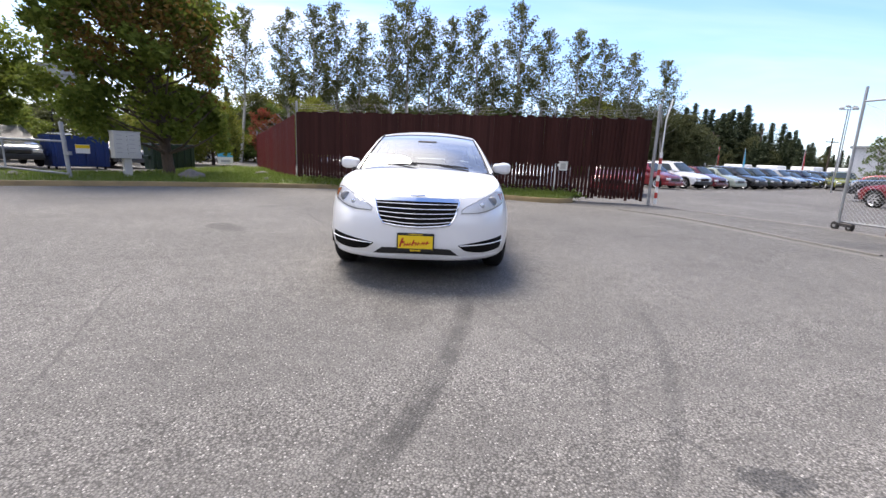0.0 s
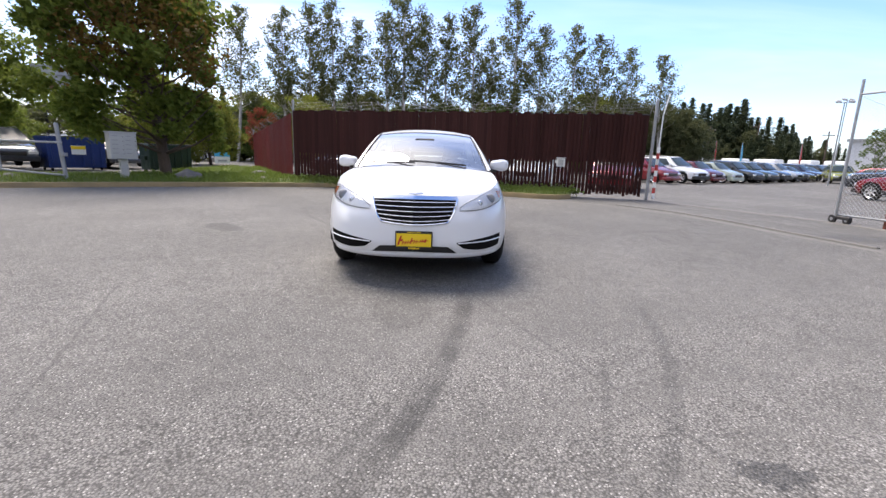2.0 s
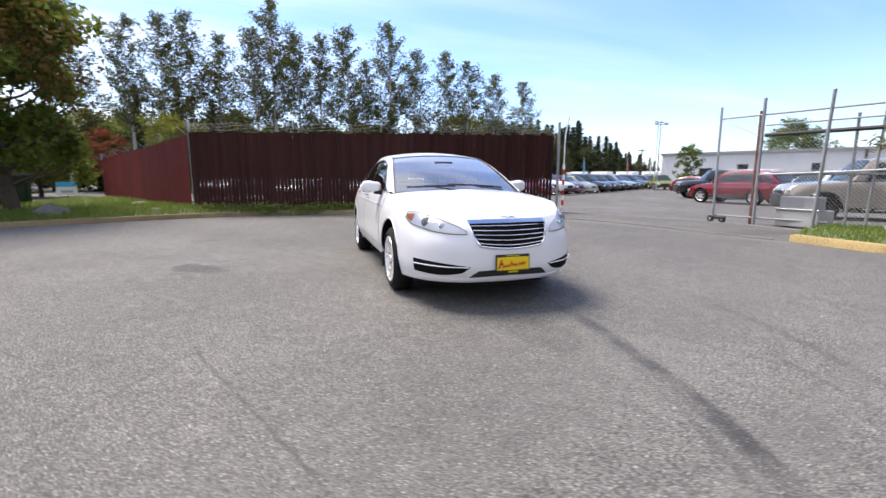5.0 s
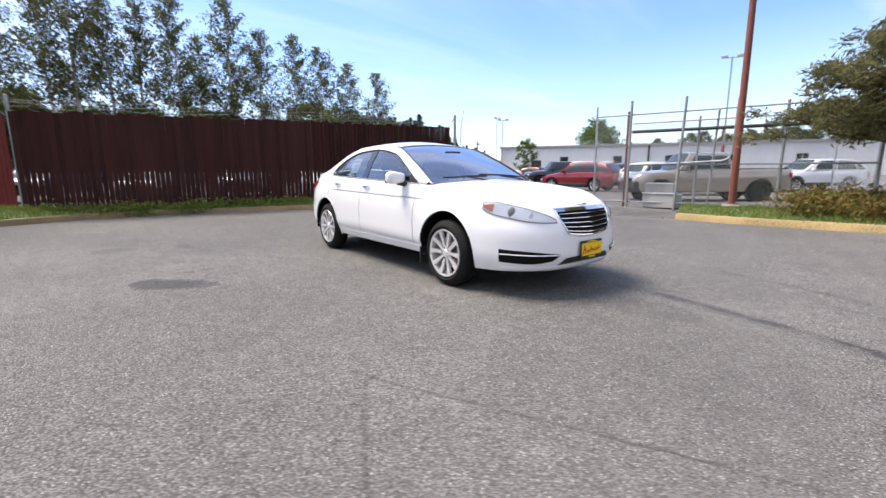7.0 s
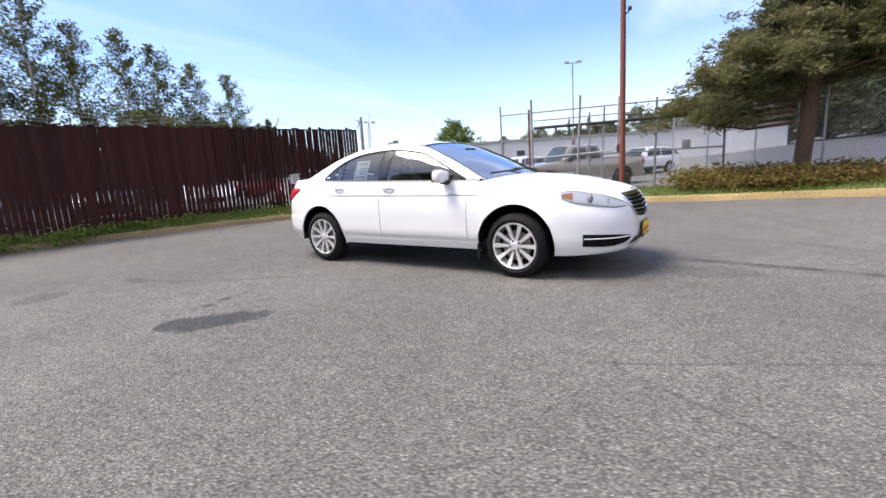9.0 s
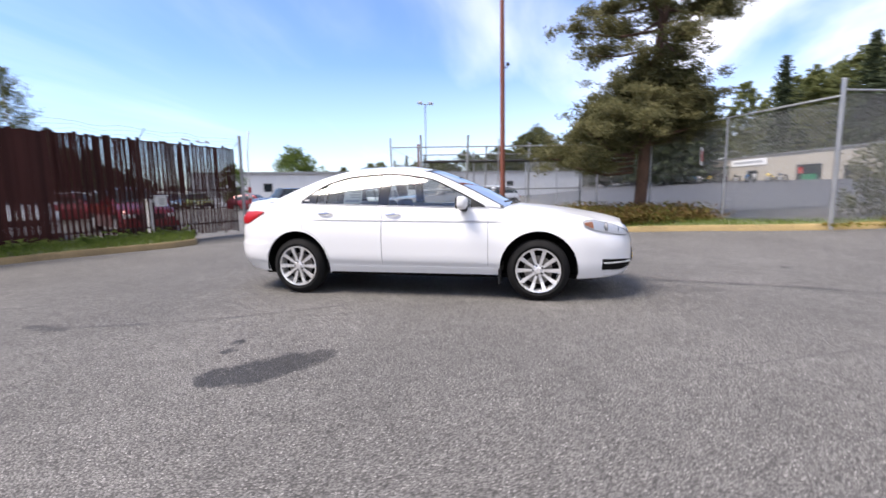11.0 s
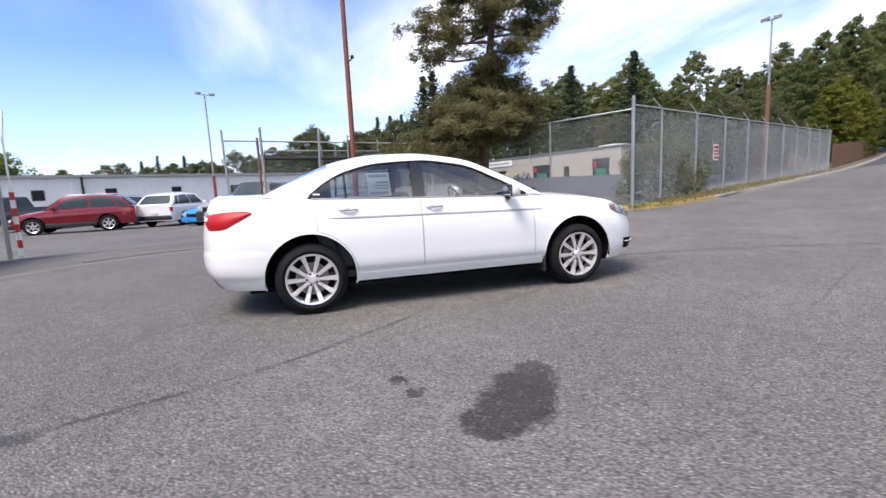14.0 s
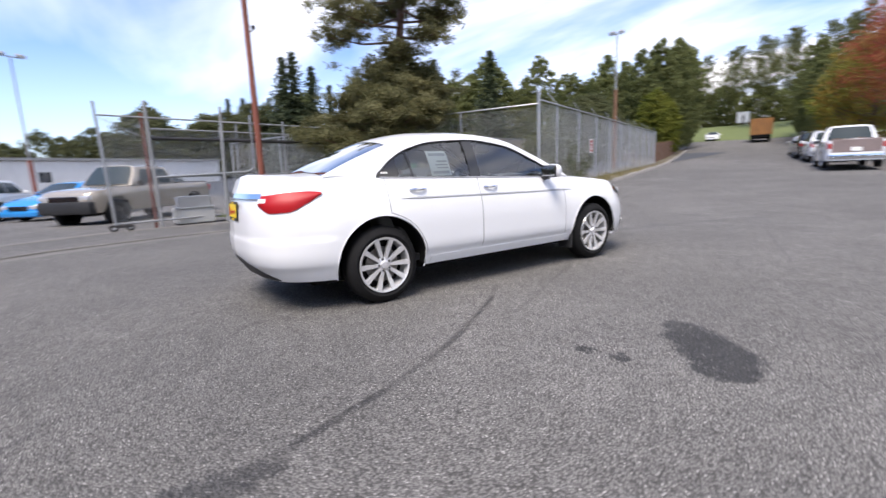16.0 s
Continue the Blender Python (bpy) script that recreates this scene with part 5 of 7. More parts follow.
    part("grille", box(-hw * (.52 if bed else .46), y0 - .03, zn - (.28 if bed else .18), hw * (.52 if bed else .46), y0 + .06, zn - .01, .02), "gloss_black", car)
    part("bumper", box(-hw * .90, y0 - .06, zb - .02, hw * .90, y0 + .20, zb + (.36 if bed else .20), .05, segs=2), "trim" if kind in ("pickup", "low_pickup", "suv") else paint, car, smooth=True)
    part("rear_bumper", box(-hw * .86, y0 + L_ - .12, zb + .04, hw * .86, y0 + L_ + .04, zb + .26, .05, segs=2), "chrome" if bed else "trim" if kind == "suv" else paint, car, smooth=True)
    for s in (-1, 1):
        part("headlamp", box(s * hw * .50, y0 - .005, zn - .13, s * hw * .86, y0 + .16, zn + .01, .03, segs=2), "alloy", car, smooth=True)
        part("tail_lamp", box(s * hw * .78, y0 + L_ - .14, bz - .32, s * hw * .92, y0 + L_ + .006, bz - .10, .02), "red_lens", car)
        for ax in (ax_f, ax_r):
            road_wheel(car, s * (hw - .12), ax, s, wr, "dark_steel" if kind == "pickup" else "alloy")
    if kind == "suv":
        for s in (-1, 1):
            part("sill_cladding", box(s * (hw * .90), ax_f + wr * 1.2, zb - .03, s * (hw + .012), ax_r - wr * 1.2, zb + .15, .02, segs=2), "trim", car, smooth=True)
            part("roof_rail", tube([(s * wt * .93, lerp(r0, r1, q), rz + (.0 if 0 < q < 1 else -.05)) for q in (0, .06, .3, .6, .94, 1)], .016, 6), "galv", car, smooth=True)
    part("plate_panel", box(-.16, y0 + L_ + .0, bz - .42, .16, y0 + L_ + .03, bz - .27), "paper", car)
    if bed:
        part("bed_floor", box(-hw * .80, y0 + tail + .06, B + lift - .10, hw * .80, y0 + L_ - .10, B + lift + .055), "under", car)
        part("tailgate", box(-hw * .80, y0 + L_ - .06, bz - .48, hw * .80, y0 + L_ + .006, bz + .045, .02), "tailgate" if kind == "low_pickup" else paint, car)
    return car


def heading(x, y, dx, dy, z=None):
    """A pose on the ground whose -y looks along dx, dy."""
    return pose(x, y, rise(x, y) if z is None else z, 0, 0, math.degrees(math.atan2(dx, -dy)))


parked("pickup", "tan", heading(15.07, 2.92, -.74, .67, -0.20), "tan pickup truck with black bumper parked behind the sliding gate", 0.0, "vehicles in the lot", "truck")
parked("suv", "red", heading(19.7, 11.6, -.14, .99), "dark red SUV with silver wheels parked in the lot", 0, "vehicles in the lot")
parked("suv", "white", heading(22.0, 8.0, .96, -.26), "white SUV parked with its tail outwards", 0, "vehicles in the lot")
parked("saloon", "blue", heading(20.2, 5.0, -.74, .67), "bright blue saloon parked beside the pickup", 0, "vehicles in the lot")
parked("pickup", "black", heading(24.6, 16.8, -.8, .6), "black pickup truck near the white building", 0, "vehicles in the lot", "truck")
parked("suv", "navy", heading(25.4, 11.6, .9, -.4), "dark blue SUV in the lot", 0, "vehicles in the lot")
parked("hatch", "red", heading(30.5, 24.2, .2, -1), "red hatchback near the white building", 0, "vehicles in the lot")
parked("suv", "white", heading(26.5, 2.2, -.8, .6), "white SUV behind the gate", 0, "vehicles in the lot")
ROW = [("hatch", "red", "small red hatchback in a row of parked cars"), ("suv", "white", "white SUV in a row of parked cars"), ("hatch", "dark_red", "dark red hatchback in a row of parked cars"),
       ("hatch", "pale_green", "pale green hatchback in a row of parked cars"), ("suv", "black", "black SUV in a row of parked cars"), ("suv", "dark_green", "dark green SUV in a row of parked cars"),
       ("suv", "black", "black SUV in a row of parked cars"), ("suv", "silver", "silver SUV in a row of parked cars"), ("saloon", "black", "black saloon in a row of parked cars"),
       ("suv", "navy", "navy SUV in a row of parked cars"), ("saloon", "grey", "grey saloon in a row of parked cars"), ("suv", "black", "black SUV in a row of parked cars"), ("suv", "grey", "grey SUV in a row of parked cars")]
for k, (kind, col, lab) in enumerate(ROW):
    parked(kind, col, heading(13.0 + 2.58 * k, 22.4 + 1.94 * k, .50, -.86), lab, 0, "row of parked cars")
parked("suv", "olive", heading(37.0, 35.5, -.5, -.86), "yellow-green SUV at the end of the row", 0, "row of parked cars")
cols = ["white", "silver", "grey", "black", "red", "white", "navy", "silver"]
for r in range(3):
    for k in range(13 - r):
        c = cols[(k * 3 + r * 5) % 8]
        parked(("suv", "saloon", "suv", "van")[(k + r) % 4 if r == 2 else (k + r) % 3], c, heading(27 + 3.0 * k + 5 * r, 48 + .9 * k + 9 * r + (k % 3) * .3, .3, -.95), c + " vehicle in the far rows of the lot", 0, "far rows of vehicles")
# behind the slatted fence
for x, y, kind, c in ((-4.6, 18.6, "suv", "navy"), (-1.2, 17.0, "saloon", "grey"), (1.9, 15.6, "suv", "grey"), (4.7, 14.3, "saloon", "white"), (7.6, 12.9, "hatch", "red")):
    parked(kind, c, heading(x, y, -.45, -.89), c + " car parked behind the slatted fence", 0, "cars behind the fence")
# beyond the grass on the other side
parked("suv", "grey", heading(-18.6, 13.2, .75, -.55, 0.1), "dark grey SUV beyond the low swing gate", 0, "vehicles beyond the grass")
parked("van", "white", heading(-22.5, 33.0, .8, .5, 0.1), "white van far beyond the grass", 0, "vehicles beyond the grass")
parked("saloon", "grey", heading(-17.2, 17.5, .8, -.4, 0.1), "grey saloon beyond the blue bin", 0, "vehicles beyond the grass")
parked("suv", "white", heading(-26.5, 27.5, .8, .4, 0.1), "white SUV far beyond the grass", 0, "vehicles beyond the grass")
# along the street
parked("low_pickup", "white", heading(2.2, -22.9, .35, -.94), "white pickup truck with a brown load, parked along the street", 0, "vehicles along the street", "truck")
parked("suv", "white", heading(4.75, -29.6, .37, -.93), "white SUV parked along the street", 0, "vehicles along the street")
parked("suv", "black", heading(6.75, -34.4, .37, -.93), "dark SUV parked along the street", 0, "vehicles along the street")
parked("saloon", "silver", heading(8.7, -39.6, .37, -.93), "silver saloon parked along the street", 0, "vehicles along the street")
parked("saloon", "white", heading(32.2, -76.0, -.37, .93), "white saloon parked by the far kerb", 0, "vehicles along the street")
parked("saloon", "white", heading(35.4, -83.5, -.37, .93), "white saloon parked by the far kerb", 0, "vehicles along the street")
load = thing("load_boards", "brown boards lying in the pickup bed", "boards", heading(1.62, -21.4, .35, -.94))
for k in range(6):
    part("board", box(-.70 + .24 * k, -.85, 1.12, -.50 + .24 * k, .85, 1.20 + .03 * (k % 3), .01), "bark", load)

orange = thing("box_truck", "orange box truck parked far up the street", "truck", heading(21.3, -65.0, .37, -.93))
part("cargo_box", box(-1.15, -2.4, .75, 1.15, 2.4, 2.75, .04), material("orange_paint", (0.22, 0.10, 0.03), 0.8, vary=0.55, scale=.8), orange)
part("chassis", box(-1.0, -3.9, .45, 1.0, 2.4, .75), "under", orange)
part("truck_cab", box(-1.0, -4.0, .6, 1.0, -2.5, 2.3, .15, segs=2), "white_paint", orange)
for s in (-1, 1):
    for yy in (-3.2, 1.5):
        road_wheel(orange, s * .95, yy, s, .45)

# ---- fences, gate, poles ----


def post(parent, x, y, z0, z1, r=.03, mat="galv", name="post", lean=(0, 0), cap=True):
    pts = [(x, y, z0), (x + lean[0], y + lean[1], z1)]
    p = part(name, tube(pts, r, 12), mat, parent, smooth=True, angle=50)
    if cap:
        b = bmesh.new()
        bmesh.ops.create_icosphere(b, subdivisions=2, radius=r * 1.12, matrix=Matrix.Translation(pts[1]) @ Matrix.Diagonal((1, 1, .6, 1)))
        part("post_cap", b, mat, p, smooth=True)
    return p


def slat_fence(a, b, name, label, mat, pitch=.112, tops=(2.58, 2.58), lows=(.10, .10), skip=()):
    """Brown privacy slats hung on rails between posts, with barbed wire over them."""
    d = (b - a)
    top = 0.0
    up = lambda t: lerp(tops[0], tops[1], t)
    n = int(d.length / pitch)
    along = d.normalized()
    out = Vector((along.y, -along.x, 0))
    f = thing(name, label, "fence")
    k = max(1, round(d.length / 3.0))
    for i in range(k + 1):
        p = a + d * (i / k) - out * .05
        if i not in skip:
            post(f, p.x, p.y, -.05, up(i / k) + .32 if i in (0, k) else up(i / k) + .04, .038 if i in (0, k) else .03, "galv_dull" if i in (0, k) else "dark_steel")
    for z in (.12, .5, .985):
        part("rail", tube([a + Vector((0, 0, lerp(lows[0], tops[0], z))) - out * .03, b + Vector((0, 0, lerp(lows[1], tops[1], z))) - out * .03], .021, 8), "dark_steel", f)
    for i, z in enumerate((.07, .14, .21)):
        pts = [a + d * (q / 40) + out * (.05 + .09 * i) + Vector((0, 0, up(q / 40) + z + .03 * math.sin(q * 1.3 + i) + .012 * math.sin(q * 4.1))) for q in range(41)]
        part("barbed_wire", tube(pts, .0034, 4), "galv_dull", f)
    for i in range(k + 1):
        p = a + d * (i / k)
        part("wire_arm", tube([p + Vector((0, 0, up(i / k))), p + out * .26 + Vector((0, 0, up(i / k) + .24))], .012, 6), "galv_dull", f)
    rng = random.Random(len(label))
    low_w = .0525 if mat == "slat" else .0575
    proto = box(-low_w, -.004, 0, low_w, .004, .40)
    box(-.061, -.005, .40, .061, .003, 1.0, 0, proto)
    for v in proto.verts:
        if v.co.y < 0:
            v.co.x *= .94
    me = mesh_of(proto)
    me.materials.append(M[mat])
    thin_bm = box(-.050, -.004, 0, .050, .004, .40)
    thin = mesh_of(box(-.0625, -.004, .40, .0625, .004, 1.0, 0, thin_bm))
    thin.materials.append(M[mat])
    turn = math.degrees(math.atan2(along.y, along.x))
    for i in range(n):
        if rng.random() < .002:
            continue
        p = a + along * (i + .5) * pitch
        loose = mat == "slat" and i > n * .58
        s = new("slat", thin if loose else me)
        s.parent = f
        zt = up((i + .5) / n) + rng.uniform(-.03, .02) * (2.2 if loose else 1) - (.14 if rng.random() < .02 else 0)
        z0 = lerp(lows[0], lows[1], (i + .5) / n) + rng.uniform(-.03, .06)
        p = p + out * (.006 if i % 2 else 0)
        s.matrix_local = Matrix.Translation((p.x, p.y, z0)) @ Euler((0, radians(rng.uniform(-.25, .25)), radians(turn + rng.uniform(-2, 2) + (18 if loose else 0)))).to_matrix().to_4x4() @ Matrix.Diagonal((rng.uniform(.97, 1.05), 1, zt - z0, 1))
    return f


def chain_link(parent, a, b, h0, h1, pitch=.060, r=.0029, name="wire_mesh"):
    """Crossed wires from a to b (base points), between heights h0 and h1."""
    d = b - a
    ln = d.length
    hh = h1 - h0
    V, F = [], []
    side = Vector((d.y, -d.x, 0)).normalized()
    for sgn in (1, -1):
        k = -hh
        while k < ln:
            s0, s1 = max(0, k), min(ln, k + hh)
            if s1 - s0 > .02:
                z0, z1 = s0 - k, s1 - k
                if sgn < 0:
                    z0, z1 = hh - z0, hh - z1
                p = a + d * (s0 / ln) + Vector((0, 0, h0 + z0))
                q = a + d * (s1 / ln) + Vector((0, 0, h0 + z1))
                u = (q - p).normalized().cross(side).normalized() * r
                w = side * r
                i = len(V)
                for e in (p, q):
                    V += [tuple(e + u), tuple(e - u * .5 + w * .87), tuple(e - u * .5 - w * .87)]
                F += [(i, i + 3, i + 4, i + 1), (i + 1, i + 4, i + 5, i + 2), (i + 2, i + 5, i + 3, i)]
            k += pitch * 1.4
    return part(name, poly_mesh(V, F), "wire", parent, "grey chain-link mesh")


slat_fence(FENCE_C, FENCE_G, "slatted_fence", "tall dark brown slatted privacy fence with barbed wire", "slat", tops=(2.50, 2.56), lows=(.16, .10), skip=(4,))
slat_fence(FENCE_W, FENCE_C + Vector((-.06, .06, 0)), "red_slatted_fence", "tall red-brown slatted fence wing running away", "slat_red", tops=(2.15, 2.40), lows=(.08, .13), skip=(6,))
# striped end post and pipe by the driveway
gp = thing("gate_post", "galvanised end post with red and white banded pipe", "post")
post(gp, 6.52, 7.50, -.05, 2.92, .045, "galv_dull")
for i in range(9):
    part("band", tube([(6.66, 7.36, .05 + .17 * i), (6.66, 7.36, .22 + .17 * i)], .045, 12), "red_paint" if i % 2 else "white_paint", gp, smooth=True)
part("thin_pipe", tube([(6.66, 7.36, 1.58), (6.67, 7.36, 2.5), (6.78, 7.34, 3.1)], .02, 8), "white_paint", gp)

# chain-link fence along the street, with the corner out at the kerb
CORNER = Vector((5.98, -7.72, 0))
END = Vector((14.3, -28.5, 0))
chain = thing("chain_link_fence", "galvanised chain-link fence with top rail and barb arms", "fence")
dirn = (END - CORNER).normalized()
stations = [0.0, 1.7, 4.2, 6.7, 9.1, 11.4, 13.7, 15.9, 18.1, 20.2, 22.4]
pz = lambda p: rise(p.x, p.y) + .10
tops = []
for i, s in enumerate(stations):
    p = CORNER + dirn * s
    h = 2.92 - .028 * s
    tops.append(p + Vector((0, 0, pz(p) + h)))
    post(chain, p.x, p.y, pz(p) - .15, pz(p) + (h + .22 if i == 0 else h), .05 if i in (0, 10) else .034, "galv", lean=(.02, -.02) if i == 0 else (0, 0))
    if 0 < i:
        q = p + Vector((.12 + .05 * (i % 2), .20, 0))
        part("barb_arm", tube([tops[-1], q + Vector((0, 0, pz(p) + h + .34))], .014, 6), "galv", chain)
part("top_rail", tube(tops, .024, 8), "galv", chain, smooth=True)
for i in range(10):
    a, b = CORNER + dirn * stations[i], CORNER + dirn * stations[i + 1]
    a.z, b.z = pz(a), pz(b)
    chain_link(chain, a, b, .0, 2.88 - .028 * stations[i + 1])
back = thing("side_fence", "galvanised chain-link fence turning back from the corner", "fence")
bdir = Vector((.84, .545, 0))
pts = []
for i in range(6):
    p = CORNER + bdir * (2.6 * i)
    h = 2.80 - .05 * i
    pts.append(p + Vector((0, 0, pz(p) + h)))
    if i:
        post(back, p.x, p.y, pz(p) - .2, pz(p) + h, .030, "galv")
        a = CORNER + bdir * (2.6 * (i - 1))
        a.z, q = pz(a), p.copy()
        q.z = pz(p)
        chain_link(back, a, q, .0, 2.74 - .05 * i)
part("top_rail", tube(pts, .022, 8), "galv", back, smooth=True)

bf_a, bf_b = Vector((15.2, -30.2, rise(15.2, -30.2))), Vector((22.5, -46.5, 0))
wf = thing("board_fence", "low dark brown board fence beside the street", "fence")
for i in range(44):
    p = bf_a.lerp(bf_b, i / 44)
    q = bf_a.lerp(bf_b, (i + .9) / 44)
    pz0 = rise(p.x, p.y) + .05
    bd = part("board", box(0, -.02, 0, .36, .02, 1.55 + .06 * math.sin(i * 2.3)), "rust_wood", wf)
    bd.matrix_local = Matrix.Translation((p.x, p.y, pz0)) @ Matrix.Rotation(math.atan2(q.y - p.y, q.x - p.x), 4, "Z")


def board_sign(name, label, p, face, w, h, bars, mat="white_paint", bar="red_paint", header=None):
    s = thing(name, label, "sign", Matrix.Translation(p) @ Matrix.Rotation(math.atan2(face[1], face[0]) + math.pi / 2, 4, "Z"))
    part("sign_plate", box(-w / 2, -.006, -h / 2, w / 2, .006, h / 2), mat, s)
    if header:
        part("sign_header", box(-w / 2, -.011, h * .12, w / 2, -.007, h / 2), header, s)
    b = bmesh.new()
    for x0, z0, x1, z1 in bars:
        box(x0 * w, -.012, z0 * h, x1 * w, -.0075, z1 * h, 0, b)
    part("print_bars", b, bar, s)
    return s


fn = Vector((-dirn.y, dirn.x, 0)) * -1
sp = CORNER + dirn * 5.75
board_sign("warning_sign", "small white and red notice wired to the fence", (sp.x - .05, sp.y - .02, rise(sp.x, sp.y) + 1.55), (-.93, -.37), .42, .58, [(-.42, .22, .42, .40), (-.42, .02, .42, .14), (-.36, -.16, .36, -.06), (-.42, -.40, .42, -.26)])
q = CORNER + bdir * 3.4
board_sign("fence_notice", "small pale red notice on the side fence", (q.x, q.y - .05, 2.05), (-.5, -.86), .30, .50, [(-.4, -.3, .4, .3)])

# sliding gate and the steel frame that carries it
gate = thing("sliding_gate", "open galvanised chain-link sliding gate on small wheels", "gate")


def gate_x(y):
    return 8.92 + .27 * (3.5 - y)


part("gate_stile", tube([(8.88, 3.48, .03), (8.94, 3.55, 2.96)], .03, 10), "galv", gate)
for z, r, mat, y1, nm in ((2.66, .022, "galv_dull", -2.7, "top_rail"), (2.40, .018, "galv_dull", -2.7, "upper_rail"), (2.17, .045, "dark_steel", -3.0, "track_beam"), (1.22, .022, "galv_dull", -2.7, "middle_rail"), (.14, .024, "galv_dull", 1.1, "bottom_rail")):
    part(nm, tube([(gate_x(y0), y0, z) for y0 in (3.50 if nm in ("top_rail", "bottom_rail") else 2.5, y1)], r, 8), mat, gate)
chain_link(gate, Vector((gate_x(3.5), 3.50, 0)), Vector((gate_x(2.55), 2.55, 0)), .14, 2.62, .06)
chain_link(gate, Vector((gate_x(2.5) + .03, 2.5, 0)), Vector((gate_x(-2.6) + .03, -2.6, 0)), .14, 2.4)
part("gate_brace", tube([(gate_x(3.5), 3.50, 2.62), (gate_x(2.6), 2.6, 2.15)], .006, 5), "galv", gate)
for yy, xx in ((3.52, 8.86), (3.20, 8.90)):
    whl = part("gate_wheel", lathe([(-.025, .03), (-.028, .085), (.028, .085), (.025, .03), (-.025, .03)], "x", 20), "dark_steel", gate, smooth=True)
    whl.matrix_local = Matrix.Translation((xx, yy, .05))
    part("wheel_hub", lathe([(-.032, .0005), (-.032, .035), (.032, .035), (.032, .0005)], "x", 12), "galv", whl)
part("wheel_carrier", box(8.86, 3.12, .05, 8.94, 3.62, .12, .01), "dark_steel", gate)
frame_ob = thing("gate_support", "steel posts and bent tube holding the sliding gate", "gate support")
post(frame_ob, 9.16, 2.54, -.05, 3.04, .038, "galv_dull", lean=(0, .02))
post(frame_ob, 9.20, 2.66, -.05, 2.75, .035, "rust", lean=(0, .0))
post(frame_ob, 8.97, 1.04, -.05, 2.95, .034, "galv_dull", lean=(-.02, -.12))
post(frame_ob, 9.78, .53, -.05, 2.62, .028, "galv_dull", lean=(0, -.10))
post(frame_ob, 9.70, .86, -.05, 2.50, .03, "galv_dull")
post(frame_ob, 10.16, -.95, -.05, 2.75, .034, "galv_dull", lean=(0, -.03))
post(frame_ob, 10.64, -2.7, -.05, 2.75, .034, "galv_dull")
part("bent_tube", tube([(9.14, 2.5, 1.22), (9.5, 1.2, 1.26), (9.76, .25, 1.31), (9.80, .10, 1.38), (9.82, .04, 1.54), (9.83, .02, 2.9)], .024, 8), "galv", frame_ob, smooth=True)
step = thing("steel_step", "grey steel step box behind the gate", "step", pose(9.75, 1.75, -.02, 0, 0, 8))
part("step_body", box(-.35, -.45, 0, .35, .45, .40, .02), "grey_box", step)
part("step_top", box(-.30, -.40, .40, .05, .40, .72, .02), "galv_dull", step)
part("step_tread", box(-.38, -.47, .40, -.02, .47, .43, .005), "galv", step)

# lamp posts
pole = thing("lamp_pole", "tall rust-red steel pole on a round concrete foot", "pole", pose(9.70, -.12, .05))
part("shaft", tube([(0, 0, 0), (-.03, .0, 4), (-.06, .02, 10.5)], [.088, .078, .06], 14), "rust", pole, smooth=True)
part("concrete_foot", lathe([(-.2, .24), (.10, .24), (.13, .20), (.13, .001)], "z", 20), "concrete", pole)
part("base_flange", lathe([(.13, .17), (.16, .17), (.16, .001)], "z", 16), "rust", pole)
bracket = part("pole_bracket", tube([(-.03, .0, 5.05), (-.02, -.13, 5.10), (-.02, -.17, 5.18)], .020, 8), "dark_steel", pole, "small dark bracket")
part("bracket_box", box(-.06, -.22, 5.14, .03, -.12, 5.25, .02), "dark_steel", bracket)


def flood_lamp(x, y, top, face, label, wood=False, lower_red=False, arm=.42):
    z0 = rise(x, y)
    t = thing("flood_lamp", label, "street lamp", pose(x, y, z0, 0, 0, face), "flood lamps")
    h = top - z0
    part("shaft", tube([(0, 0, -.1), (0, 0, h)], [.065, .04] if wood else [.06, .04], 10), "galv_dull", t, smooth=True)
    if wood:
        part("timber_foot", tube([(0, 0, -.1), (0, 0, h * .60)], [.125, .095], 10), "rust_wood", t, smooth=True)
    if lower_red:
        part("painted_foot", tube([(0, 0, -.1), (0, 0, h * .34)], .10, 10), "rust", t, smooth=True)
    part("cross_arm", tube([(-arm, 0, h - .06), (arm, 0, h - .06)], .025, 8), "galv_dull", t)
    for s in (-1, 1):
        hd = part("lamp_head", box(-.17, -.17, -.08, .17, .12, .10, .04, segs=2), "galv_dull", t)
        hd.matrix_local = pose(s * arm, -.06, h + .02, 25, 0, s * 12)
        part("lamp_pane", box(-.14, -.178, -.06, .14, -.166, .08), "lamp_glass", hd)


flood_lamp(28.7, 7.4, 7.9, -60, "grey twin flood lamp on a tall pole in the lot", lower_red=True)
flood_lamp(30.8, 29.3, 6.1, -20, "grey twin flood lamp on a tall pole in the lot")
flood_lamp(13.0, -21.8, 8.8, 200, "flood lamp on a brown timber pole behind the fence", wood=True, arm=.26)
flood_lamp(38.5, 38.0, 7.5, 10, "grey twin flood lamp on a tall pole far in the lot")


def utility_pole(x, y, h):
    t = thing("utility_pole", "brown timber utility pole with a cross-arm", "pole", pose(x, y, rise(x, y)), "utility poles")
    part("shaft", tube([(0, 0, -.2), (0, 0, h)], [.15, .11], 8), "bark", t, smooth=True)
    part("cross_arm", box(-1.1, -.05, h - .75, 1.1, .05, h - .62), "bark", t)
    for s in (-.9, -.4, .4, .9):
        part("insulator", lathe([(h - .62, .03), (h - .55, .05), (h - .50, .03), (h - .48, .0005)], "z", 8), "galv_dull", t).matrix_local = Matrix.Translation((s, 0, 0))


for x, y, h in ((58, 78, 9.0), (48, 76, 8.0), (66, 72, 7.5)):
    utility_pole(x, y, h)

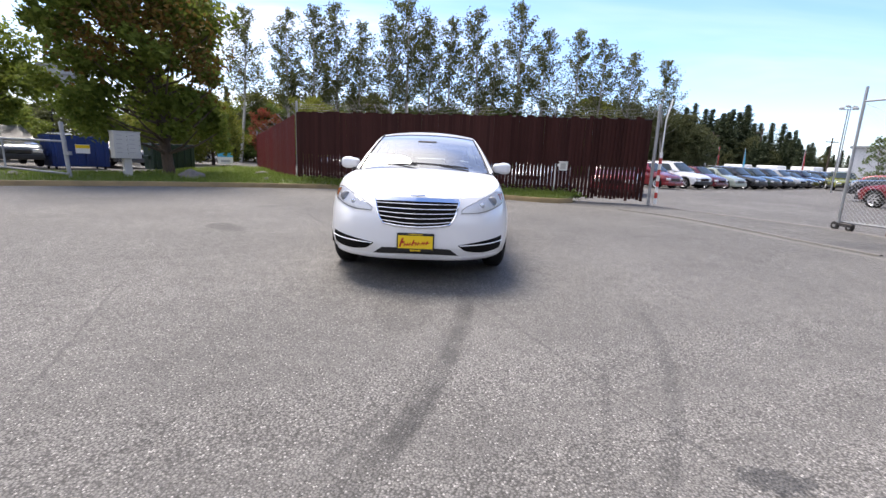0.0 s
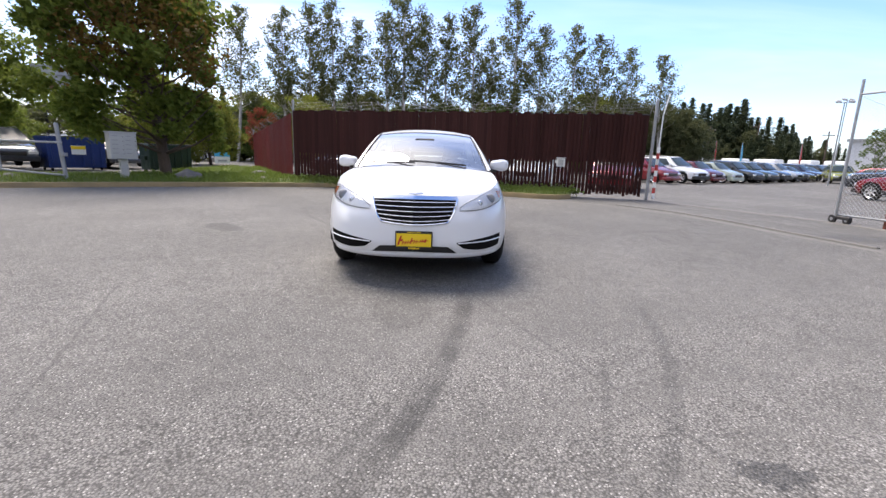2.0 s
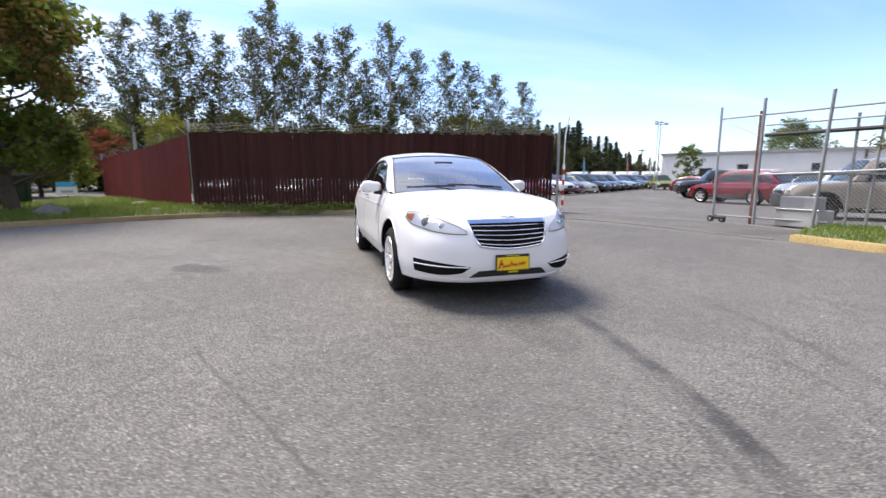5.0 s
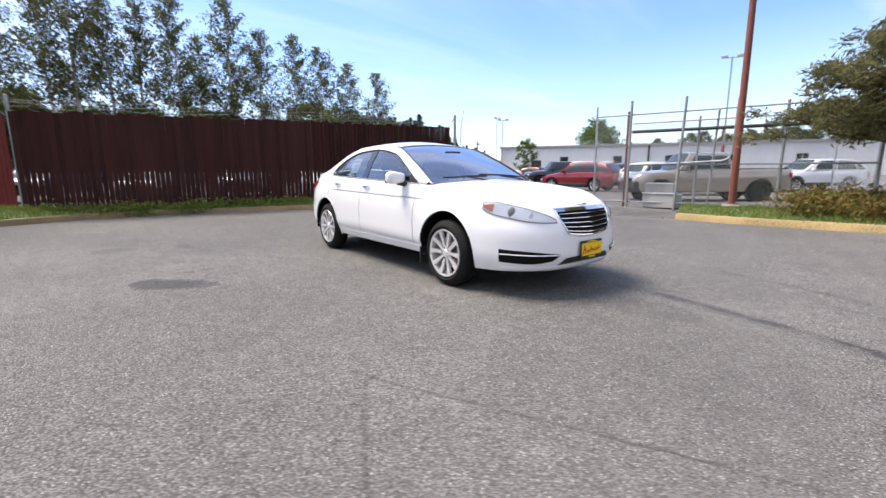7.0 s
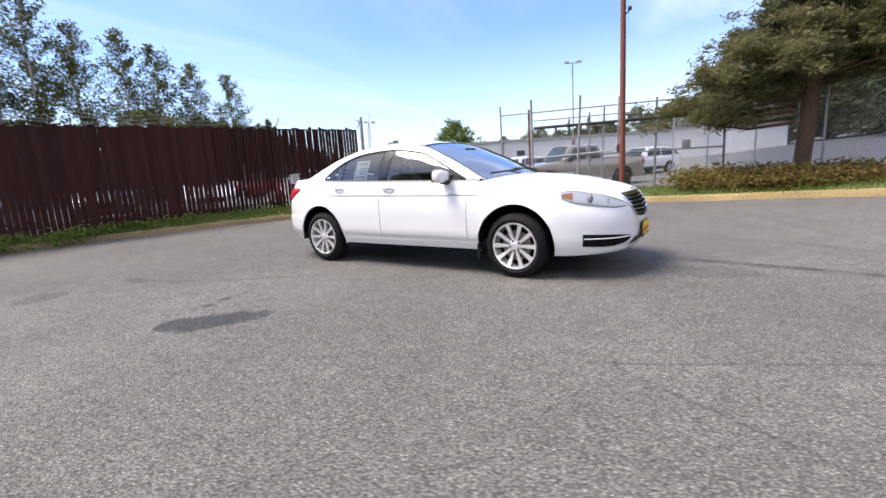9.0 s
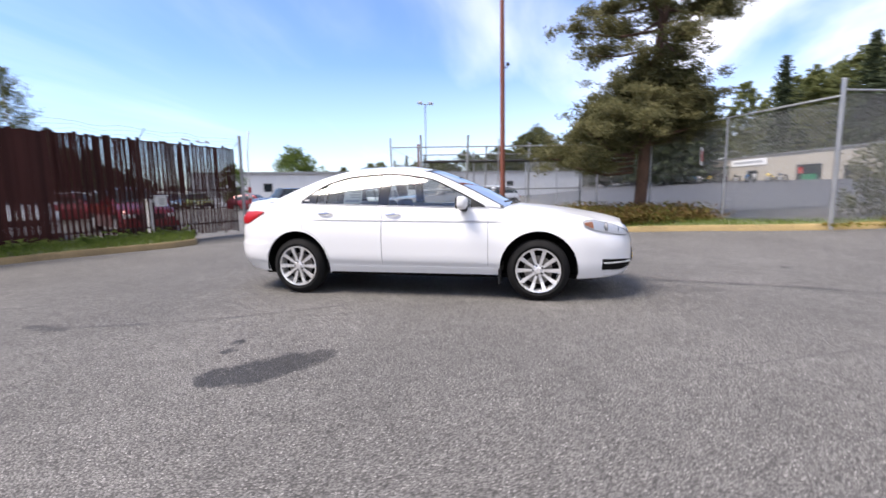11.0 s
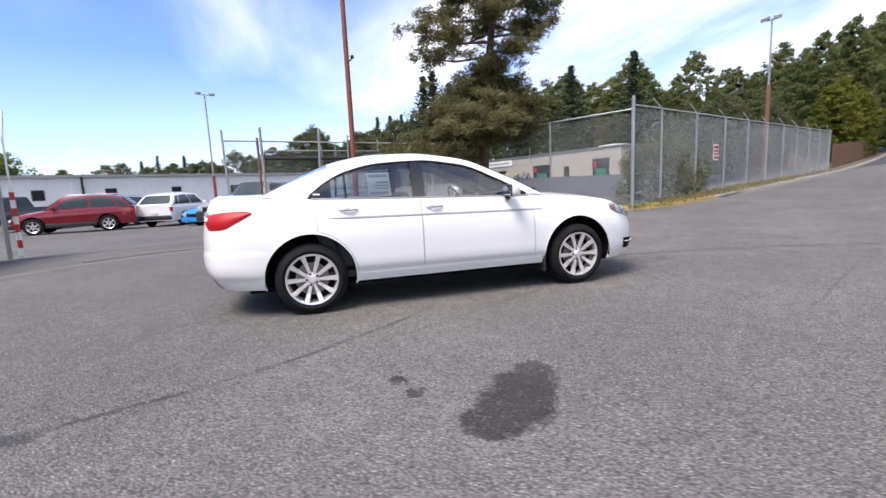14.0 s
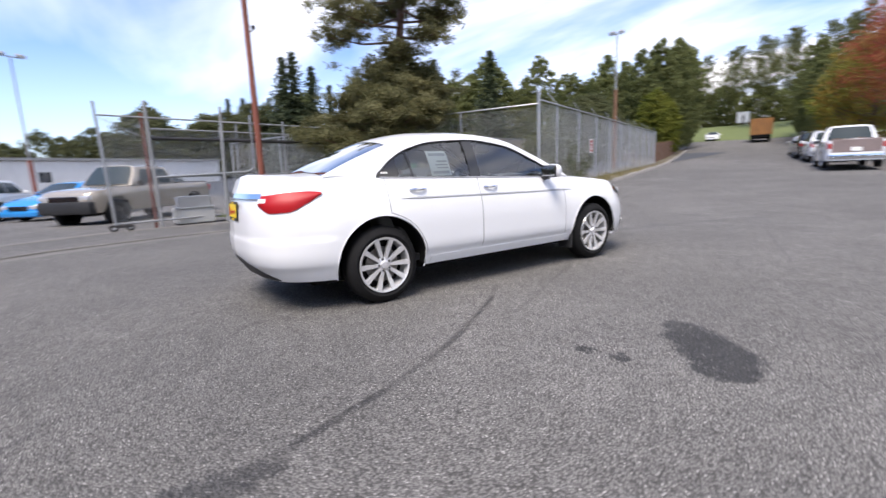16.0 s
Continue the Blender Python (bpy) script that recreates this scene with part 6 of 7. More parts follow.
# ---- small things by the grass ----
mail = thing("mailbox_unit", "grey metal cluster mailbox on a pedestal", "mailbox", pose(-9.75, 8.05, .10, 0, 0, 52) @ Matrix.Diagonal((.88, .88, .96, 1)))
part("cabinet", box(-.41, -.22, .66, .41, .22, 1.48, .015), "grey_box", mail)
part("pedestal", box(-.12, -.10, .0, .12, .10, .66, .01), "grey_box", mail)
part("pedestal_foot", box(-.2, -.18, -.05, .2, .18, .03), "concrete", mail)
part("cabinet_roof", box(-.43, -.24, 1.48, .43, .24, 1.52, .012), "grey_box", mail)
for i in range(2):
    for j in range(5):
        d = part("mail_door", box(-.385 + .39 * i, -.232, .76 + .135 * j, -.015 + .39 * i, -.218, .88 + .135 * j, .004), "grey_box", mail)
        part("lock", box(-.03 + .385 * i, -.24, .81 + .135 * j, -.012 + .385 * i, -.23, .83 + .135 * j), "trim", d)
        part("name_slot", box(-.34 + .39 * i, -.236, .835 + .135 * j, -.17 + .39 * i, -.231, .855 + .135 * j), "galv_dull", d)

call = thing("call_box", "white keypad box on a bent white post in the grass", "keypad", pose(3.74, 8.12, .08, 0, 0, -15))
part("stem", box(-.055, -.055, 0, .055, .055, 1.02, .008), "white_paint", call)
part("arm", box(-.055, -.055, .95, .20, .055, 1.04, .008), "white_paint", call)
part("keypad_case", box(.10, -.14, .84, .36, .10, 1.10, .015), "white_paint", call)
part("keypad_face", box(.15, -.146, .88, .31, -.138, 1.05), "grey_box", call)
part("rain_hood", box(.08, -.19, 1.10, .38, .11, 1.12, .004), "white_paint", call)


def bin_box(name, label, m, w, d, h, mat):
    t = thing(name, label, "dumpster", m)
    b = box(-w / 2, -d / 2, .12, w / 2, d / 2, h, .01)
    for v in b.verts:
        if v.co.z < .5:
            v.co.y *= .88
    part("tub", b, mat, t)
    for k in range(6):
        x = -w / 2 + .15 + k * (w - .3) / 5
        part("rib", box(x - .03, -d / 2 - .035, .22, x + .03, -d / 2 + .04, h - .08, .008), mat, t)
    part("rim", box(-w / 2 - .03, -d / 2 - .03, h - .07, w / 2 + .03, d / 2 + .03, h + .01, .01), mat, t)
    for s in (-1, 1):
        lid = part("lid", box(s * w / 4 - w / 4 + .01, -d / 2 - .02, 0, s * w / 4 + w / 4 - .01, d / 2, .04, .01), "black_plastic", t)
        lid.matrix_local = Matrix.Translation((0, 0, h + .012))
        part("fork_pocket", box(s * (w / 2 + .01), -d / 4, .55, s * (w / 2 + .12), d / 4, .72, .01), mat, t)
        for yy in (-d / 3, d / 3):
            part("castor", lathe([(-.03, .06), (.03, .06), (.03, .001), (-.03, .001), (-.03, .06)], "x", 12), "tyre", t).matrix_local = Matrix.Translation((s * (w / 2 - .15), yy, .06))
    return t


blue = bin_box("blue_dumpster", "dark blue steel dumpster with a pale notice", pose(-16.3, 14.2, .0, 0, 0, 58), 2.1, 1.3, 1.42, "dump_blue")
part("notice", box(-.25, -.70, .70, .28, -.688, 1.08), "paper", blue, "white and yellow notice")
part("notice_band", box(-.25, -.703, .92, .28, -.70, 1.06), "plate_yellow", blue)
bin_box("green_dumpster", "dark green steel dumpster behind the tree", pose(-12.6, 15.0, .0, 0, 0, 52), 1.75, 1.2, 1.22, "dump_green")

sg = thing("swing_gate", "low grey tube swing gate at the parking entrance", "gate", pose(-10.35, 6.55, .05))
post(sg, 0, 0, -.05, 1.62, .052, "galv_dull", lean=(-.10, 0), cap=True)
part("top_tube", tube([(0, 0, 1.12), (-4.6, -1.9, 1.16)], .03, 8), "galv_dull", sg)
part("low_tube", tube([(0, 0, .22), (-4.6, -1.9, .75)], .03, 8), "galv_dull", sg)
for k in (.28, .62, .95):
    part("upright", tube([(-4.6 * k, -1.9 * k, .22 + .53 * k), (-4.6 * k, -1.9 * k, 1.12 + .04 * k)], .025, 8), "galv_dull", sg)
part("gate_collar", tube([(0, 0, .75), (0, 0, .85)], .095, 12), "galv_dull", sg)

board_sign("yard_sign", "small blue and white board stuck in the grass", (-12.5, 20.2, .62), (.45, -.89), .80, .62, [(-.3, -.34, .3, -.16)], "paper", "grey_strip", "sign_blue")
legs = thing("sign_stake", "thin wooden stake holding the blue board", "stake", pose(-12.5, 20.24, .12))
part("stake_bar", box(-.02, -.012, -.2, .02, .012, .6), "bark", legs)
for x, y, s, sd in ((-8.3, 9.0, .42, 1), (-6.9, 11.6, .33, 2), (-12.0, 6.6, .25, 3), (-5.9, 9.3, .22, 4)):
    r = thing("boulder", "rounded grey boulder in the grass", "rock", pose(x, y, .12, 0, 0, 40 * sd), "boulders")
    b = bmesh.new()
    bmesh.ops.create_icosphere(b, subdivisions=3, radius=s)
    for v in b.verts:
        v.co *= 1 + .35 * noise.noise(v.co * 3.0 + Vector((sd, 0, 0)))
        v.co.z *= .7
    part("stone", b, "rock", r, smooth=True)

# ---- buildings ----


def long_building(name, label, a, b, depth, h, mat, openings, z0=0.0, cap=.12):
    """A long low hall from a to b, its front facing the yard; openings: along, width, sill, head, kind."""
    d = Vector((b[0] - a[0], b[1] - a[1], 0))
    ln = d.length
    t = thing(name, label, "building", Matrix.Translation((a[0], a[1], z0)) @ Matrix.Rotation(math.atan2(d.y, d.x), 4, "Z"))
    # front wall in pieces round its openings; local x along the wall, -y outwards
    cuts = sorted(openings)
    bm = bmesh.new()
    x = 0.0
    for o, w, s, e, _ in cuts:
        box(x, 0, -1, o, .25, h, 0, bm)
        if s > 0:
            box(o, 0, -1, o + w, .25, s, 0, bm)
        box(o, 0, e, o + w, .25, h, 0, bm)
        x = o + w
    box(x, 0, -1, ln, .25, h, 0, bm)
    part("front_wall", bm, mat, t)
    part("end_wall", box(0, .25, -1, .25, depth, h), mat, t)
    part("end_wall", box(ln - .25, .25, -1, ln, depth, h), mat, t)
    part("back_wall", box(.25, depth - .25, -1, ln - .25, depth, h), mat, t)
    part("roof", box(-.15, -.15, h, ln + .15, depth + .15, h + cap), "roof", t)
    for o, w, s, e, kind in cuts:
        wn = part("window" if kind != "door" else "door", box(o + .04, .10, max(s, -.9) + .04, o + w - .04, .14, e - .04), "dark_window" if kind != "door" else "dark_steel", t)
        fr = bmesh.new()
        for bx in ((o, .06, s, o + .06, .16, e), (o + w - .06, .06, s, o + w, .16, e), (o, .06, e - .06, o + w, .16, e), (o, .06, s, o + w, .16, s + .06)):
            box(*bx, 0, fr)
        part("window_frame", fr, "galv_dull", wn)
        if kind == "green":
            part("window_sign", box(o + w * .25, -.02, s + (e - s) * .15, o + w * .8, .09, s + (e - s) * .5), "green_sign", wn)
            part("window_poster", box(o + w * .1, -.02, s + (e - s) * .55, o + w * .25, .09, s + (e - s) * .85), "red_paint", wn)
    return t


white_len = math.hypot(25.0, 47.2)
wb_ = long_building("white_building", "long low white metal building at the back of the lot", (41.1, 39.8), (66.1, -7.4), 14, 4.0, "white_wall",
                    [(8.0, 1.1, 1.6, 2.7, "w"), (14.5, 1.1, 1.6, 2.7, "w"), (20.3, 1.1, 1.6, 2.7, "w"), (26.5, 1.1, 1.6, 2.7, "w"), (33.0, 1.1, 1.6, 2.7, "w"), (41.0, 1.1, 1.6, 2.7, "w"), (4.2, 1.4, 0, 2.3, "door")], -.1)
for k in range(18):
    part("wall_seam", box(3 * k + .5, -.03, -.5, 3 * k + .56, .0, 4.0), "white_wall", wb_)
part("gutter", box(-.1, -.28, 3.86, white_len + .1, -.15, 4.0), "galv_dull", wb_)
part("downpipe", box(18.4, -.16, 0, 18.6, -.03, 3.86), "dark_steel", wb_)
for x in (12.0, 17.0):
    part("wall_notice", box(x, -.05, 1.0, x + 1.0, -.01, 1.5), "paper", wb_)

bz0 = rise(41, -28) - .18
shop = long_building("beige_building", "long beige flat-roofed shop building across the car park", (86, -21.4), (38.6, -33.0), 16, 4.1, "beige",
                     [(44.6, 2.6, .5, 2.9, "green"), (39.9, 1.0, 0, 2.3, "door"), (34.0, 3.4, .5, 2.7, "green"), (26.0, 2.0, .5, 2.4, "w"), (20.5, 1.2, 0, 2.3, "door"), (17.0, 2.0, .5, 2.4, "w"), (9.5, 1.2, 0, 2.3, "door"), (5.5, 2.0, .5, 2.4, "w")], bz0 - .45)
for x in (20.2, 9.2):
    b = bmesh.new()
    for s in (0, 1):
        vs = [b.verts.new(p) for p in ((x - .9, -.02 - .02 * s, 3.2), (x + 2.4, -.02 - .02 * s, 3.2), (x + 2.4, -1.5, 2.2 - .05 * s), (x - .9, -1.5, 2.2 - .05 * s))]
        b.faces.new(vs)
    part("awning", b, "black_plastic", shop, "dark awning")
bn = part("banner", box(23.0, -.10, 3.05, 29.5, -.03, 3.85), "paper", shop, "white banner with dark writing")
part("banner_writing", box(23.6, -.115, 3.3, 28.9, -.105, 3.6), "grey_strip", bn)
part("roof_unit", box(40.5, 6, 4.2, 43.5, 8.5, 4.9, .05), "white_paint", shop)


def motorbike(x, y, turn, colour, label):
    t = thing("motorbike", label, "motorbike", pose(x, y, rise(x, y) + .03, 0, 0, turn), "row of motorbikes")
    for yy in (-.7, .7):
        part("wheel", lathe([(-.05, .22), (-.06, .28), (0, .31), (.06, .28), (.05, .22), (-.05, .22)], "x", 18), "tyre", t).matrix_local = Matrix.Translation((0, yy, .31))
    part("engine", box(-.16, -.28, .22, .16, .25, .60, .06, segs=2), "galv_dull", t)
    tank = bmesh.new()
    bmesh.ops.create_icosphere(tank, subdivisions=2, radius=1, matrix=Matrix.Translation((0, -.18, .82)) @ Matrix.Diagonal((.17, .36, .15, 1)))
    part("fuel_tank", tank, colour, t, smooth=True)
    part("saddle", box(-.14, .12, .70, .14, .75, .82, .05, segs=2), "trim", t)
    part("mudguard", box(-.07, .62, .60, .07, 1.0, .68, .03), colour, t)
    part("fork", tube([(0, -.72, .31), (0, -.48, .98)], .035, 8), "chrome", t)
    part("handlebar", tube([(-.38, -.38, 1.10), (0, -.46, 1.04), (.38, -.38, 1.10)], .018, 6), "trim", t)


wallv = Vector((38.6 - 86, -33.0 + 21.4, 0)).normalized()
for k in range(12):
    p = Vector((86, -21.4, 0)) + wallv * (17.5 + 1.75 * k + (.5 if k % 3 else 0)) + Vector((-.24, .97, 0)) * 4.2
    motorbike(p.x, p.y, 60 + 13 * (k % 4), ("car_red", "car_black", "car_blue", "white_paint", "plate_yellow", "car_grey")[k % 6], ("red", "black", "blue", "white", "yellow", "grey")[k % 6] + " motorbike parked before the shop")

bb = thing("billboard", "grey back of a large billboard above the trees", "billboard", pose(-28.3, 28.6, .1, 0, 0, 41))
part("panel", box(-1.45, -.15, 4.75, 1.45, .05, 6.65), "galv_dull", bb)
for k in range(4):
    part("rail", box(-1.45, -.23, 4.9 + .5 * k, 1.45, -.15, 4.99 + .5 * k), "roof", bb)
for s in (-.9, .9):
    part("leg", tube([(s, .15, 0), (s, .15, 6)], .10, 8), "dark_steel", bb)
fb = thing("white_billboard", "small white hoarding beyond the end of the street", "billboard", pose(33.4, -89.4, 6.6, 0, 0, 20))
part("panel", box(-.95, -.1, 1.2, .95, .1, 3.1), "paper", fb)
part("leg", tube([(0, .15, -2), (0, .15, 2.5)], .12, 8), "dark_steel", fb)
# far trailers and flags at the back of the lot
for k in range(9):
    x, y = 52 + 5.2 * k * .8, 74 - 2.4 * k
    tr = thing("white_trailer", "white travel trailer in a far sales lot", "trailer", heading(x, y, .3, -.95), "far trailers")
    part("shell", box(-1.1, -1.9, .5, 1.1, 1.9, 2.5, .2, segs=2), "white_paint", tr, smooth=True)
    part("window_strip", box(-1.11, -1.4, 1.4, 1.11, 1.1, 1.95), "dark_window", tr)
    part("wheel_pair", lathe([(-1.1, .35), (1.1, .35), (1.1, .01), (-1.1, .01), (-1.1, .35)], "x", 14), "tyre", tr).matrix_local = Matrix.Translation((0, .6, .35))
for k, (x, y, c) in enumerate(((35, 52, "red_paint"), (41, 56, "sign_blue"), (46, 52, "red_paint"), (53, 55, "white_paint"), (57, 50, "red_paint"), (38, 60, "white_paint"))):
    fl = thing("feather_flag", ("red", "blue", "red", "white", "red", "white")[k] + " feather flag on a thin pole in the far lot", "flag", pose(x, y, 0, 0, 0, 30), "feather flags")
    part("pole", tube([(0, 0, 0), (0, 0, 4.2)], .03, 6), "galv_dull", fl)
    part("cloth", grid(lambda u, v: (.02 + .42 * u * (1 - .3 * v), .05 * math.sin(5 * v + 3 * u), 1.4 + 2.7 * v), 4, 8), c, fl)

# ---- trees ----


def leaf_cloud(centres, radii, count, size, seed, flat=1.0, narrow=1.0, droop=0.0, corners=3, soft=0.62):
    """Leaves as small diamonds or triangles strewn in soft clumps: (verts, faces)."""
    rng = np.random.default_rng(seed)
    centres, radii = np.asarray(centres, float), np.asarray(radii, float)
    if radii.ndim == 1:
        radii = np.stack([radii, radii, radii * flat], 1)
    w = radii.prod(1) ** (2 / 3)
    pick = rng.choice(len(centres), count, p=w / w.sum())
    d = np.clip(rng.normal(size=(count, 3)), -2.4, 2.4) * soft
    p = centres[pick] + d * radii[pick]
    u = rng.normal(size=(count, 3))
    u[:, 2] = u[:, 2] * 0.6 - droop
    u /= np.linalg.norm(u, axis=1)[:, None]
    w2 = np.cross(u, rng.normal(size=(count, 3)))
    w2 /= np.linalg.norm(w2, axis=1)[:, None]
    s = size * rng.uniform(.6, 1.35, count)[:, None]
    a, b = u * s, w2 * s * .5 * narrow
    if corners == 3:
        v = np.stack([p - a * .5 - b, p + a * .6, p - a * .5 + b], 1).reshape(-1, 3)
    else:
        v = np.stack([p - a * .5, p + b, p + a * .5, p - b], 1).reshape(-1, 3)
    return v, np.arange(count * corners).reshape(count, corners)


def limbs(segs, sides=6):
    """Tapered branches: segs of (from, to, r0, r1), bent a little."""
    bm = bmesh.new()
    for a, b, r0, r1 in segs:
        a, b = Vector(a), Vector(b)
        m = a.lerp(b, .5) + Vector((0, 0, -.06 * (b - a).length))
        tube([a, m, b], [r0, (r0 + r1) / 2, r1], sides, bm, caps=False)
    return mesh_of(bm, True)


def broad_tree(h, width, base, clumps, leaves, size, seed, trunk_r=.16, corners=3, upright=0.0, sub=5):
    """Meshes of a broad-leaved tree: trunk with limbs, and a crown of lobes broken into twigs of leaves."""
    rng = random.Random(seed)
    cen, rad, segs = [], [], []
    top = Vector((rng.uniform(-.3, .3), rng.uniform(-.3, .3), h * .8))
    segs.append(((0, 0, -.2), (top.x * .5, top.y * .5, h * .45), trunk_r, trunk_r * .6))
    segs.append(((top.x * .5, top.y * .5, h * .45), top, trunk_r * .6, .02))
    for k in range(clumps):
        t = (k + .5) / clumps
        z = base + (h - base) * (t ** .9)
        f = math.sin(math.pi * min(1, .18 + .80 * t)) ** .75
        r = width / 2 * f * math.sqrt(rng.uniform(.2, 1.0))
        a = k * 2.39996 + rng.uniform(-.5, .5)
        c = Vector((r * math.cos(a), r * math.sin(a), z + rng.uniform(-.05, .05) * h + upright * r))
        big = width * rng.uniform(.07, .17) * min(1.0, (60 / clumps) ** .5)
        segs.append(((top.x * t * .5, top.y * t * .5, max(.8, z - r * .55)), c, trunk_r * .30 * (1 - t * .6), .012))
        cen.append(c)
        rad.append(big * .75)
        for _ in range(sub):
            d = Vector((rng.gauss(0, 1), rng.gauss(0, 1), rng.gauss(.1, .8))).normalized()
            cen.append(c + d * big * rng.uniform(.6, 1.25))
            rad.append(big * rng.uniform(.25, .55))
    return limbs(segs), leaf_cloud([tuple(c) for c in cen], rad, leaves, size, seed, .8, corners=corners)


def poplar(h, width, leaves, seed):
    """A tall thin tree with bare pale stem below and sparse upswept twigs."""
    rng = random.Random(seed)
    lean = Vector((rng.uniform(-.9, .9), rng.uniform(-.4, .4), 0))
    stem = lambda z: lean * (1 - z / h) ** 2
    segs = [((*stem(z)[:2], z - .2), (*stem(z + h * .25)[:2], z + h * .25 - .2), .17 * (1 - z / h) + .02, .17 * (.75 - z / h) + .02) for z in (0, h * .25, h * .5, h * .75)]
    cen, rad = [], []
    n = 76
    for k in range(n):
        t = (k + rng.random()) / n
        z = h * (.32 + .65 * t)
        ln = width * (.08 + .52 * (1 - t) ** .8 * min(1, .5 + 2.4 * t)) * rng.uniform(.5, 1.2)
        a = rng.uniform(0, math.tau)
        e = (ln * math.cos(a), ln * math.sin(a), z + ln * rng.uniform(.45, 1.1))
        segs.append(((*stem(z)[:2], z), e, .026 * (1.2 - t), .006))
        for q in (.25, .45, .62, .78, .90, 1.0):
            cen.append((e[0] * q, e[1] * q, z + (e[2] - z) * q))
            rad.append(rng.uniform(.18, .42) * (1.15 - .5 * t))
    return limbs(segs, 5), leaf_cloud(cen, rad, leaves, .155, seed, narrow=.8)


def conifer(h, width, seed):
    """A dark fir: uneven drooping boughs, each a ragged run of needle sprays turned every way."""
    rng = np.random.default_rng(seed)
    P, S = [], []
    for k in range(int(h * 21)):
        t = .06 + .93 * (k / (h * 21)) ** .9
        z = h * t
        reach = width / 2 * (1.01 - t) ** .86 * rng.uniform(.45, 1.2) + .06
        a = rng.uniform(0, math.tau)
        n = max(4, int(reach / .20))
        q = np.linspace(.05, 1, n) + rng.uniform(-.05, .05, n)
        sag = rng.uniform(.05, .5)
        p = np.stack([math.cos(a) * reach * q, math.sin(a) * reach * q, z - reach * sag * q + reach * .16 * q * q], 1)
        for _ in range(2):
            P.append(p + rng.normal(0, .10, p.shape) * (1 + width / 8) * (1.1 - .8 * t))
            S.append((.26 + .20 * (1 - q)) * rng.uniform(.7, 1.3, n) * (1.1 - .6 * t))
    P, S = np.concatenate(P), np.concatenate(S)[:, None]
    n = len(P)
    u = rng.normal(size=(n, 3))
    u[:, 2] = u[:, 2] * .7 - .5
    u /= np.linalg.norm(u, axis=1)[:, None]
    w = np.cross(u, rng.normal(size=(n, 3)))
    w /= np.linalg.norm(w, axis=1)[:, None]
    V = np.stack([P - u * S * .7 - w * S * .34, P + u * S * .9, P - u * S * .7 + w * S * .34], 1).reshape(-1, 3)
    return limbs([((0, 0, -.3), (0, 0, h * .97), .018 * h, .01)]), (V, np.arange(n * 3).reshape(n, 3))


def tree(name, label, meshes, mat, bark, m, group=""):
    t = thing(name, label, "tree", m, group)
    tr, cr = meshes
    part("trunk", tr, bark, t)
    part("crown", cr if isinstance(cr, bpy.types.Mesh) else poly_mesh(*cr), mat, t)
    return t


def at(x, y, s=1.0, turn=0.0, wide=1.0, z=None):
    return Matrix.Translation((x, y, rise(x, y) if z is None else z)) @ Matrix.Rotation(turn, 4, "Z") @ Matrix.Diagonal((s * wide, s * wide, s, 1))


# the maple by the mailbox, leaves just turning
mt, mc = broad_tree(9.6, 6.1, 1.5, 110, 50000, .14, 7, .20, 3, 0, 4)
for v in mt.vertices:
    v.co.x -= .17 * max(0.0, v.co.z - 1.2)
mc[0][:, 0] -= .17 * np.maximum(0.0, mc[0][:, 2] - 1.2) + .55
maple = tree("maple_tree", "spreading green maple with a few turning leaves", (mt, mc), "maple", "bark", at(-9.6, 10.0, z=.1))
tv, tf = leaf_cloud([(1.1, -1.6, 4.6), (.2, -1.9, 5.4), (1.8, -1.0, 3.6), (-.4, -2.2, 4.0), (.9, -2.2, 6.2)], [1.1, 1.0, .8, .9, .9], 2400, .12, 8)
part("turning_leaves", poly_mesh(tv, tf), "maple_turn", maple)
mt, mc = broad_tree(8.5, 7.5, 1.0, 70, 34000, .16, 17, .2)
first = tree("tree", "bushy bright green tree beyond the parking entrance", (mt, mc), "maple", "bark", at(-21.4, 13.2, .9, z=.1))
copy_thing(first, at(-24.5, 19.5, .42, 1.9, 1.3, z=.1))
copy_thing(first, at(-19.6, 26.0, .5, 3.1, z=.1))
copy_thing(first, at(-27.5, 17.5, .95, 2.4, z=.1))
copy_thing(first, at(-30.0, 24.5, .55, 4.2, 1.2, z=.1))
mt, mc = broad_tree(6.0, 5.5, .8, 44, 13000, .15, 19, .15)
limeT = tree("tree", "yellow-green tree behind the bins", (mt, mc), "lime", "bark", at(-17.6, 23.5, .8, z=.1))
copy_thing(limeT, at(-10.4, 31.5, 1.05, 1.2, z=.1))
copy_thing(limeT, at(-16.1, 25.9, .92, 4.0, 1.1, z=.1))
copy_thing(limeT, at(-21.4, 22.5, .56, 2.2, 1.1, z=.1))
mt, mc = broad_tree(6.2, 4.2, 1.6, 26, 4200, .15, 23, .12)
tree("red_tree", "small tree with bright red autumn leaves", (mt, mc), "red_leaf", "bark", at(-15.4, 33.5, .72, z=.1))

# the row of tall thin trees behind the slatted fence
kinds = [poplar(14, 4.9, 6600, s) for s in (31, 32, 33, 34)]
TALL = [(-17.8, 36.1, 13.2), (-14.6, 37.3, 13.6), (-12.3, 38.0, 14.2), (-10.4, 38.9, 14.8), (-8.1, 39, 13.4), (-5.5, 39.4, 14.6), (-3.7, 39.6, 15.6), (-1.6, 40.2, 13.8), (.4, 39.8, 13.6), (2.9, 39.7, 15.3),
        (4.9, 40.6, 12.8), (7, 39.2, 14.4), (9.4, 38.9, 12.3), (12.4, 38.1, 12.8), (14.6, 37.5, 12.5), (17, 36.7, 11.6), (19.5, 35.6, 10.9)]
protos = []
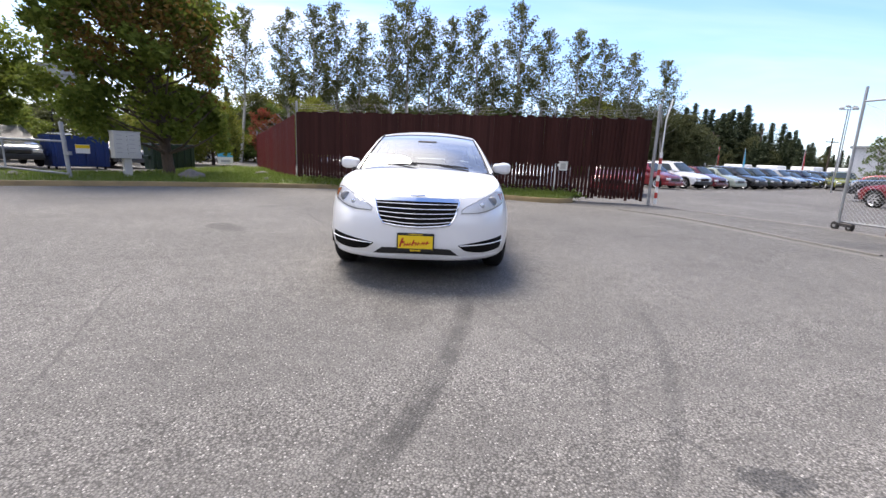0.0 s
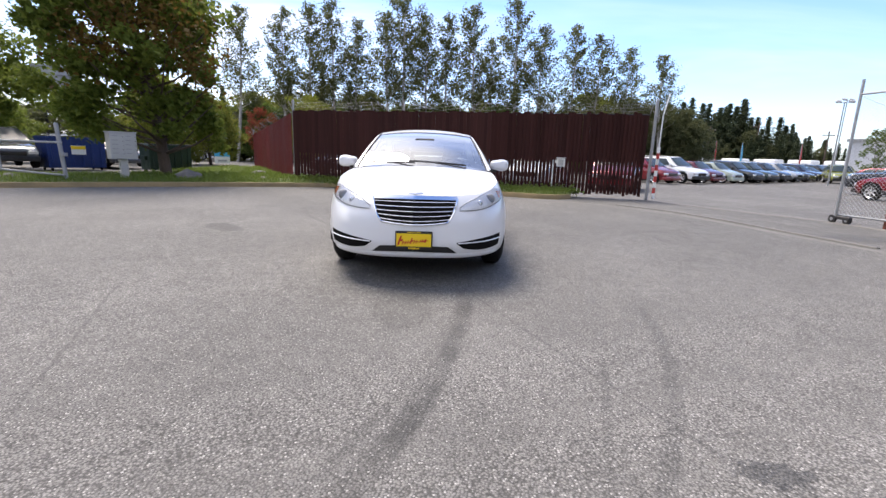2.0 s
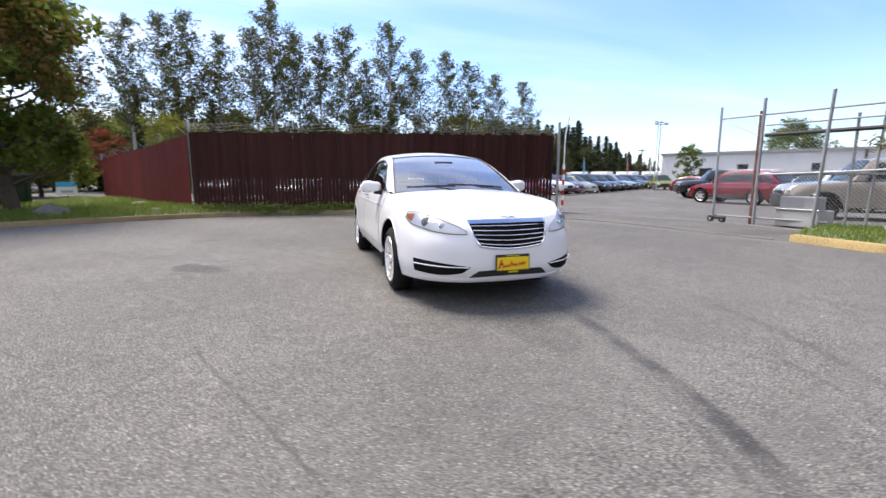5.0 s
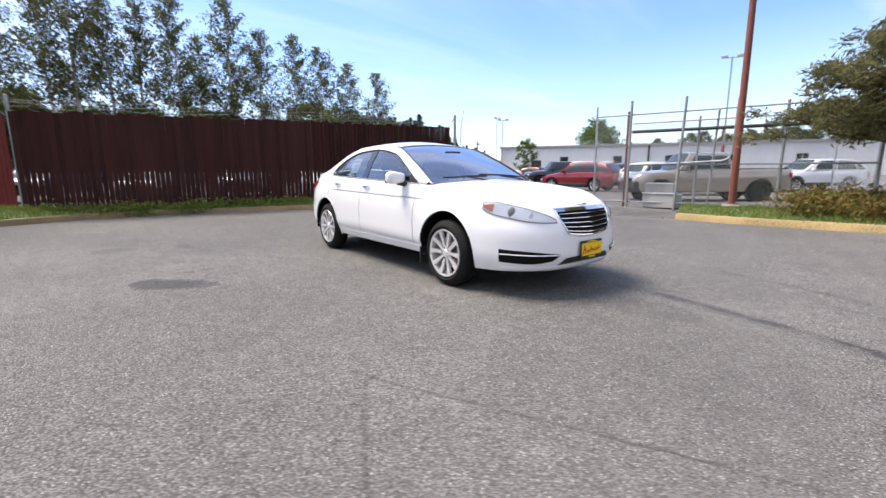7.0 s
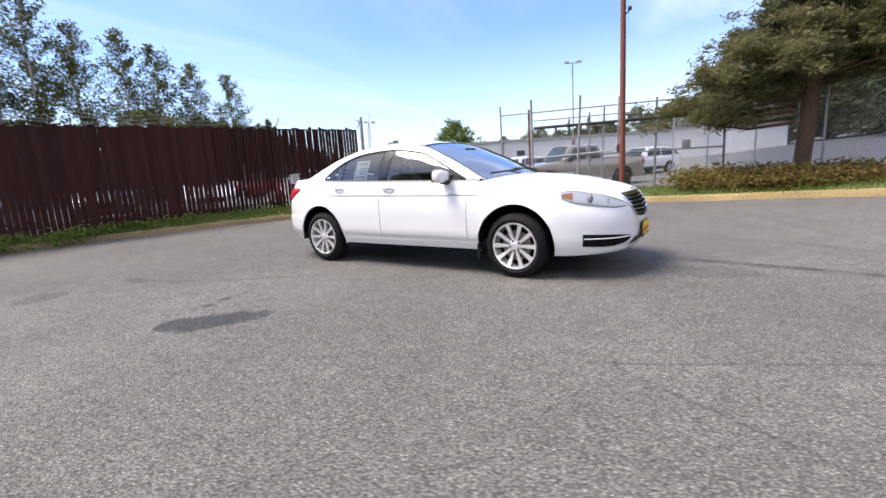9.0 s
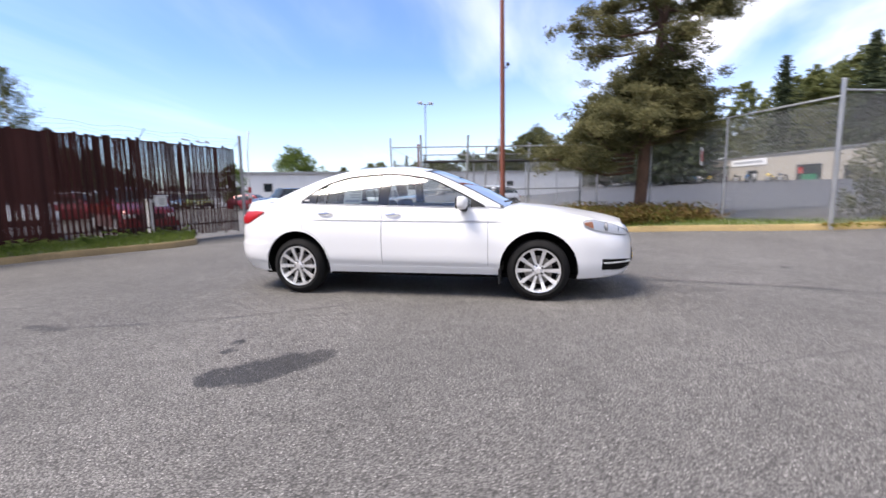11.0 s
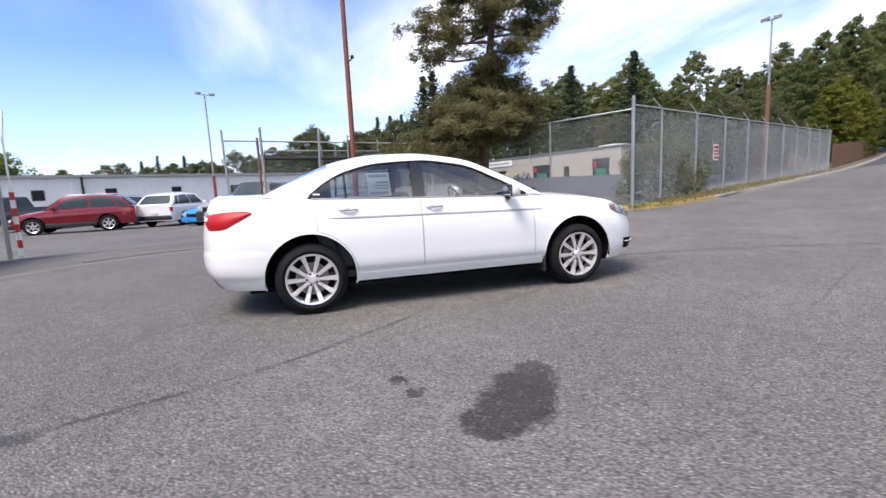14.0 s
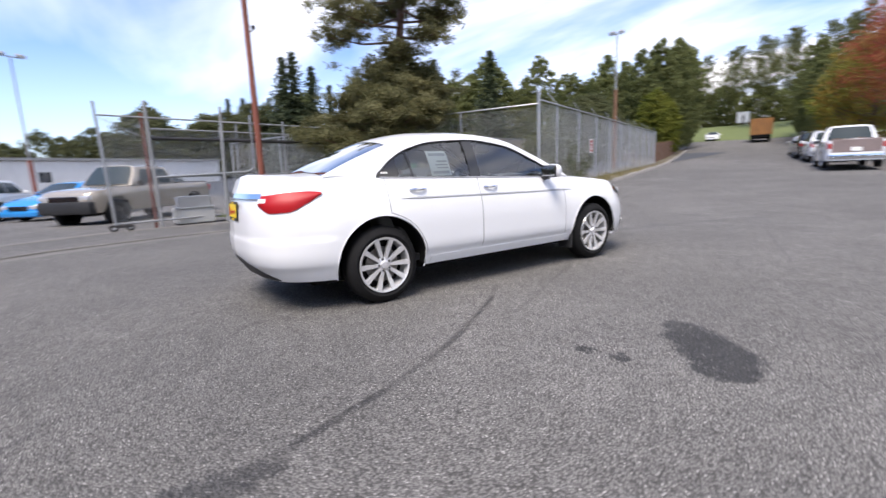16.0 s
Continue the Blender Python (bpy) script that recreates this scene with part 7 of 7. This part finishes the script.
for k, (x, y, h) in enumerate(TALL):
    m = at(x, y, h / 14 * 1.02, k * 1.7, 1.0)
    if k < 4:
        protos.append(tree("tall_tree", "tall slender pale-stemmed tree with sparse leaves", kinds[k], "poplar", "bark_pale", m, "tall trees behind the fence"))
    else:
        copy_thing(protos[(k * 3 + k // 4) % 4], m)
# undergrowth and dark conifers below them
con = [conifer(12, 5.0, s) for s in (41, 42, 43)]
con_ob = []
for k, (x, y, h) in enumerate(((-13.2, 33.5, 7.4), (-11.0, 36.5, 8.2), (-8.2, 35.0, 6.8), (-6.4, 37.6, 7.8), (-1.8, 37.0, 6.6), (1.2, 38.6, 7.2), (6.2, 36.8, 7.0), (9.0, 36.2, 6.4), (11.4, 35.8, 8.6), (14.2, 34.6, 7.2), (17.6, 33.8, 6.4), (21.5, 33.0, 7.0), (-19.0, 33.5, 8.0), (4.0, 41.5, 8.8), (-16.2, 40.0, 9.0))):
    m = at(x * 1.1, y + 5.0, h / 12 * 1.2, k * 1.3, 1.15)
    if k < 3:
        con_ob.append(tree("conifer", "dark green conifer among the tall trees", con[k], "conifer", "bark", m, "conifers behind the fence"))
    else:
        copy_thing(con_ob[k % 3], m)
bushes = [broad_tree(6, 5.0, .3, 30, 7000, .20, s, .09) for s in (51, 52)]
bush_ob = []
for k in range(22):
    x = -19 + 1.75 * k
    y = 42.0 - .085 * abs(x) + 2.2 * math.sin(k * 2.1)
    m = at(x * 1.12, y, (.82 + .34 * abs(math.sin(k * 1.9))), k * 2.4, 1.1)
    if k < 2:
        bush_ob.append(tree("undergrowth_tree", "leafy green undergrowth tree behind the fence", bushes[k], ("broad", "lime")[k], "bark", m, "undergrowth"))
    else:
        copy_thing(bush_ob[1 if k % 6 == 1 else 0], m)


def wood(name, label, items, mat):
    """Far woods as one mass: items of (crown arrays, place)."""
    V, F, n = [], [], 0
    for (v, f), m in items:
        a = np.array(m)
        V.append(v @ a[:3, :3].T + a[:3, 3])
        F.append(f + n)
        n += len(v)
    return tagged(part(name, poly_mesh(np.concatenate(V), np.concatenate(F)), mat), label, "woods", kind="stuff")


far_broad = [broad_tree(12, 7.4, .6, 230, 10000, .21, s, .2, 3, .2, 2)[1] for s in (61, 62, 63)]
far_upright = [broad_tree(12, 4.6, .6, 230, 10000, .19, s, .2, 3, .4, 2)[1] for s in (64, 65, 66)]
rng = random.Random(5)


def belt_of(line, n, hmin, hmax, crowns, deep, base=12.0, wide=1.0):
    """Places along a plan line of (x, y, height factor), several ranks deep."""
    out = []
    fx, fy, fh = (curve1([(i, p[k]) for i, p in enumerate(line)]) for k in range(3))
    for k in range(n):
        t = (k + rng.random()) / n * (len(line) - 1)
        q = rng.random()
        x, y = fx(t) * (1 + deep * q), fy(t) * (1 + deep * q)
        h = fh(t) * (1 + .25 * q) * rng.uniform(hmin, hmax)
        out.append((crowns[k % len(crowns)], at(x, y, h / base, rng.uniform(0, 6.3), wide * rng.uniform(.85, 1.2))))
    return out


con_c = [c[1] for c in con]
NORTH_E = [(35, 88, 8.5), (42, 85, 10.5), (49.5, 81.5, 11.6), (54, 79, 11), (59, 75.5, 8.8), (62.5, 73, 7), (68, 68.5, 4.8), (78, 62, 4)]
wood("north_woods", "dark conifers on the far rise beyond the lot", belt_of(NORTH_E, 80, .6, 1.1, con_c, .12, wide=1.6), "conifer")
wood("north_woods_broad", "broad-leaved trees beyond the lot", belt_of(NORTH_E, 18, .4, .75, far_broad, .08, wide=1.2), "deep")
wood("northwest_woods", "leafy woods far beyond the parking entrance", belt_of([(-46, 16, 8), (-42, 28, 8.5), (-34, 40, 8), (-26, 46, 7.5), (-16, 47, 7.5)], 16, .7, 1.0, far_broad, .15, wide=1.2), "broad")
wood("entrance_thicket", "dark leafy thicket behind the parked cars", belt_of([(-36, 17, 3.6), (-31, 27, 3.8), (-24, 35, 3.8), (-17, 40, 4.4), (-10, 42, 4.6)], 21, .8, 1.15, far_broad, .08, wide=1.5), "deep")
wood("near_thicket", "dark leafy thicket at the corner of the lot", belt_of([(16.5, 36.5, 6.0), (20, 35.4, 5.6), (23.2, 34, 4.8)], 11, .75, 1.0, far_broad, .06, wide=1.0), "deep")
BACK_W = [(78, 60, 4), (76, 40, 5), (75, 28, 6), (74, 18, 7), (75, 8, 7), (76, 0, 9), (76, -10, 11), (78, -22, 12)]
wood("west_woods", "low green woods behind the white building", belt_of(BACK_W, 42, .75, 1.05, far_broad, .10, wide=1.25), "deep")
wood("west_conifers", "conifers behind the white building", belt_of(BACK_W[2:], 26, .6, 1.1, con_c, .15, wide=1.2), "conifer")
EAST = [(84, -24, 12), (74, -36, 13.5), (66, -42, 14.5), (60, -48, 14.5), (52, -54, 12.5), (44, -56, 11.5), (38, -58, 10.5), (34, -62, 10)]
wood("east_woods", "green wooded slope beyond the shop building", belt_of(EAST, 24, .5, .85, far_broad, .10, wide=1.15) + belt_of(EAST, 38, .6, 1.12, far_upright, .10, wide=1.15), "wood")
wood("east_conifers", "tall dark conifers on the slope", [(con_c[k % 3], at(x, y, h / 12 * 1.12, k, 1.5)) for k, (x, y, h) in enumerate(((66.5, -17.5, 15.5), (68, -19.5, 16.5), (67, -22, 14.5), (70, -26, 12.5), (62.5, -32, 14), (58, -39, 14.5), (52.5, -46, 15), (64, -44, 13)))], "conifer")
STREET_L = [(34, -38, 7.5), (27, -38, 8), (23.5, -40, 9.8), (22.5, -44, 10.2), (24, -50, 10.8), (27.5, -58, 11), (33, -69, 11)]
wood("street_woods", "tall green trees along the street", belt_of(STREET_L, 26, .6, 1.05, far_upright, .10, wide=.8), "street_leaf")
wood("street_saplings", "low yellow-green saplings beside the street", belt_of([(19.6, -36.5, 5), (20.6, -40, 5.5), (23, -47, 5.5)], 9, .6, 1.05, far_upright, .02, wide=1.2), "lime")
wood("street_woods_near", "leafy trees on the other side of the street", belt_of([(8.8, -46, 7), (11.5, -52, 8.0), (14.5, -60, 8.5), (19, -72, 9)], 14, .6, 1.1, far_upright, .05, wide=1.1), "street_leaf")
END_T = [(18, -98, 13), (30, -104, 13), (42, -100, 13), (54, -90, 12)]
wood("far_end_woods", "tall sparse trees past the end of the street", [(kinds[k % 3][1], at(x, y, h / 14, k, 1.25, z=7.0)) for k, (x, y, h) in enumerate(((17, -80, 13), (20, -84, 14), (23.5, -82, 13), (26, -88, 15), (29, -84, 14), (31, -92, 15), (34, -88, 14), (37.5, -94, 15), (40, -90, 14), (15, -74, 12), (13, -70, 12)))], "poplar")
wood("far_end_hedge", "low green bank of trees past the end of the street", belt_of(END_T, 24, .45, .8, far_broad, .1, wide=1.5), "street_leaf")
wood("fence_thicket", "dark leafy thicket behind the chain-link fence", belt_of([(11.2, -14.2, 2.6), (13.2, -17.5, 3.4), (15.6, -22, 4.2), (18.2, -27, 5.0), (19.5, -31, 5.5)], 18, .65, 1.05, far_broad, .14, wide=1.0), "deep")
# autumn trees beside the street
mt, mc = broad_tree(9.6, 7.8, 3.8, 80, 17000, .12, 71, .14, 3, 0, 3)
tree("autumn_tree", "tree with red and orange autumn leaves", (mt, mc), "red_leaf", "bark", at(.9, -29.6, .86))
mt, mc = broad_tree(7.5, 6.4, 1.2, 80, 16000, .14, 72, .14, 3, 0, 3)
autumn = tree("autumn_tree", "tree with yellow, orange and green autumn leaves", (mt, mc), "orange_leaf", "bark", at(4.1, -35.0, .90))
mt, mc = broad_tree(7.5, 6.2, 1.2, 46, 12000, .17, 73, .16)
gt = tree("roadside_tree", "leafy yellow-green tree beside the street", (mt, mc), "lime", "bark", at(6.6, -43.5, .9))
copy_thing(gt, at(-2.6, -29, .9, 2))
# unseen row of copies, added only to darken reflections in the saloon's side windows
for k in range(9):
    copy_thing(gt, at(-42 + 3.0 * k, -8 - 4.0 * k, 1.5 + .15 * (k % 3), k * 1.7))
mt, mc = broad_tree(8.5, 7.2, 2.4, 50, 10000, .22, 75, .2)
tree("lone_tree", "round green tree behind the white building", (mt, mc), "broad", "bark", at(56, 34.5, .9))
mt, mc = broad_tree(4.2, 2.6, .9, 24, 2600, .14, 76, .06)
tree("young_tree", "thin young tree before the white building", (mt, mc), "broad", "bark", at(33.5, 28.5, 1.0))
mt, mc = broad_tree(2.4, 3.6, .1, 40, 11000, .075, 77, .02)
shrub = tree("shrub", "leafy green shrub behind the chain-link fence", (mt, mc), "deep", "bark", at(8.5, -10.8, .85))
copy_thing(shrub, at(10.9, -14.6, .6, 2.5))

# the pine with its layered pads
rng2 = random.Random(9)
reach_low = curve1([(1.7, 2.4), (2.4, 2.9), (3.0, 2.5), (3.7, 1.7), (4.3, 1.0), (4.7, .4)])
reach_high = curve1([(4.7, 1.5), (5.3, 2.3), (6.0, 2.45), (7.0, 2.3), (8.0, 1.9), (9.0, 1.3), (10.2, .3)])
cen, rad, segs = [], [], [((0, 0, -.2), (.05, -.15, 3.0), .19, .16), ((.05, -.15, 3.0), (0, -.55, 6.6), .16, .11), ((0, -.55, 6.6), (0, -.5, 10), .11, .03)]


def pine_bough(z, a, ln, droop, r):
    """A crooked limb with needle puffs along its outer half and a flat pad at its end."""
    ty = -.075 * min(z, 7) + (.35 if z < 3.4 else 0)
    tip = Vector((ln * math.cos(a), ty + ln * math.sin(a), z + droop))
    segs.append(((0, ty, z - .25), tip, .05, .014))
    for k in range(26):
        q = rng2.uniform(.42, 1.08) ** .8
        w = r * (.35 + .75 * q)
        d = Vector((rng2.gauss(0, .42), rng2.gauss(0, .42), rng2.gauss(.12, .17))) * w
        p = Vector((0, ty, z - .25)).lerp(tip, q) + d
        cen.append(tuple(p))
        rad.append((rng2.uniform(.16, .30), rng2.uniform(.16, .30), rng2.uniform(.10, .19)))


for k in range(44):
    z = 1.75 + 2.75 * (k / 43) ** 1.1
    a = k * 2.39996 + rng2.uniform(-.3, .3)
    z += .75 if z < 2.7 and math.sin(a) < .25 else 0
    pine_bough(z, a, reach_low(z) * rng2.uniform(.55, 1.0) * (.8 if math.sin(a) < 0 else 1.05), rng2.uniform(-.25, .2), rng2.uniform(.65, .95))
for k in range(32):
    z = 5.45 + 4.6 * k / 31
    a = k * 2.39996 + .9
    pine_bough(z, a, reach_high(z) * rng2.uniform(.62, 1.05), rng2.uniform(-.55, .15), rng2.uniform(.55, .85))
pv = leaf_cloud(cen, rad, 190000, .125, 81, narrow=.26, corners=3, soft=.50)
tree("pine_tree", "tall pine with layered dark green needle pads", (limbs(segs, 8), pv), "pine", "bark_pine", at(9.3, -4.35, z=.12))

# ground ivy bed under the pine
iv = []
for k in range(60):
    t = rng2.random()
    iv.append((8.15 + rng2.uniform(-.85, 1.0), -1.9 - 3.9 * t, .28 + rise(8, -4) + rng2.uniform(-.05, .16)))
ivm = leaf_cloud(iv, np.array([(.42, .42, .20)] * len(iv)), 16000, .06, 82)
bed = tagged(part("ivy_bed", poly_mesh(*ivm), "ivy"), "low bed of green and reddish shrubs under the pine", "shrubs", kind="stuff")
# dry leaves and weeds at the kerbs
wd = []
for k in range(70):
    t = k / 70
    wd.append((lerp(-4.9, 4.3, t) + rng2.uniform(-.2, .2), lerp(9.4, 7.85, t) + rng2.uniform(-.3, .1), .16))
tagged(part("fence_weeds", poly_mesh(*leaf_cloud(wd, np.array([(.30, .2, .16)] * len(wd)), 4200, .07, 83)), "grass"), "weeds along the foot of the slatted fence", "weeds", kind="stuff")
lf = []
for k in range(60):
    a = CORNER + dirn * (k * .25)
    lf.append((a.x - .35 + rng2.uniform(-.2, .2), a.y + rng2.uniform(-.2, .2), rise(a.x, a.y) + .12))
tagged(part("fallen_leaves", poly_mesh(*leaf_cloud(lf, np.array([(.3, .3, .02)] * len(lf)), 1500, .06, 84)), "orange_leaf"), "brown fallen leaves along the kerb", "leaves", kind="stuff")
# the grassy bank past the end of the street
bm = grid(lambda u, v: (lerp(8, 66, u), lerp(-77, -92, v) + 10 * u, rise(29, -74) - .1 + 3.2 * v ** 1.1), 14, 8)
tagged(part("grass_bank", bm, "turf", smooth=True), "green grassy bank past the end of the street", "bank", kind="structure")
